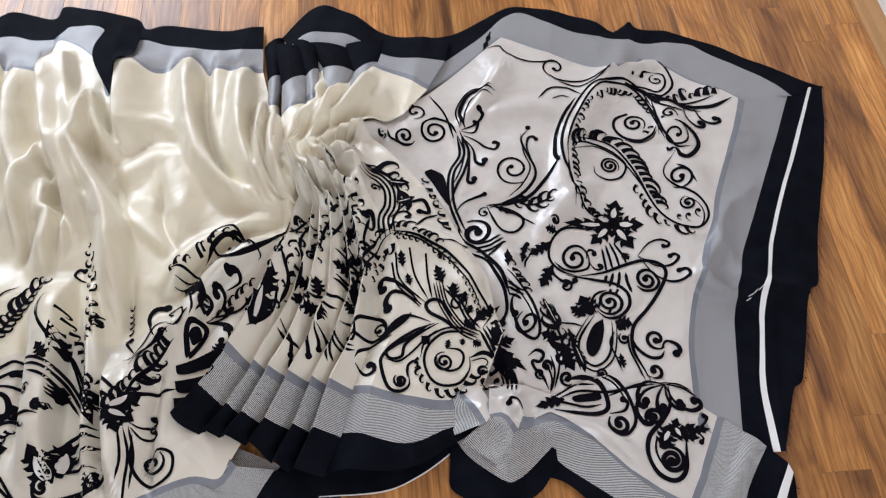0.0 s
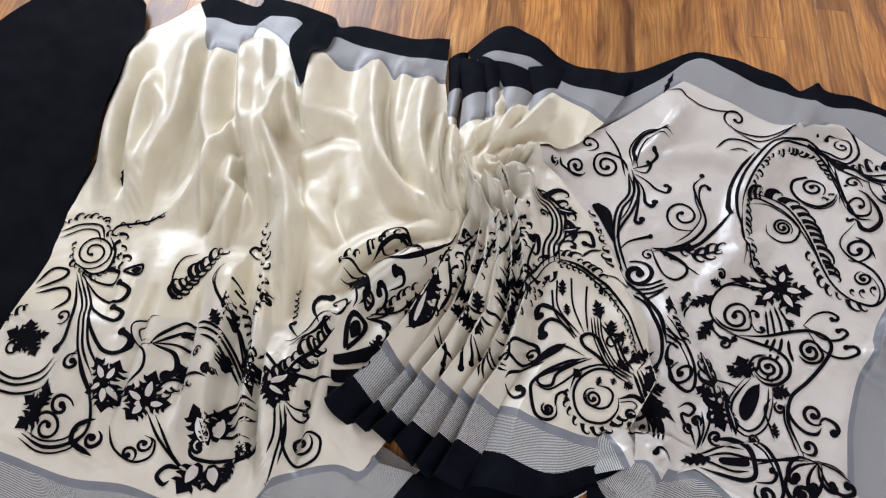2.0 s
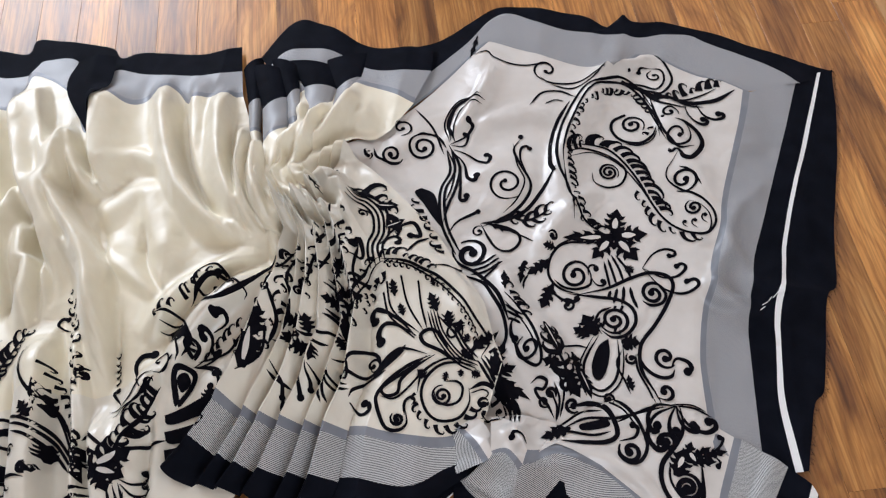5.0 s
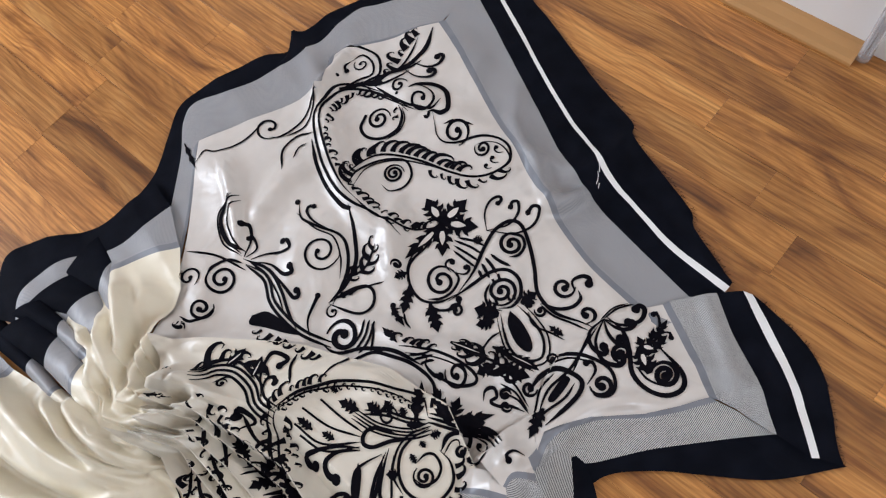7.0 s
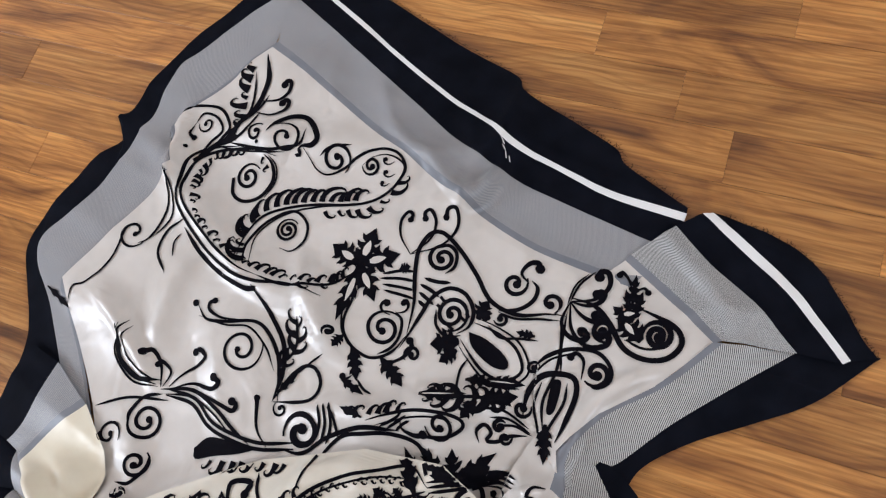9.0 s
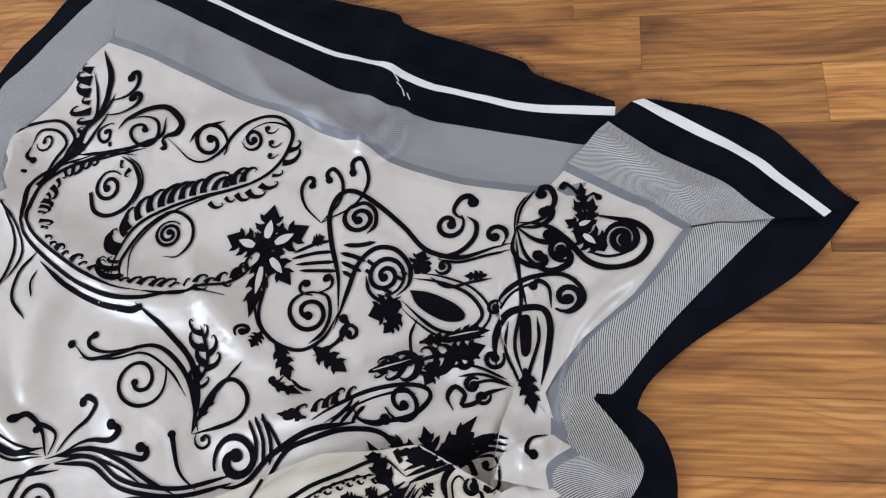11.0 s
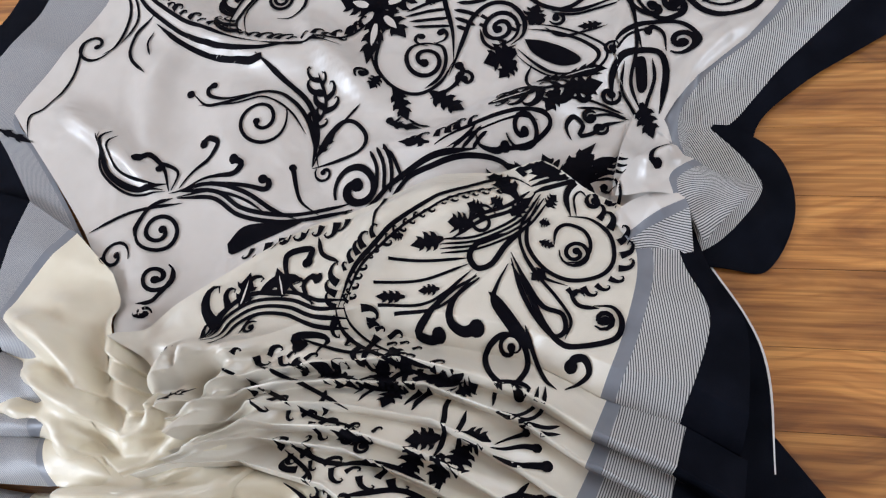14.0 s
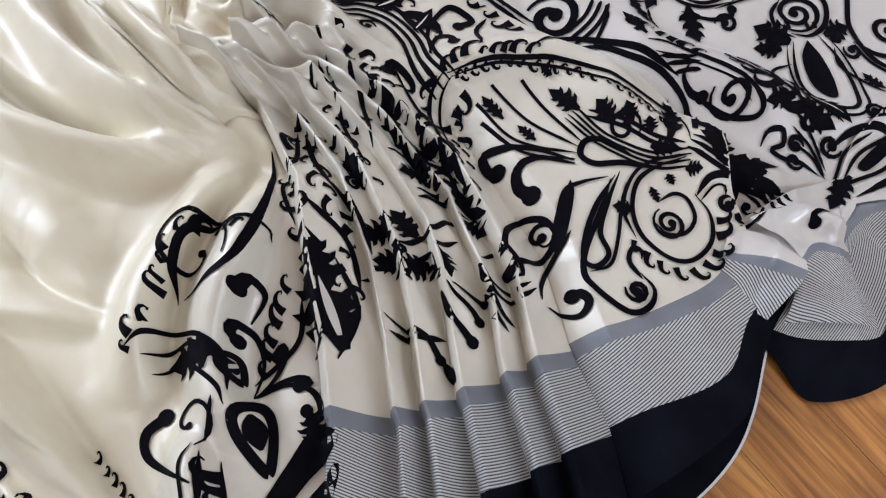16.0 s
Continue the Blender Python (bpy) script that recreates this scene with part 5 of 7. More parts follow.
for a in ([(0.0219, 0.071), (0.0278, 0.0539), (0.0379, 0.0365)], [(0.0121, 0.0703), (0.0141, 0.0531), (0.0136, 0.0382)], [(0.0028, 0.0648), (0.0022, 0.0497), (0.001, 0.0377)], [(-0.0064, 0.0583), (-0.0076, 0.0496), (-0.0078, 0.0423)]):
    ink(a, 0.0066)
for a in ([(0.0154, 0.0369), (0.0134, 0.0288)], [(0.0044, 0.0342), (0.0034, 0.0273)], [(-0.0088, 0.0043), (-0.0093, -0.0057)], [(0.0102, -0.0026), (0.0093, -0.01)], [(0.0179, -0.0049), (0.0161, -0.0125)]):
    ink(a, 0.0053, "")
petal([(0.0111, 0.1076)][0], [(0.0233, 0.0963)][0], 0.014)
for tip, bend in zip([(0.0795, 0.1475), (0.0981, 0.1217), (0.1179, 0.0931)], (0.22, -0.25, -0.25)):
    spray([(0.0359, 0.1071)][0], tip, bend, 0.006)
scroll([(-0.0641, 0.0687), (-0.0396, 0.0636)], 1.55, 1, 0.0062)
ink([(-0.037, 0.0722), (-0.041, 0.0577), (-0.0581, 0.0467), (-0.0784, 0.0461), (-0.0956, 0.0551)], 0.0053)
spray([(-0.045, 0.0745)][0], [(-0.035, 0.0928)][0], 0.4, 0.006)
spray([(-0.039, 0.0711)][0], [(-0.0177, 0.0699)][0], -0.4, 0.006)
comma([(-0.1048, 0.0436), (-0.081, 0.0263), (-0.061, 0.0242), (-0.0553, 0.0312)], 0.0070)
scroll([(-0.0671, 0.0173), (-0.0786, 0.0206)], 1.1, -1, 0.0053)
petal([(-0.1092, 0.087)][0], [(-0.1396, 0.0534)][0], 0.020)
petal([(-0.1044, 0.1052)][0], [(-0.1251, 0.1063)][0], 0.014)
petal([(-0.0961, 0.0478)][0], [(-0.1068, -0.001)][0], 0.022)
scroll([(-0.1121, 0.1212), (-0.1203, 0.1242)], 0.9, -1, 0.0053)
comma([(-0.1368, 0.0638), (-0.1465, 0.067), (-0.1461, 0.0736)], 0.0062)
ink([(-0.1368, 0.0549), (-0.1411, 0.0392), (-0.1393, 0.0252)], 0.0044)
motif("printed_tall_scroll", END)
# the keyhole
blot([(0.0014, -0.0233), (0.0072, -0.0452), (0.0066, -0.0724), (0.0002, -0.0898), (-0.0091, -0.0911), (-0.0154, -0.0747), (-0.015, -0.0544), (-0.0101, -0.0363)])
ink([(0.0151, -0.0213), (0.022, -0.0512), (0.0218, -0.0827), (0.0073, -0.1074), (-0.0074, -0.1097), (-0.023, -0.0956), (-0.0274, -0.0717), (-0.0229, -0.0484), (-0.0132, -0.0213)], 0.0053)
ink([(0.0216, -0.0199), (0.0289, -0.0511), (0.0294, -0.0843), (0.0121, -0.1148), (-0.0064, -0.1183), (-0.0273, -0.1046), (-0.0339, -0.0749), (-0.0274, -0.0435), (-0.0188, -0.0189)], 0.0035)
petal([(-0.016, -0.0211)][0], [(-0.0424, 0.0077)][0], 0.034)
petal([(-0.0264, -0.0254)][0], [(-0.0534, -0.0164)][0], 0.020)
petal([(0.0209, -0.0223)][0], [(0.0499, -0.0187)][0], 0.024)
scroll([(0.0404, -0.0463), (0.0329, -0.0399)], 1.0, 1, 0.0053)
ink([(0.0235, -0.0383), (0.0201, -0.06), (0.036, -0.0836), (0.0453, -0.1035)], 0.0044)
petal([(0.0477, -0.0957)][0], [(0.0387, -0.071)][0], 0.012)
scroll([(0.0306, -0.03), (0.0385, -0.0321)], 0.8, 1, 0.0053)
ink([(-0.0247, -0.0437), (-0.0458, -0.0462), (-0.0694, -0.066), (-0.0766, -0.0809)], 0.0044)
petal([(-0.0489, -0.0599)][0], [(-0.0266, -0.0974)][0], 0.018)
petal([(-0.053, -0.0948)][0], [(-0.0248, -0.1262)][0], 0.024)
petal([(-0.0609, -0.092)][0], [(-0.0907, -0.0891)][0], 0.018)
motif("printed_keyhole", END)
ink([(0.0462, -0.037), (0.0627, -0.0558), (0.0835, -0.0643), (0.1004, -0.0594), (0.1046, -0.0467)], 0.0070)
scroll([(0.0884, -0.0314), (0.1036, -0.0402)], 1.15, -1, 0.0070)
comma([(0.0992, -0.0462), (0.1044, -0.0302), (0.1206, -0.0306), (0.1281, -0.0393), (0.1232, -0.0461)], 0.0088)
motif("printed_s_curl", END)
ink([(-0.201, 0.309), (-0.208, 0.281), (-0.19, 0.249), (-0.166, 0.217), (-0.168, 0.185), (-0.187, 0.153), (-0.228, 0.121)], 0.0062)
ink([(-0.212, 0.295), (-0.196, 0.249), (-0.177, 0.218), (-0.182, 0.18), (-0.199, 0.151)], 0.0035)
ink([(-0.132, 0.255), (-0.146, 0.21), (-0.163, 0.168), (-0.193, 0.141), (-0.23, 0.128)], 0.0079)
scroll([(-0.205, 0.205), (-0.181, 0.185)], 1.5, -1, 0.0053)
dot(*[(-0.202, 0.312)][0], 0.005)
comma([(-0.178, 0.237), (-0.193, 0.263), (-0.196, 0.286), (-0.189, 0.294), (-0.182, 0.29)], 0.0062)
ink([(-0.231, 0.128), (-0.18, 0.128), (-0.162, 0.113), (-0.174, 0.089), (-0.199, 0.087), (-0.231, 0.127)], 0.0062)
leaf([(-0.216, 0.128), (-0.179, 0.125)], 0.010, 2)
vine([(-0.189, 0.149), (-0.156, 0.15), (-0.125, 0.176)], 0.005, 0.016, 0.012)
ink([(-0.187, 0.127), (-0.157, 0.119), (-0.141, 0.114)], 0.0035)
leaf([(-0.15, 0.072), (-0.146, 0.031)], 0.012, 2)
motif("printed_leaf_curl", END)

# sprays towards the gathered waist
ink([(-0.311, 0.276), (-0.332, 0.311), (-0.326, 0.352), (-0.294, 0.379)], 0.008)
ink([(-0.32, 0.273), (-0.339, 0.313), (-0.327, 0.361), (-0.29, 0.377)], 0.004)
scroll([(-0.363, 0.254), (-0.357, 0.28)], 1.7, 1, 0.006)
ink([(-0.323, 0.261), (-0.342, 0.279), (-0.368, 0.282), (-0.38, 0.275)], 0.006)
ink([(-0.324, 0.248), (-0.357, 0.297), (-0.397, 0.33)], 0.005)
scroll([(-0.41, 0.223), (-0.391, 0.222)], 1.4, -1, 0.006)
ink([(-0.444, 0.227), (-0.432, 0.21), (-0.406, 0.208), (-0.392, 0.217)], 0.006)
scroll([(-0.409, 0.283), (-0.405, 0.264)], 1.1, 1, 0.005)
scroll([(-0.45, 0.211), (-0.445, 0.204)], 1.0, 1, 0.005)
bundle([(-0.317, 0.258), (-0.301, 0.217), (-0.307, 0.179), (-0.301, 0.144), (-0.284, 0.102), (-0.254, 0.065)], 2, 0.008, 0.006)
motif("printed_spray", END)
scroll([(-0.234, 0.068), (-0.254, 0.085)], 1.3, -1, 0.009)
scroll([(-0.235, 0.07), (-0.217, 0.055)], 0.8, -1, 0.006)
scroll([(-0.231, 0.112), (-0.229, 0.123)], 1.0, 1, 0.004)
bundle([(-0.227, 0.04), (-0.202, 0.049), (-0.187, 0.065)], 3, 0.008, 0.005)
ink([(-0.209, 0.023), (-0.19, 0.044), (-0.187, 0.057)], 0.005)
comma([(-0.278, 0.092), (-0.269, 0.122), (-0.24, 0.146)], 0.006)
ink([(-0.268, 0.076), (-0.253, 0.05), (-0.217, 0.036), (-0.18, 0.007), (-0.15, -0.037)], 0.007)
motif("printed_ring", END)

# the scrolls on the long ridge
ink([(-0.1668, 0.0033), (-0.1255, -0.0298), (-0.1011, -0.0654), (-0.0916, -0.0898), (-0.099, -0.0965), (-0.1206, -0.0852), (-0.1379, -0.0609), (-0.147, -0.0408)], 0.0055)
ink([(-0.1638, -0.0091), (-0.1287, -0.039), (-0.1085, -0.0653), (-0.1002, -0.0846)], 0.003)
scroll([(-0.1137, -0.0739), (-0.1246, -0.0596)], 1.3, 1, 0.0055)
for a in ([(-0.1616, -0.0146), (-0.1427, -0.0248), (-0.129, -0.0275)], [(-0.1582, -0.0231), (-0.1413, -0.0302), (-0.1293, -0.0341)], [(-0.1527, -0.0333), (-0.1398, -0.0369), (-0.1318, -0.0414)]):
    ink(a, 0.0045)
comma([(-0.1385, -0.0316), (-0.1459, -0.0391), (-0.1424, -0.055), (-0.1352, -0.0623)], 0.007)
ink([(-0.0991, -0.1217), (-0.0898, -0.1115), (-0.0771, -0.115), (-0.0799, -0.1263), (-0.0908, -0.127), (-0.0839, -0.1381), (-0.0692, -0.146), (-0.0555, -0.1621)], 0.006)
scroll([(-0.0744, -0.143), (-0.0668, -0.1475)], 1.0, -1, 0.005)
petal([(-0.1665, 0.0086)][0], [(-0.1755, 0.0436)][0], 0.010)
flames([(-0.1786, 0.0307), (-0.1513, -0.0042), (-0.1185, -0.0344)], 0.012, 0.013, (1,), 0.5)
for a in ([(-0.1584, -0.1152), (-0.1468, -0.1192), (-0.1277, -0.1199)], [(-0.1496, -0.1293), (-0.1303, -0.1309), (-0.1212, -0.1357)], [(-0.1315, -0.1425), (-0.1203, -0.1476), (-0.1125, -0.1517)], [(-0.1219, -0.1606), (-0.1123, -0.1652), (-0.1039, -0.1693)]):
    ink(a, 0.008)
motif("printed_ridge_scroll", END)
# the fountain of curls
comma([(-0.3178, 0.2696), (-0.2972, 0.2894), (-0.2883, 0.3133), (-0.2977, 0.3223)], 0.0075)
comma([(-0.3156, 0.2679), (-0.2936, 0.2723), (-0.2917, 0.2947), (-0.2981, 0.2954)], 0.006)
comma([(-0.3096, 0.2606), (-0.2833, 0.2555), (-0.2586, 0.245), (-0.2455, 0.2425), (-0.2444, 0.2583), (-0.2515, 0.2621)], 0.0075)
comma([(-0.3056, 0.2529), (-0.2841, 0.234), (-0.2726, 0.2059), (-0.2589, 0.2005), (-0.2578, 0.2114)], 0.008)
comma([(-0.2891, 0.2304), (-0.2787, 0.1809), (-0.2744, 0.1618), (-0.2651, 0.1624), (-0.2651, 0.1699)], 0.0075)
ink([(-0.2802, 0.3726), (-0.3074, 0.3676), (-0.3269, 0.3483), (-0.3299, 0.3099), (-0.3192, 0.2767)], 0.006)
ink([(-0.2825, 0.3625), (-0.3051, 0.3574), (-0.319, 0.341), (-0.321, 0.3086), (-0.3157, 0.2816)], 0.004)
ink([(-0.3201, 0.2681), (-0.2915, 0.2288), (-0.2864, 0.1827), (-0.2915, 0.1444), (-0.2913, 0.1124)], 0.0065)
ink([(-0.3205, 0.2585), (-0.2988, 0.2236), (-0.2938, 0.1821), (-0.2981, 0.1489)], 0.004)
blot([(-0.3445, 0.1742), (-0.321, 0.1665), (-0.3041, 0.137), (-0.2879, 0.1023), (-0.3082, 0.1156), (-0.3327, 0.1425), (-0.3536, 0.1629)])
flames([(-0.2724, 0.0506), (-0.2939, 0.0803), (-0.3176, 0.1118), (-0.3459, 0.1507)], 0.013, 0.014, (1,), 0.5)
motif("printed_curl_fountain", END)

# the folded corner
ink([(0.1156, -0.1022), (0.1245, -0.1315), (0.1167, -0.1601), (0.1021, -0.1905), (0.1067, -0.2199), (0.1229, -0.2387), (0.1462, -0.2429), (0.1593, -0.2292), (0.1591, -0.2017), (0.1542, -0.1721)], 0.0088)
scroll([(0.1395, -0.2146), (0.1248, -0.2024)], 1.7, -1, 0.009)
ink([(0.112, -0.1858), (0.1155, -0.2076), (0.1283, -0.2247), (0.1451, -0.2299)], 0.0040)
for tip, w in zip([(0.1376, -0.1493), (0.167, -0.1484), (0.177, -0.1675)], (0.018, 0.014, 0.016)):
    petal([(0.1332, -0.1794)][0], tip, w)
petal([(0.1215, -0.2024)][0], [(0.1289, -0.162)][0], 0.030)
bare([(0.1371, -0.1666), (0.146, -0.1761)], 0.006)
bare([(0.1284, -0.1748), (0.1235, -0.1904)], 0.007)
petal([(0.1546, -0.1668)][0], [(0.1912, -0.1478)][0], 0.014)
comma([(0.1645, -0.1609), (0.1796, -0.144), (0.1834, -0.1308), (0.178, -0.1315)], 0.0056)
comma([(0.1716, -0.1611), (0.1816, -0.166), (0.1791, -0.1733)], 0.0056)
for tip, bend in zip([(0.1685, -0.119), (0.1429, -0.1311), (0.1144, -0.1469), (0.0806, -0.1428), (0.0922, -0.1678)], (-0.3, -0.25, -0.2, -0.4, -0.35)):
    spray([(0.1102, -0.1043)][0], tip, bend, 0.009)
ink([(0.1102, -0.1043), (0.1358, -0.0995), (0.1636, -0.1049)], 0.0040)
ink([(0.1038, -0.1042), (0.1311, -0.0959), (0.1557, -0.0998)], 0.0032)
scroll([(0.1062, -0.1589), (0.0984, -0.1719)], 1.2, -1, 0.008)
scroll([(0.0945, -0.0848), (0.0859, -0.0972)], 0.9, 1, 0.007)
ink([(0.0967, -0.1097), (0.0667, -0.1252), (0.0301, -0.1428), (-0.0116, -0.1525), (-0.0418, -0.1753)], 0.0048)
ink([(0.0884, -0.1078), (0.0561, -0.1305), (0.03, -0.1492)], 0.0040)
motif("printed_corner_leaf", CORNER)
ink([(0.007, -0.1193), (0.0346, -0.1245), (0.0626, -0.1419), (0.0787, -0.1677), (0.0736, -0.1915), (0.0573, -0.2016), (0.0412, -0.1939), (0.041, -0.1765)], 0.0064)
ink([(0.0066, -0.1244), (0.0352, -0.1304), (0.0596, -0.1462)], 0.0032)
scroll([(0.0569, -0.1832), (0.041, -0.1765)], 1.2, 1, 0.008)
comma([(0.0395, -0.1727), (0.0596, -0.1621), (0.0626, -0.1495), (0.0541, -0.1464)], 0.0064)
ink([(-0.041, -0.1437), (-0.0139, -0.132), (0.0113, -0.1332), (0.029, -0.1483), (0.0351, -0.1662), (0.0189, -0.1797), (-0.0169, -0.1893), (-0.0414, -0.1936)], 0.0088)
blot([(0.0181, -0.1449), (0.0218, -0.1561), (-0.0115, -0.17), (-0.0178, -0.1624)])
ink([(0.0257, -0.1622), (0.0032, -0.1731), (-0.0288, -0.1766), (-0.0524, -0.1806)], 0.0048)
ink([(0.0076, -0.1376), (-0.0201, -0.1455), (-0.0388, -0.1641), (-0.0576, -0.1838)], 0.0040)
scroll([(0.0137, -0.1199), (0.0203, -0.1255)], 1.0, 1, 0.005)
scroll([(-0.0335, -0.1376), (-0.0239, -0.1445)], 1.0, -1, 0.006)
for a in ([(-0.0658, -0.0995), (-0.0495, -0.122), (-0.0475, -0.1587)], [(-0.0665, -0.1142), (-0.0537, -0.1331), (-0.0508, -0.1632)], [(-0.0705, -0.1248), (-0.0558, -0.1434), (-0.052, -0.1667)]):
    ink(a, 0.0040)
scroll([(-0.068, -0.1298), (-0.0596, -0.1324)], 0.9, 1, 0.006)
petal([(-0.0308, -0.1711)][0], [(-0.0708, -0.1985)][0], 0.020)
motif("printed_corner_knot", CORNER)
vine([(-0.044, -0.121), (-0.055, -0.093), (-0.077, -0.064), (-0.097, -0.033)], 0.006, 0.018, 0.012)
leaf([(-0.033, -0.083), (-0.009, -0.125)], 0.016, 4)
leaf([(-0.099, -0.027), (-0.062, -0.077)], 0.018, 4)
ink([(-0.017, -0.122), (-0.036, -0.091), (-0.042, -0.061)], 0.005)
motif("printed_valley_leaf", END)
comma([(-0.089, -0.22), (-0.097, -0.207), (-0.109, -0.207), (-0.11, -0.214)], 0.006)
motif("printed_curl", HEM)

# the raised paisley and the fan
ink([(-0.3639, 0.0071), (-0.3247, 0.0108), (-0.2967, 0.0054), (-0.2645, -0.0041), (-0.2296, -0.0246), (-0.2019, -0.0487), (-0.1722, -0.0768), (-0.1768, -0.1111)], 0.0054)
ink([(-0.3611, 0.0035), (-0.3211, 0.0064), (-0.2921, -0.0006), (-0.2603, -0.0136), (-0.2279, -0.0364), (-0.2015, -0.0608), (-0.1823, -0.0887)], 0.0034)
flames([(-0.3589, 0.0004), (-0.3211, 0.0064), (-0.2871, -0.0015), (-0.255, -0.0174), (-0.2252, -0.0416), (-0.2007, -0.0667), (-0.1833, -0.0957)], 0.0041, 0.0047, (1, -1), 0.6)
flames([(-0.3677, 0.0079), (-0.3417, 0.0165), (-0.3072, 0.0117), (-0.2748, 0.0029)], 0.0096, 0.0103, (1,), 0.6)
ink([(-0.2899, 0.0078), (-0.2436, 0.0249), (-0.2058, 0.0219), (-0.1818, -0.002), (-0.1593, -0.0315), (-0.149, -0.065), (-0.1669, -0.1005)], 0.0062, "start")
ink([(-0.3653, 0.009), (-0.3818, -0.0038), (-0.3881, -0.0345), (-0.389, -0.0656), (-0.3861, -0.0991), (-0.3788, -0.1188)], 0.0054)
ink([(-0.3588, 0.0046), (-0.3734, -0.0087), (-0.3794, -0.0356), (-0.3818, -0.0728), (-0.3786, -0.1026)], 0.0034)
flames([(-0.3722, 0.0063), (-0.3834, -0.0119), (-0.3918, -0.0567), (-0.3904, -0.0956)], 0.0126, 0.0129, (-1,), 0.5)
flames([(-0.3531, -0.0087), (-0.3645, -0.0245), (-0.3681, -0.0578), (-0.3688, -0.0904)], 0.0089, 0.0112, (1,), 0.5)
motif("printed_paisley_rim", FAN)
# its heart
for foot, tip, w in zip([(-0.2579, -0.0526), (-0.2331, -0.0719), (-0.218, -0.0791), (-0.2054, -0.0929), (-0.2713, -0.0152), (-0.2083, -0.1027)], [(-0.2777, -0.0249), (-0.2428, -0.0506), (-0.2188, -0.061), (-0.2032, -0.0792), (-0.2795, -0.0063), (-0.1861, -0.1148)], (0.018, 0.016, 0.015, 0.014, 0.009, 0.014)):
    petal(foot, tip, w)
bundle([(-0.2663, -0.0524), (-0.2458, -0.0859), (-0.2122, -0.1135), (-0.1798, -0.1241)], 4, 0.0045, 0.0032)
scroll([(-0.2258, -0.0801), (-0.215, -0.0906)], 1.2, 1, 0.0043)
bundle([(-0.2518, -0.0582), (-0.2248, -0.0768), (-0.2042, -0.0982), (-0.183, -0.1136)], 2, 0.005, 0.004)
petal([(-0.1942, -0.1061)][0], [(-0.1615, -0.051)][0], 0.018)
for a in ([(-0.2985, -0.0116), (-0.284, -0.0479), (-0.2657, -0.083)], [(-0.3265, -0.0098), (-0.3041, -0.0517), (-0.2707, -0.0867)], [(-0.3454, -0.0243), (-0.3232, -0.0679), (-0.2747, -0.0923)], [(-0.3461, -0.0415), (-0.3229, -0.0801), (-0.2775, -0.0979)]):
    ink(a, 0.0041, "end")
petal([(-0.3267, -0.0445)][0], [(-0.3386, -0.018)][0], 0.014)
petal([(-0.3056, -0.0714)][0], [(-0.3164, -0.0529)][0], 0.012)
motif("printed_paisley_heart", FAN)
comma([(-0.2795, -0.0988), (-0.3039, -0.0829), (-0.3333, -0.0729), (-0.3515, -0.0687), (-0.3523, -0.0827), (-0.3456, -0.0882)], 0.0095)
comma([(-0.28, -0.1021), (-0.3073, -0.0894), (-0.3297, -0.0942), (-0.334, -0.1087), (-0.3265, -0.1204)], 0.0102)
ink([(-0.2024, -0.1244), (-0.2351, -0.1117), (-0.2621, -0.1071), (-0.2721, -0.0953), (-0.2626, -0.0828), (-0.2458, -0.0859), (-0.2254, -0.1072)], 0.0075)
ink([(-0.2562, -0.1213), (-0.2812, -0.1207), (-0.2978, -0.1252), (-0.3125, -0.1467), (-0.3246, -0.169), (-0.3458, -0.1789), (-0.366, -0.1742), (-0.3629, -0.1539), (-0.3435, -0.136), (-0.3238, -0.1426), (-0.3184, -0.1577), (-0.3272, -0.1642), (-0.3339, -0.1553)], 0.0068)
scroll([(-0.3291, -0.1545), (-0.3187, -0.1595)], 0.9, 1, 0.0050)
blot([(-0.2896, -0.1155), (-0.2905, -0.1279), (-0.306, -0.1555), (-0.3218, -0.1765), (-0.3224, -0.1681), (-0.3098, -0.1396)])
ink([(-0.2552, -0.124), (-0.2749, -0.1504), (-0.2987, -0.1781), (-0.3087, -0.1965), (-0.3063, -0.2122), (-0.2864, -0.2398), (-0.268, -0.2409), (-0.2576, -0.2285), (-0.2633, -0.2113)], 0.0068)
ink([(-0.244, -0.1187), (-0.2655, -0.1433), (-0.282, -0.168), (-0.282, -0.188), (-0.2964, -0.1969), (-0.3053, -0.1883), (-0.2929, -0.1641), (-0.273, -0.1408), (-0.2497, -0.1214)], 0.0061)
ink([(-0.2426, -0.1302), (-0.2558, -0.1508), (-0.269, -0.1768), (-0.2841, -0.1974), (-0.3041, -0.2001)], 0.0041)
scroll([(-0.272, -0.2249), (-0.2806, -0.2194)], 1.3, 1, 0.0058)
ink([(-0.2636, -0.217), (-0.2682, -0.1993), (-0.2609, -0.1889), (-0.2547, -0.1937), (-0.2577, -0.2006)], 0.0054)
ink([(-0.3064, -0.1614), (-0.3262, -0.1783), (-0.3446, -0.198), (-0.3486, -0.2106)], 0.0054)
comma([(-0.345, -0.2173), (-0.3253, -0.2311), (-0.3138, -0.2235), (-0.3174, -0.214), (-0.3237, -0.2139)], 0.0082)
motif("printed_palm", FAN)
ink([(-0.1831, -0.1224), (-0.2091, -0.1213), (-0.2319, -0.1314), (-0.2474, -0.156), (-0.2482, -0.1825), (-0.2331, -0.2049), (-0.2125, -0.2111), (-0.1881, -0.1987), (-0.1792, -0.1746), (-0.1846, -0.153)], 0.0054)
ink([(-0.1877, -0.1183), (-0.2147, -0.1158), (-0.2369, -0.1276), (-0.2549, -0.1534), (-0.2546, -0.1823)], 0.0041)
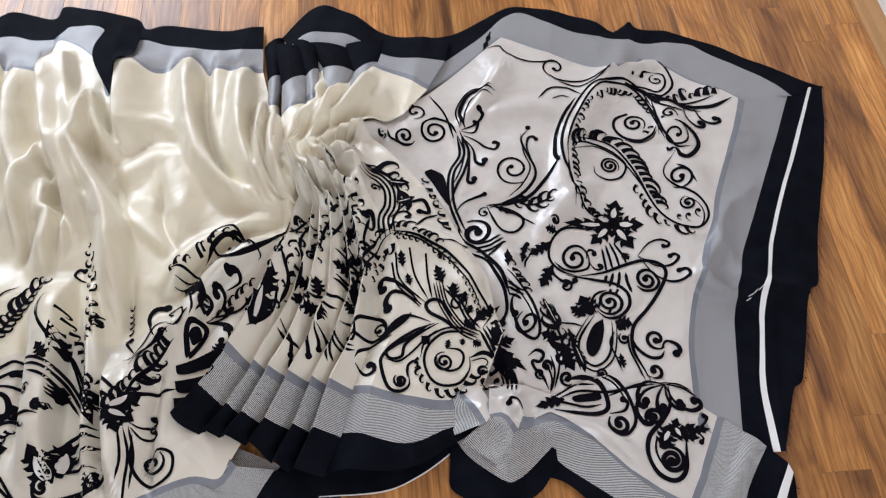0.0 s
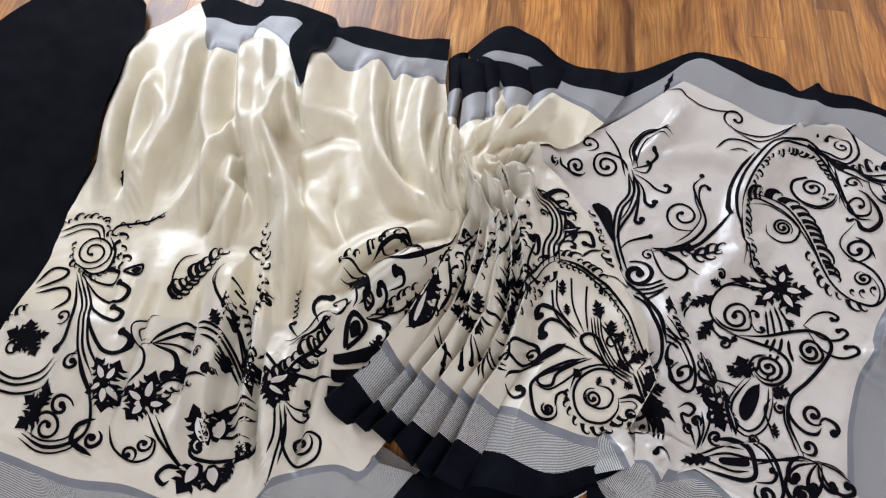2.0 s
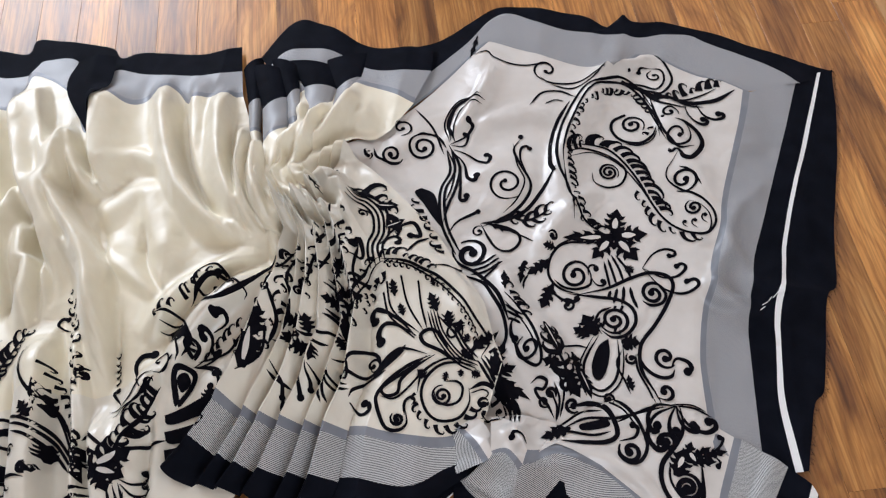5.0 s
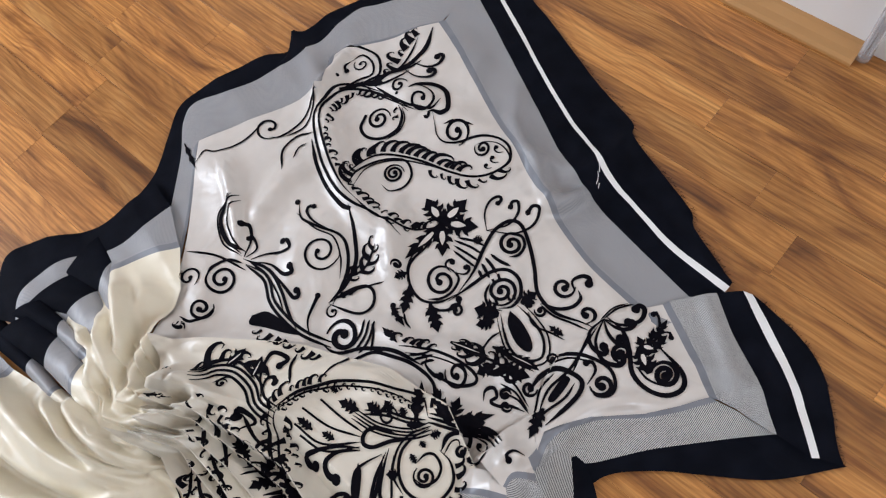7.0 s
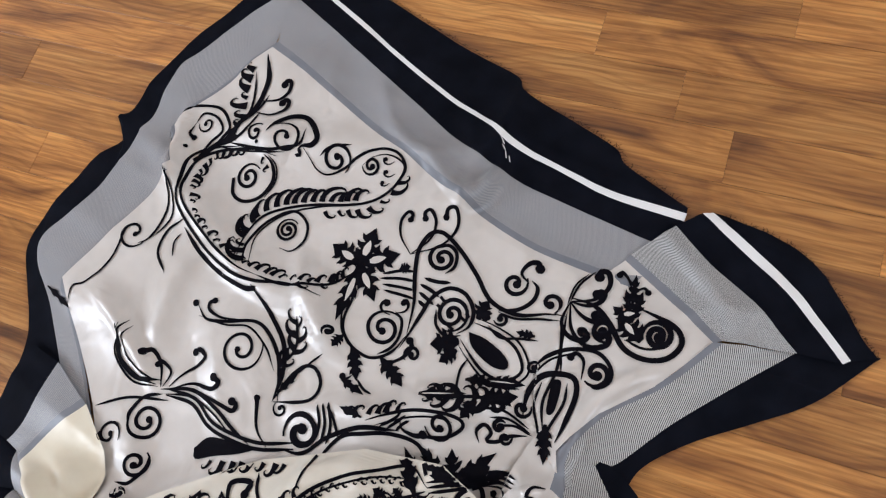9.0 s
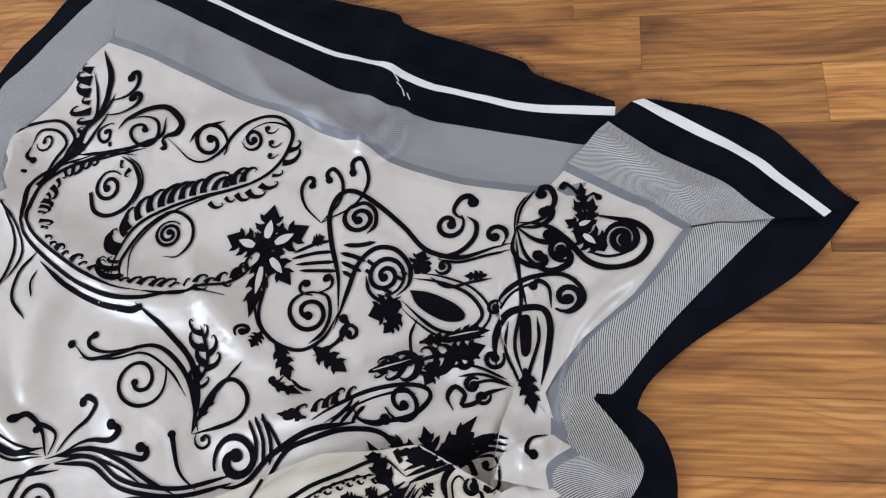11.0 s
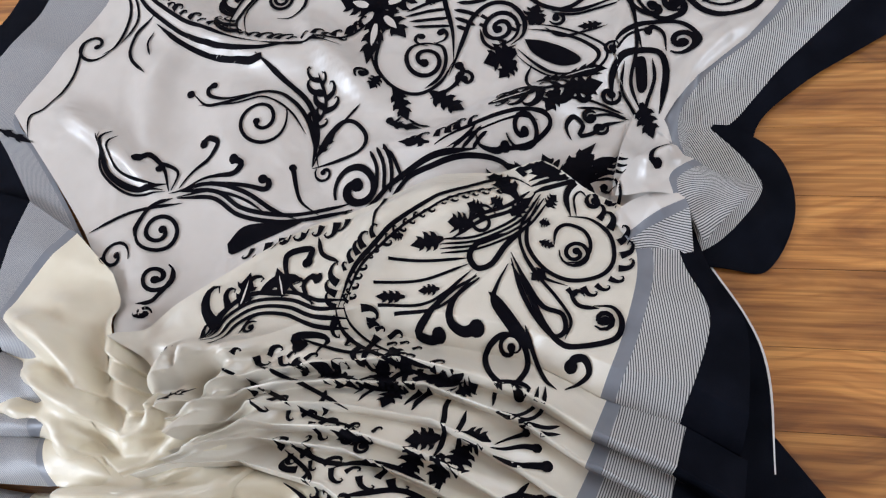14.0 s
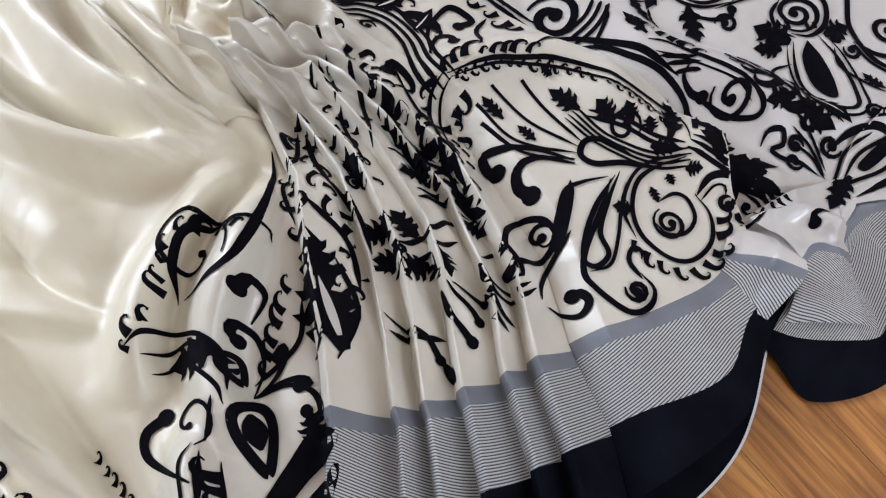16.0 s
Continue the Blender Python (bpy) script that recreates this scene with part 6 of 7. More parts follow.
flames([(-0.2581, -0.1808), (-0.2406, -0.2078), (-0.2161, -0.2181), (-0.188, -0.2056), (-0.1768, -0.1836), (-0.1657, -0.1673)], 0.0096, 0.0112, (-1,), 0.5)
scroll([(-0.2191, -0.175), (-0.2224, -0.16)], 1.7, 1, 0.0050)
ink([(-0.2217, -0.1538), (-0.2034, -0.1489), (-0.193, -0.1565), (-0.1937, -0.1746), (-0.2072, -0.1859), (-0.2247, -0.1843), (-0.2326, -0.1701)], 0.0048)
petal([(-0.186, -0.1314)][0], [(-0.1712, -0.1354)][0], 0.012)
petal([(-0.202, -0.1303)][0], [(-0.1999, -0.1414)][0], 0.010)
petal([(-0.2216, -0.1388)][0], [(-0.2212, -0.1547)][0], 0.010)
petal([(-0.2474, -0.156)][0], [(-0.2634, -0.1483)][0], 0.016)
ink([(-0.1835, -0.1555), (-0.168, -0.1442), (-0.1523, -0.1455), (-0.1391, -0.1557), (-0.1555, -0.1709), (-0.1651, -0.1688)], 0.0075)
ink([(-0.1816, -0.1607), (-0.1651, -0.1515), (-0.1553, -0.1546), (-0.1588, -0.1633)], 0.0027)
scroll([(-0.1596, -0.1708), (-0.1535, -0.1642)], 0.8, 1, 0.0058)
ink([(-0.133, -0.1593), (-0.1241, -0.1773), (-0.1427, -0.1913), (-0.1585, -0.1917)], 0.0034)
spray([(-0.1311, -0.1826)][0], [(-0.1355, -0.1697)][0], 0.3, 0.005)
spray([(-0.1412, -0.1897)][0], [(-0.1568, -0.1833)][0], 0.3, 0.005)
motif("printed_crest", FAN)
for tip, w in zip([(-0.0943, -0.1465), (-0.0996, -0.1755), (-0.1248, -0.0995), (-0.1488, -0.0585), (-0.1298, -0.1332)], (0.022, 0.016, 0.018, 0.018, 0.016)):
    petal([(-0.1585, -0.1302)][0], tip, w)
bundle([(-0.1768, -0.1111), (-0.1504, -0.1357), (-0.1163, -0.1645), (-0.1099, -0.1854)], 3, 0.006, 0.005)
motif("printed_ridge_leaf", FAN)
# leaf spray beside the waist
bundle([(-0.449, 0.111), (-0.418, 0.111), (-0.393, 0.094), (-0.379, 0.06), (-0.378, 0.025), (-0.366, -0.001)], 4, 0.008, 0.005)
vine([(-0.448, 0.12), (-0.408, 0.119), (-0.383, 0.102), (-0.372, 0.066)], 0.006, 0.024, 0.014, (1,))
leaf([(-0.402, 0.109), (-0.366, 0.116)], 0.018, 2)
leaf([(-0.375, 0.071), (-0.35, 0.095)], 0.017, 3)
comma([(-0.371, 0.031), (-0.361, 0.071), (-0.336, 0.091), (-0.318, 0.072), (-0.333, 0.067)], 0.008)
comma([(-0.372, 0.033), (-0.358, 0.055), (-0.346, 0.053), (-0.346, 0.042)], 0.008)
ink([(-0.303, 0.072), (-0.319, 0.056), (-0.325, 0.026)], 0.006)
ink([(-0.427, 0.088), (-0.407, 0.089), (-0.396, 0.076)], 0.004)
scroll([(-0.417, 0.082), (-0.409, 0.08)], 1.0, 1, 0.004)
leaf([(-0.501, 0.154), (-0.464, 0.124)], 0.014, 3)
leaf([(-0.513, 0.111), (-0.49, 0.101)], 0.010, 1)
comma([(-0.413, 0.001), (-0.394, 0.008), (-0.406, 0.032), (-0.413, 0.022)], 0.010)
motif("printed_leaf_spray", FAN)
# close print across the pleats
for a in ([(-0.4138, -0.0795), (-0.3933, -0.0917), (-0.3736, -0.1214)], [(-0.42, -0.0936), (-0.3952, -0.0986), (-0.3725, -0.131)], [(-0.4216, -0.1024), (-0.3983, -0.1036), (-0.3766, -0.1302)], [(-0.4227, -0.0721), (-0.3973, -0.0719), (-0.3871, -0.0878)]):
    ink(a, 0.008)
petal([(-0.4026, -0.0721)][0], [(-0.4315, -0.0789)][0], 0.022)
petal([(-0.3761, -0.0532)][0], [(-0.3911, -0.0848)][0], 0.018)
flames([(-0.3653, -0.0187), (-0.3761, -0.0532), (-0.3827, -0.0897), (-0.3741, -0.1238)], 0.0118, 0.0112, (1, -1), 0.5)
petal([(-0.4457, -0.1194)][0], [(-0.4757, -0.1228)][0], 0.022)
petal([(-0.4434, -0.1448)][0], [(-0.472, -0.1451)][0], 0.022)
petal([(-0.428, -0.1579)][0], [(-0.4577, -0.1614)][0], 0.022)
petal([(-0.4226, -0.1534)][0], [(-0.4167, -0.18)][0], 0.024)
petal([(-0.4313, -0.1357)][0], [(-0.4477, -0.1094)][0], 0.020)
petal([(-0.39, -0.13)][0], [(-0.3734, -0.1441)][0], 0.018)
for a in ([(-0.4514, -0.14), (-0.4269, -0.137), (-0.3976, -0.1238), (-0.3838, -0.1271)], [(-0.4513, -0.1565), (-0.4262, -0.1512), (-0.3998, -0.1448)], [(-0.4843, -0.1561), (-0.4596, -0.1513), (-0.4466, -0.1725)]):
    ink(a, 0.006)
motif("printed_pleat_band", FAN)
ink([(-0.3874, -0.1662), (-0.37, -0.1601), (-0.3598, -0.1769), (-0.3599, -0.1896), (-0.3682, -0.1863)], 0.005)
scroll([(-0.3672, -0.1824), (-0.3622, -0.1839)], 1.2, 1, 0.004)
for a in ([(-0.3911, -0.1708), (-0.3866, -0.1897), (-0.3677, -0.1978), (-0.3541, -0.1958)], [(-0.3916, -0.1792), (-0.3853, -0.2), (-0.3663, -0.2054), (-0.3508, -0.2011)], [(-0.3917, -0.1927), (-0.391, -0.216), (-0.3841, -0.2295)], [(-0.3896, -0.1973), (-0.3851, -0.2154), (-0.3767, -0.2258)]):
    ink(a, 0.005)
comma([(-0.4215, -0.181), (-0.4173, -0.1917), (-0.4072, -0.2049), (-0.4034, -0.2154)], 0.006)
comma([(-0.4262, -0.1836), (-0.425, -0.2041), (-0.4184, -0.2194), (-0.4139, -0.2295)], 0.007)
comma([(-0.4177, -0.1833), (-0.4055, -0.1917), (-0.3952, -0.201)], 0.005)
comma([(-0.4745, -0.1892), (-0.46, -0.2032), (-0.447, -0.2158), (-0.4413, -0.2346)], 0.006)
blot([(-0.4413, -0.2346), (-0.4341, -0.2414), (-0.4355, -0.2549), (-0.4406, -0.2481)])
for a in ([(-0.4738, -0.2033), (-0.4539, -0.2141), (-0.4322, -0.2203)], [(-0.4972, -0.0085), (-0.4953, -0.049), (-0.4862, -0.0759)], [(-0.4606, -0.0294), (-0.4498, -0.0291), (-0.4383, -0.0199)], [(-0.496, -0.0631), (-0.4827, -0.078), (-0.4722, -0.1105), (-0.4707, -0.1404)], [(-0.5134, -0.0841), (-0.501, -0.1012), (-0.486, -0.1278), (-0.4869, -0.1668)]):
    ink(a, 0.006)
flames([(-0.5055, 0.0047), (-0.496, -0.0631), (-0.49, -0.0935), (-0.4757, -0.1228)], 0.0081, 0.0120, (1, -1), 0.6)
flames([(-0.4949, -0.1281), (-0.4943, -0.1599), (-0.4938, -0.1922)], 0.0096, 0.0120, (1, -1), 0.6)
petal([(-0.4237, -0.0402)][0], [(-0.4241, 0.0015)][0], 0.018)
petal([(-0.4159, -0.0657)][0], [(-0.3908, -0.0479)][0], 0.020)
petal([(-0.4634, -0.0778)][0], [(-0.4674, -0.0406)][0], 0.016)
for a in ([(-0.4357, 0.0279), (-0.422, -0.0158), (-0.4179, -0.0551), (-0.4046, -0.0795)], [(-0.4305, -0.0472), (-0.411, -0.0486), (-0.3956, -0.0661)], [(-0.4349, -0.0565), (-0.4154, -0.0571), (-0.4035, -0.0784)], [(-0.4462, 0.0452), (-0.4432, -0.0015), (-0.4456, -0.0491)], [(-0.4635, 0.0862), (-0.4627, 0.0202), (-0.464, -0.0239), (-0.4556, -0.0686)], [(-0.4055, 0.0257), (-0.3987, -0.0233), (-0.3802, -0.049)]):
    ink(a, 0.005)
flames([(-0.4483, 0.0735), (-0.4318, 0.0418), (-0.42, -0.0091), (-0.4154, -0.0464)], 0.0081, 0.0112, (1, -1), 0.6)
flames([(-0.4721, 0.0489), (-0.4692, -0.0045), (-0.4661, -0.0519), (-0.4482, -0.0938)], 0.0081, 0.0112, (1, -1), 0.6)
scroll([(-0.4296, 0.0115), (-0.423, 0.0127)], 1.2, 1, 0.004)
scroll([(-0.4688, -0.0766), (-0.462, -0.0735)], 1.1, 1, 0.004)
motif("printed_gather", FAN, "black leaf print on the gathers")

# the printed foot of the ivory length
flames([(-1.129, -0.3172), (-1.1125, -0.2912), (-1.0737, -0.2737), (-1.046, -0.2941)], 0.0081, 0.0095, (1,), 0.6)
ink([(-1.1234, -0.3265), (-1.1024, -0.2984), (-1.0689, -0.2845), (-1.0448, -0.3038)], 0.0047)
ink([(-1.1149, -0.3351), (-1.0923, -0.3049), (-1.0669, -0.2958), (-1.0466, -0.3107)], 0.0039)
scroll([(-1.0459, -0.3303), (-1.0776, -0.3425)], 2.2, 1, 0.0043)
ink([(-1.053, -0.36), (-1.0232, -0.3641), (-1.005, -0.3437), (-1.0164, -0.3118), (-1.0415, -0.2938)], 0.0055)
flames([(-1.0851, -0.3262), (-1.0658, -0.3545), (-1.0271, -0.3664), (-1.006, -0.3459), (-1.0134, -0.3152)], 0.0074, 0.0086, (-1,), 0.5)
flames([(-1.0469, -0.2986), (-1.0343, -0.282), (-1.0031, -0.3104), (-0.9765, -0.3327)], 0.0096, 0.0103, (1, -1), 0.6)
ink([(-1.0429, -0.2921), (-1.0422, -0.2716), (-1.0119, -0.2476), (-0.9867, -0.2096)], 0.0055)
flames([(-1.0416, -0.2724), (-1.0119, -0.2476), (-0.9904, -0.2118)], 0.0081, 0.0095, (1, -1), 0.6)
drop([(-0.9724, -0.337), (-0.9479, -0.3177)], 0.026, 0.005)
motif("printed_rose", LENGTH)
comma([(-1.0413, -0.3678), (-1.0034, -0.371), (-0.9775, -0.3616), (-0.9801, -0.3418), (-0.9981, -0.3412)], 0.0070)
comma([(-1.0291, -0.3742), (-0.9832, -0.3907), (-0.9423, -0.3859), (-0.9426, -0.3603), (-0.9643, -0.3576)], 0.0078)
comma([(-1.0109, -0.3859), (-0.9696, -0.4137), (-0.9262, -0.4167), (-0.9242, -0.3972), (-0.9415, -0.3973)], 0.0078)
comma([(-0.9946, -0.397), (-0.9419, -0.4434), (-0.9053, -0.4618), (-0.8776, -0.4514), (-0.8782, -0.4289), (-0.9012, -0.4235)], 0.0094)
for a in ([(-1.0393, -0.3707), (-0.9757, -0.4223), (-0.9304, -0.4742), (-0.8956, -0.5016)], [(-1.0439, -0.3735), (-0.9824, -0.4257), (-0.9364, -0.4776), (-0.9022, -0.506)], [(-1.0304, -0.3701), (-0.9698, -0.4186), (-0.9275, -0.466), (-0.8861, -0.4923)]):
    ink(a, 0.0047)
comma([(-1.0338, -0.3847), (-1.0014, -0.4254), (-0.974, -0.4711), (-0.9765, -0.4915)], 0.0101)
ink([(-1.0819, -0.4271), (-1.0562, -0.3938), (-1.0574, -0.377), (-1.0809, -0.3859), (-1.0878, -0.4209)], 0.0062)
ink([(-1.0758, -0.4333), (-1.0403, -0.4035), (-1.0224, -0.4173), (-1.0325, -0.4446)], 0.0062)
scroll([(-1.0093, -0.4445), (-1.0079, -0.4587)], 1.0, 1, 0.0047)
motif("printed_fountain", LENGTH)
for tip, w in zip([(-1.071, -0.5044), (-1.051, -0.471), (-1.0403, -0.5258), (-1.0011, -0.5157), (-1.0071, -0.4749)], (0.03, 0.026, 0.026, 0.026, 0.02)):
    petal([(-1.0315, -0.4972)][0], tip, w)
for a in ([(-1.0824, -0.5481), (-1.0473, -0.567), (-1.0001, -0.5656), (-0.9647, -0.5393), (-0.9568, -0.5068)], [(-1.0719, -0.5431), (-1.041, -0.5586), (-1.0022, -0.5563), (-0.9755, -0.5318), (-0.9701, -0.5031)], [(-1.0811, -0.5576), (-1.0439, -0.5814), (-0.989, -0.5762), (-0.9478, -0.5478)]):
    ink(a, 0.0055)
scroll([(-1.0422, -0.5214), (-1.026, -0.5192)], 1.1, 1, 0.0047)
flames([(-1.0915, -0.5337), (-1.0827, -0.4946), (-1.0662, -0.4541)], 0.0104, 0.0120, (1,), 0.6)
for tip, w in zip([(-0.9479, -0.6147), (-0.9705, -0.5705), (-0.9339, -0.5429), (-0.9474, -0.5339)], (0.034, 0.026, 0.026, 0.02)):
    petal([(-0.9297, -0.5752)][0], tip, w)
motif("printed_edge_flower", LENGTH)
ink([(-0.9345, -0.4941), (-0.9327, -0.4818), (-0.9044, -0.5078), (-0.8633, -0.5379), (-0.8488, -0.5686), (-0.8663, -0.5982), (-0.896, -0.6165), (-0.9345, -0.6154)], 0.0078)
ink([(-0.8482, -0.5752), (-0.8604, -0.6044), (-0.893, -0.6243), (-0.9339, -0.6229)], 0.0039)
ink([(-0.8614, -0.5688), (-0.8749, -0.5935), (-0.9004, -0.6094), (-0.9283, -0.6101)], 0.0039)
scroll([(-0.9072, -0.5917), (-0.9166, -0.613)], 1.5, -1, 0.0055)
scroll([(-0.9034, -0.5588), (-0.8891, -0.5497)], 1.1, 1, 0.0062)
scroll([(-0.9296, -0.4996), (-0.9311, -0.4856)], 1.0, 1, 0.0062)
ink([(-0.8441, -0.5501), (-0.8676, -0.5678), (-0.8614, -0.5904), (-0.82, -0.594)], 0.0101)
scroll([(-0.8344, -0.5753), (-0.8321, -0.5608)], 1.0, -1, 0.0070)
motif("printed_double_scroll", LENGTH)
for centre, tips in (([(-0.8651, -0.5021)][0], [(-0.9092, -0.4748), (-0.8695, -0.4625), (-0.8896, -0.5264), (-0.8431, -0.5395), (-0.8281, -0.5171)]), ([(-0.8052, -0.4957)][0], [(-0.8426, -0.4919), (-0.8217, -0.447), (-0.8104, -0.5294), (-0.7715, -0.4775), (-0.8193, -0.5099)])):
    for tip in tips:
        petal(centre, tip, 0.030)
        bare([tuple(np.array(centre) * 0.8 + np.array(tip) * 0.2), tuple(np.array(centre) * 0.35 + np.array(tip) * 0.65)], 0.009)
    BUCKET["rise"] = 0.0022
    scroll([centre, (centre[0] + 0.008, centre[1])], 1.1, 1, 0.003)
    BUCKET["rise"] = 0.0012
motif("printed_flower", LENGTH)
ink([(-0.8271, -0.5468), (-0.8001, -0.5703), (-0.767, -0.5723), (-0.7499, -0.5541), (-0.7587, -0.5339), (-0.7775, -0.5335)], 0.0047)
scroll([(-0.77, -0.5449), (-0.7665, -0.5324)], 1.0, -1, 0.0055)
scroll([(-0.7798, -0.5668), (-0.7681, -0.5711)], 0.9, 1, 0.0055)
ink([(-0.798, -0.5027), (-0.7573, -0.5275), (-0.7034, -0.5458), (-0.7294, -0.5342), (-0.7824, -0.5024)], 0.0055)
ink([(-0.6988, -0.5477), (-0.7186, -0.5547), (-0.724, -0.5718), (-0.7089, -0.5778), (-0.7042, -0.5692)], 0.0086)
ink([(-0.8422, -0.4954), (-0.8365, -0.4586), (-0.8484, -0.4351), (-0.8709, -0.4287)], 0.0047)
motif("printed_hanging_scroll", LENGTH)
petal([(-0.6794, -0.5289)][0], [(-0.6847, -0.5792)][0], 0.044)
petal([(-0.6664, -0.5226)][0], [(-0.6375, -0.5522)][0], 0.046)
petal([(-0.6866, -0.5051)][0], [(-0.7245, -0.4682)][0], 0.040)
petal([(-0.6823, -0.4937)][0], [(-0.6967, -0.4408)][0], 0.034)
for a in ([(-0.6837, -0.5345), (-0.6836, -0.5603)], [(-0.6635, -0.5264), (-0.6455, -0.5442)], [(-0.6905, -0.5012), (-0.7109, -0.48)], [(-0.6836, -0.4867), (-0.6909, -0.4596)]):
    bare(a, 0.016)
ink([(-0.7067, -0.5121), (-0.6963, -0.5268), (-0.6712, -0.5206), (-0.6365, -0.499)], 0.0070)
ink([(-0.7072, -0.5152), (-0.6967, -0.4948), (-0.6722, -0.481), (-0.6356, -0.4672)], 0.0062)
scroll([(-0.694, -0.5124), (-0.6905, -0.5012)], 1.0, 1, 0.0062)
for a in ([(-0.7041, -0.4706), (-0.6928, -0.4404), (-0.661, -0.4181)], [(-0.6981, -0.4768), (-0.6855, -0.4503), (-0.6544, -0.426)], [(-0.6853, -0.4771), (-0.6633, -0.4602), (-0.6458, -0.4384)], [(-0.639, -0.5087), (-0.6253, -0.4898), (-0.6204, -0.4661)]):
    ink(a, 0.0078)
petal([(-0.6442, -0.502)][0], [(-0.6342, -0.5378)][0], 0.020)
petal([(-0.6319, -0.4724)][0], [(-0.6373, -0.5028)][0], 0.024)
motif("printed_lotus", LENGTH)
ink([(-0.8684, -0.3401), (-0.8693, -0.2875), (-0.8541, -0.2272)], 0.0047)
flames([(-0.8684, -0.3401), (-0.8693, -0.2875), (-0.8541, -0.2272)], 0.0133, 0.0112, (1,), 0.6)
flames([(-0.8684, -0.3401), (-0.8693, -0.2875), (-0.8541, -0.2272)], 0.0104, 0.0112, (-1,), 0.6)
ink([(-0.8684, -0.3374), (-0.891, -0.3114), (-0.9018, -0.2726), (-0.8898, -0.2504)], 0.0031)
ink([(-0.8502, -0.4227), (-0.8467, -0.3966), (-0.8325, -0.3628), (-0.8089, -0.3626), (-0.8292, -0.3837), (-0.8485, -0.4195)], 0.0062)
comma([(-0.8495, -0.4181), (-0.8251, -0.4005), (-0.7956, -0.3939), (-0.8054, -0.3766), (-0.8215, -0.3793)], 0.0078)
comma([(-0.8463, -0.4175), (-0.8164, -0.412), (-0.7978, -0.4319), (-0.8061, -0.4466)], 0.0125)
ink([(-0.8496, -0.4205), (-0.8702, -0.4283), (-0.8901, -0.4096), (-0.8809, -0.3885), (-0.8648, -0.3756)], 0.0031)
ink([(-0.8549, -0.4159), (-0.8679, -0.4204), (-0.88, -0.4082), (-0.8732, -0.3927)], 0.0023)
for a in ([(-0.8131, -0.3586), (-0.7634, -0.3579), (-0.742, -0.3642), (-0.6907, -0.3978)], [(-0.7957, -0.3671), (-0.7575, -0.3663), (-0.7372, -0.3739), (-0.694, -0.4035)], [(-0.7811, -0.3767), (-0.7514, -0.3774), (-0.7335, -0.3863), (-0.7002, -0.4069)]):
    ink(a, 0.0055)
scroll([(-0.7363, -0.4172), (-0.7278, -0.4136)], 2.2, 1, 0.0043)
scroll([(-0.7694, -0.4016), (-0.7618, -0.3965)], 1.1, 1, 0.0039)
petal([(-0.7292, -0.4023)][0], [(-0.7384, -0.3766)][0], 0.018)
petal([(-0.7695, -0.4418)][0], [(-0.8035, -0.4198)][0], 0.024)
ink([(-0.8016, -0.494), (-0.8003, -0.4514), (-0.7503, -0.4315), (-0.7296, -0.4283)], 0.0062)
flames([(-0.7981, -0.4809), (-0.7863, -0.4545), (-0.743, -0.4406)], 0.0089, 0.0103, (-1,), 0.6)
motif("printed_feather", LENGTH)
ink([(-0.8261, -0.2734), (-0.8097, -0.2998), (-0.7711, -0.3241), (-0.7428, -0.3407), (-0.6821, -0.3977)], 0.0062)
ink([(-0.775, -0.3158), (-0.7519, -0.3363), (-0.703, -0.3865)], 0.0047)
flames([(-0.7936, -0.2759), (-0.7634, -0.3089), (-0.718, -0.3536), (-0.6742, -0.4014)], 0.0104, 0.0120, (1,), 0.6)
petal([(-0.7618, -0.3537)][0], [(-0.7873, -0.3357)][0], 0.020)
petal([(-0.7538, -0.3407)][0], [(-0.7856, -0.3007)][0], 0.018)
ink([(-0.8251, -0.2569), (-0.8262, -0.2863), (-0.7934, -0.3108)], 0.0039)
comma([(-0.7916, -0.2139), (-0.8176, -0.2081), (-0.8193, -0.1955), (-0.8089, -0.1941)], 0.0062)
flames([(-0.7377, -0.2896), (-0.7668, -0.2383), (-0.8059, -0.1775), (-0.8335, -0.1444)], 0.0074, 0.0103, (1, -1), 0.6)
scroll([(-0.7361, -0.2735), (-0.732, -0.2633)], 1.0, 1, 0.0055)
flames([(-0.7357, -0.3202), (-0.7361, -0.2888), (-0.7422, -0.2676)], 0.0089, 0.0112, (1,), 0.6)
petal([(-0.7244, -0.3532)][0], [(-0.6661, -0.416)][0], 0.024)
motif("printed_spine", LENGTH)
for tip, w in zip([(-0.6134, -0.3937), (-0.6199, -0.3545), (-0.6201, -0.4185), (-0.6578, -0.4133), (-0.6921, -0.3726)], (0.032, 0.030, 0.024, 0.020, 0.022)):
    petal([(-0.6485, -0.3931)][0], tip, w)
bare([(-0.644, -0.3939), (-0.6259, -0.3916)], 0.008)
bare([(-0.6468, -0.3873), (-0.6353, -0.3644)], 0.008)
ink([(-0.6479, -0.3883), (-0.6332, -0.35), (-0.6231, -0.3093), (-0.6179, -0.2621)], 0.0055)
flames([(-0.6454, -0.3813), (-0.6344, -0.3422), (-0.623, -0.3031), (-0.6179, -0.2621)], 0.0111, 0.0112, (1,), 0.6)
flames([(-0.6423, -0.3727), (-0.6306, -0.3384), (-0.6205, -0.3009)], 0.0104, 0.0112, (-1,), 0.6)
for a in ([(-0.6924, -0.3621), (-0.6867, -0.3516), (-0.6493, -0.3652)], [(-0.6855, -0.3773), (-0.6695, -0.3738), (-0.6482, -0.3771)], [(-0.6375, -0.3667), (-0.6096, -0.3485), (-0.583, -0.3314)]):
    ink(a, 0.0062)
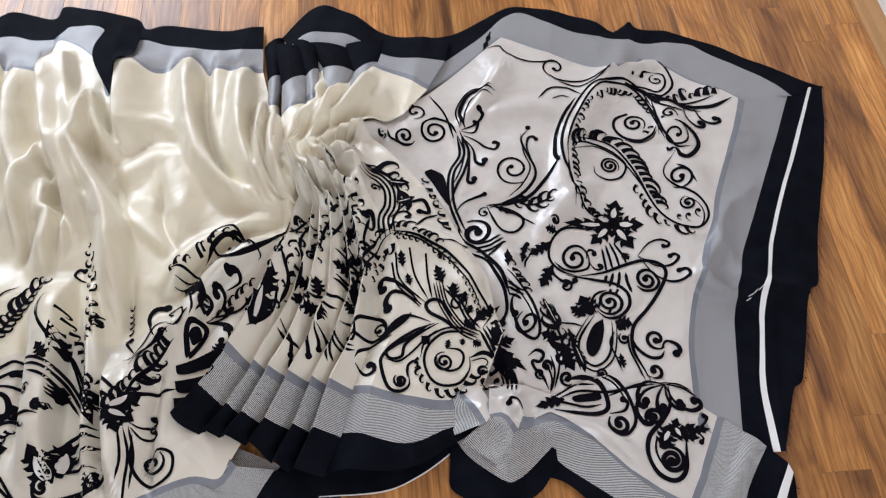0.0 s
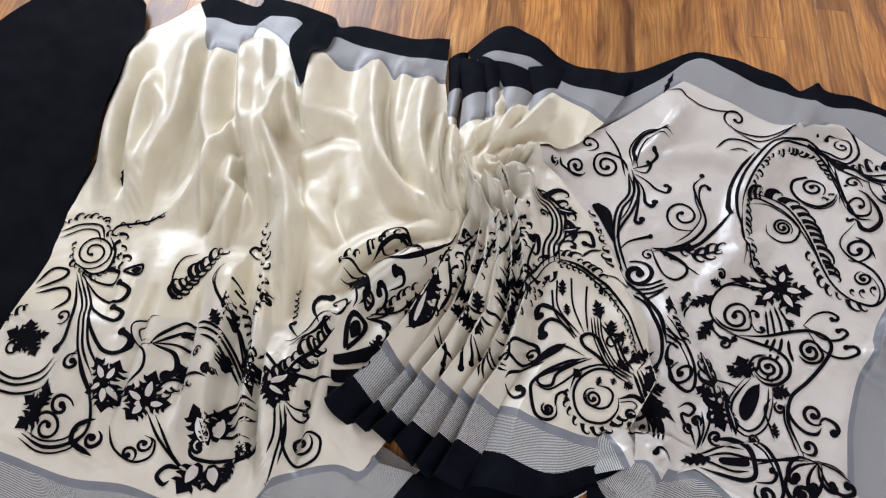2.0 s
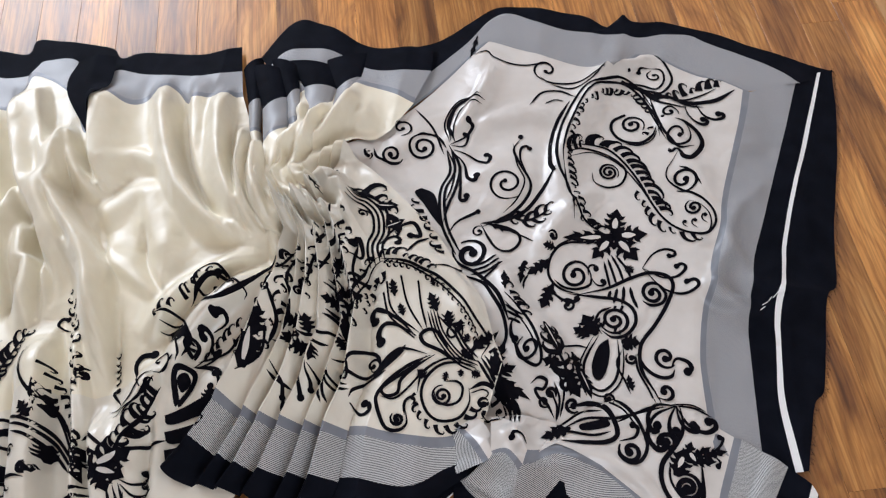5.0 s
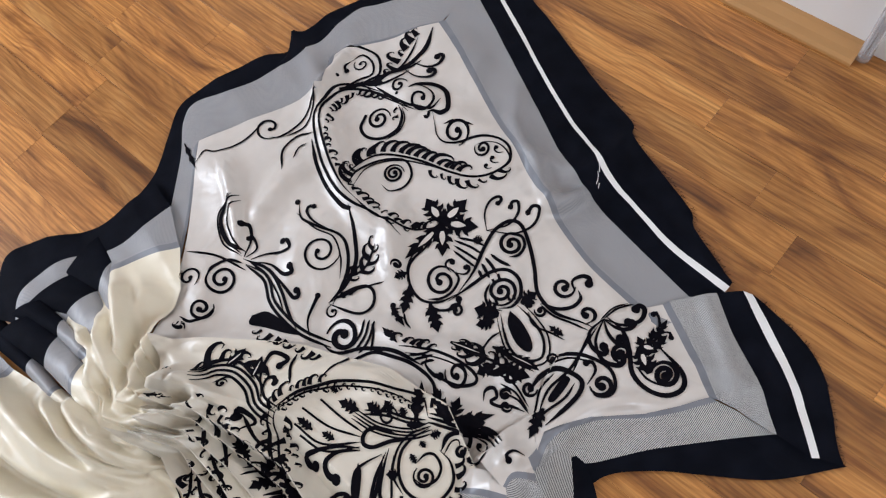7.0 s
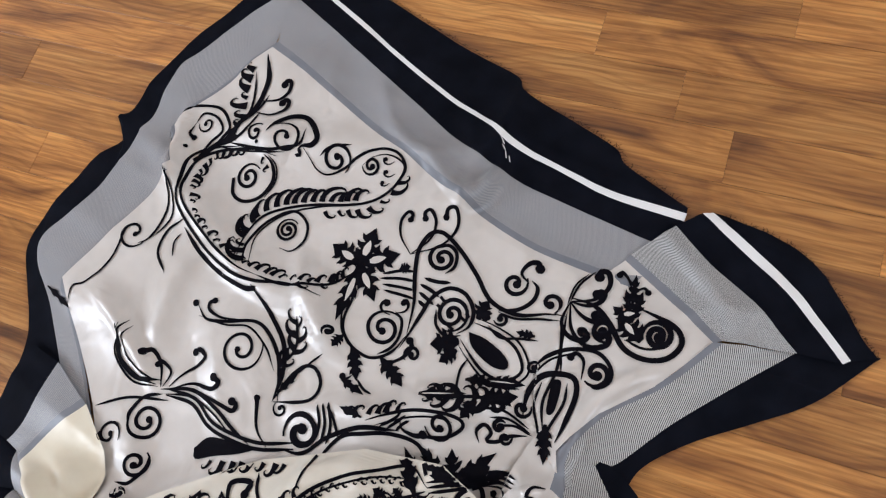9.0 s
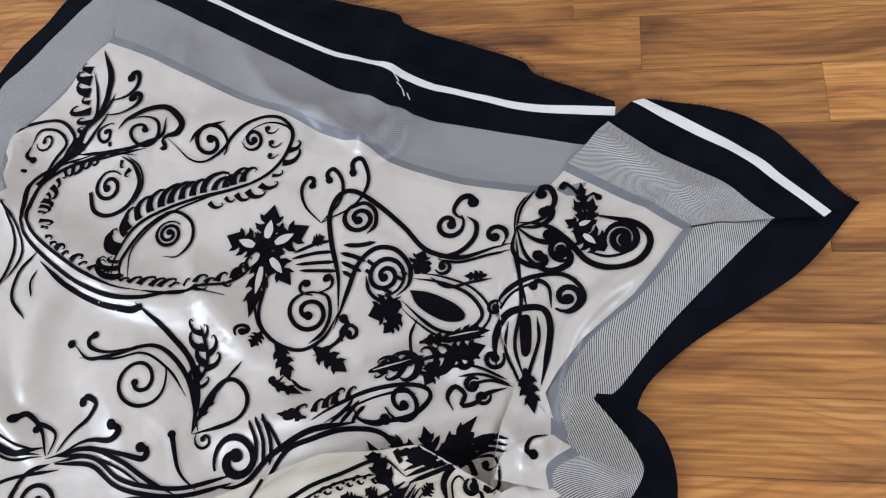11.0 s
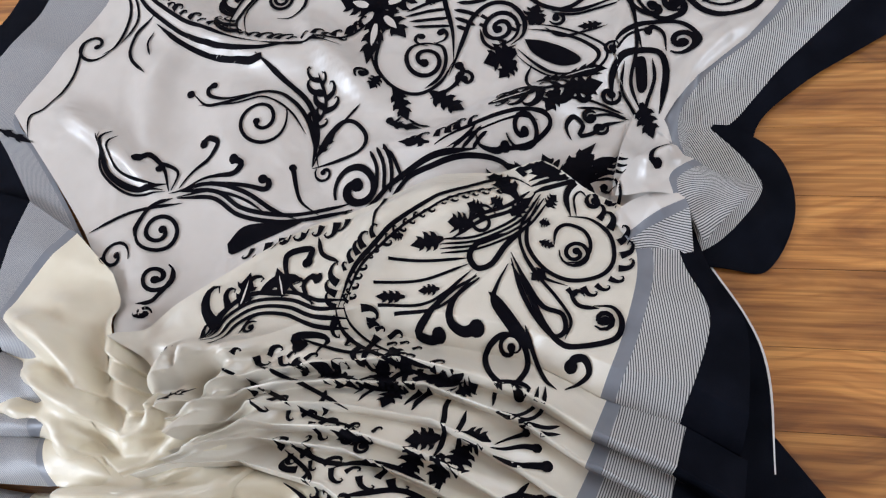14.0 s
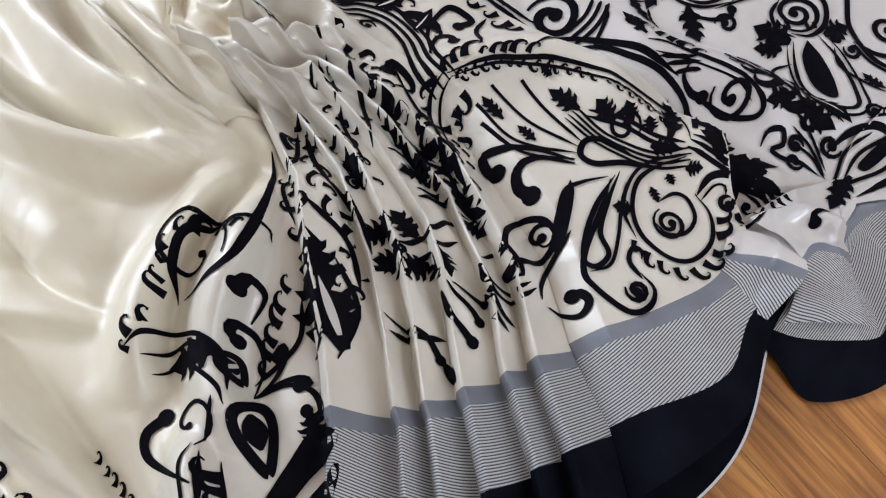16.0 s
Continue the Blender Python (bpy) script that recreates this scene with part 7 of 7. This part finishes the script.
for a in ([(-0.6203, -0.4076), (-0.5968, -0.4417), (-0.585, -0.4842), (-0.5799, -0.5112)], [(-0.6164, -0.403), (-0.5922, -0.4378), (-0.5797, -0.4795)], [(-0.6245, -0.4119), (-0.6032, -0.4478), (-0.5978, -0.4754)]):
    ink(a, 0.0039)
comma([(-0.6178, -0.398), (-0.5998, -0.3991), (-0.587, -0.3855), (-0.5949, -0.3799)], 0.0062)
comma([(-0.6139, -0.4036), (-0.5923, -0.4128), (-0.5789, -0.4006), (-0.5879, -0.396)], 0.0062)
ink([(-0.6064, -0.4122), (-0.586, -0.4544), (-0.5571, -0.4677), (-0.5384, -0.4437), (-0.548, -0.4179), (-0.5696, -0.4196), (-0.576, -0.439)], 0.0055)
scroll([(-0.5671, -0.4376), (-0.5628, -0.4211)], 1.1, -1, 0.0062)
motif("printed_thistle", LENGTH)
flames([(-0.6912, -0.2752), (-0.7081, -0.2433), (-0.7217, -0.2154)], 0.0081, 0.0095, (-1,), 0.5)
comma([(-0.6363, -0.2743), (-0.6701, -0.2446), (-0.6712, -0.2236), (-0.655, -0.2149)], 0.0094)
comma([(-0.6617, -0.3022), (-0.6876, -0.2867), (-0.6834, -0.2801)], 0.0062)
for a in ([(-0.6762, -0.315), (-0.6472, -0.2955), (-0.6426, -0.2589), (-0.6329, -0.2448)], [(-0.6647, -0.3207), (-0.6369, -0.295), (-0.6326, -0.2615)], [(-0.6481, -0.319), (-0.6337, -0.2849), (-0.6285, -0.2525)]):
    ink(a, 0.0039)
scroll([(-0.634, -0.227), (-0.6313, -0.2475)], 0.9, 1, 0.0039)
ink([(-0.6248, -0.2458), (-0.6124, -0.2166)], 0.0047)
motif("printed_curl", LENGTH)
flames([(-0.6368, -0.1259), (-0.6285, -0.1031), (-0.6069, -0.0813), (-0.5648, -0.0993)], 0.0089, 0.0103, (1,), 0.6)
ink([(-0.6302, -0.13), (-0.6233, -0.1011), (-0.598, -0.078), (-0.5483, -0.095), (-0.5449, -0.1076)], 0.0055)
scroll([(-0.6078, -0.0947), (-0.5815, -0.1171)], 1.1, 1, 0.0047)
ink([(-0.6243, -0.1288), (-0.5821, -0.1266), (-0.5555, -0.1009), (-0.537, -0.059), (-0.5281, -0.0208)], 0.0078)
comma([(-0.5767, -0.1645), (-0.5606, -0.149), (-0.5665, -0.1353), (-0.5772, -0.142)], 0.0078)
for a in ([(-0.6703, -0.1614), (-0.6414, -0.1511), (-0.6041, -0.1777), (-0.5993, -0.2036)], [(-0.6594, -0.1683), (-0.6264, -0.1669), (-0.6022, -0.1915), (-0.6009, -0.215)], [(-0.6579, -0.1811), (-0.6328, -0.1813), (-0.6088, -0.208), (-0.6052, -0.2257)]):
    ink(a, 0.0047)
flames([(-0.6663, -0.1678), (-0.6614, -0.1537), (-0.6436, -0.1395)], 0.0089, 0.0103, (1,), 0.5)
petal([(-0.6016, -0.1821)][0], [(-0.647, -0.1775)][0], 0.030)
motif("printed_wave_leaf", LENGTH)
drop([(-0.5881, -0.2788), (-0.5918, -0.227)], 0.036, 0.008)
drop([(-0.5923, -0.2089), (-0.5996, -0.1856)], 0.018, 0.005)
for tip, bend in zip([(-0.557, -0.1905), (-0.5447, -0.2213), (-0.5413, -0.2439), (-0.5856, -0.167)], (-0.15, 0.15, 0.3, -0.25)):
    spray([(-0.5875, -0.2204)][0], tip, bend, 0.007)
blot([(-0.5977, -0.2989), (-0.5748, -0.2767), (-0.5461, -0.2561), (-0.5312, -0.2731), (-0.5613, -0.2917), (-0.5889, -0.3096)])
blot([(-0.5894, -0.3212), (-0.5674, -0.3053), (-0.5356, -0.2888), (-0.5491, -0.316), (-0.5773, -0.334)])
blot([(-0.5805, -0.3445), (-0.5513, -0.3282), (-0.5567, -0.3516), (-0.5665, -0.3673)])
petal([(-0.5483, -0.2692)][0], [(-0.5475, -0.2437)][0], 0.022)
flames([(-0.5756, -0.2088), (-0.5545, -0.1736), (-0.5341, -0.137)], 0.0104, 0.0120, (1,), 0.6)
motif("printed_drop", LENGTH)
petal([(-0.5107, -0.2096)][0], [(-0.5229, -0.1286)][0], 0.044)
petal([(-0.5122, -0.158)][0], [(-0.5156, -0.1132)][0], 0.028)
bare([(-0.5114, -0.198), (-0.5158, -0.1518)], 0.007)
for a in ([(-0.5172, -0.2159), (-0.493, -0.1803), (-0.4995, -0.1366)], [(-0.5348, -0.2068), (-0.5177, -0.1838), (-0.5166, -0.1327)], [(-0.5854, -0.2102), (-0.5448, -0.1899), (-0.533, -0.157)]):
    ink(a, 0.0055)
ink([(-0.5238, -0.097), (-0.5263, -0.0582), (-0.5108, -0.0462), (-0.503, -0.0031)], 0.0047)
flames([(-0.5156, -0.1132), (-0.5237, -0.0591), (-0.5117, -0.0304), (-0.4919, -0.0167)], 0.0089, 0.0103, (1, -1), 0.6)
motif("printed_bell", LENGTH)

# woven mark and pale thread on the black selvedge
for a, b in (([(0.241, 0.11), (0.236, 0.101)]), ([(0.234, 0.103), (0.231, 0.096)]), ([(0.23, 0.095), (0.223, 0.089)]), ([(0.228, 0.088), (0.222, 0.082)])):
    strip(path_of([a, b]), [0.0006] * len(path_of([a, b])))
V, F = BUCKET["v"], BUCKET["f"]
mesh_object("woven_mark", V[:], F[:], [WHITE], None, None, END, False, "small pale woven mark")
V.clear()
F.clear()

# loose threads along the raw edge
edge = spline([(0.326, 0.611), (0.335, 0.514), (0.338, 0.418), (0.336, 0.277), (0.339, 0.163), (0.324, 0.134), (0.325, 0.049), (0.325, -0.02), (0.312, -0.044), (0.307, -0.102), (0.305, -0.147)], 160)
edge2 = spline([(0.321, -0.191), (0.332, -0.254), (0.329, -0.306), (0.305, -0.361), (0.28, -0.403), (0.27, -0.428)], 90)
verts, faces = [], []
for line in (edge, edge2):
    t = np.gradient(line, axis=0)
    t /= np.linalg.norm(t, axis=1)[:, None]
    for c, d in zip(line, t):
        for k in range(2):
            out = np.array([-d[1], d[0]])
            if out[0] < 0:
                out = -out
            a = chance.uniform(-0.9, 0.9)
            v = out * math.cos(a) + d * math.sin(a)
            L = chance.uniform(0.002, 0.009)
            side = np.array([-v[1], v[0]]) * 0.00025
            p0, p1, p2 = c - out * 0.002, c + v * L * 0.5, c + v * L + d * L * chance.uniform(-0.4, 0.4)
            base = len(verts)
            for q, z in ((p0, 0.007), (p1, 0.0045), (p2, 0.0015)):
                verts.append((q[0] - side[0], q[1] - side[1], z))
                verts.append((q[0] + side[0], q[1] + side[1], z))
            faces.append((base, base + 1, base + 3, base + 2))
            faces.append((base + 2, base + 3, base + 5, base + 4))
tagged(mesh_object("frayed_threads", verts, faces, [BLACK], None, None, END), "frayed black threads", kind="stuff")
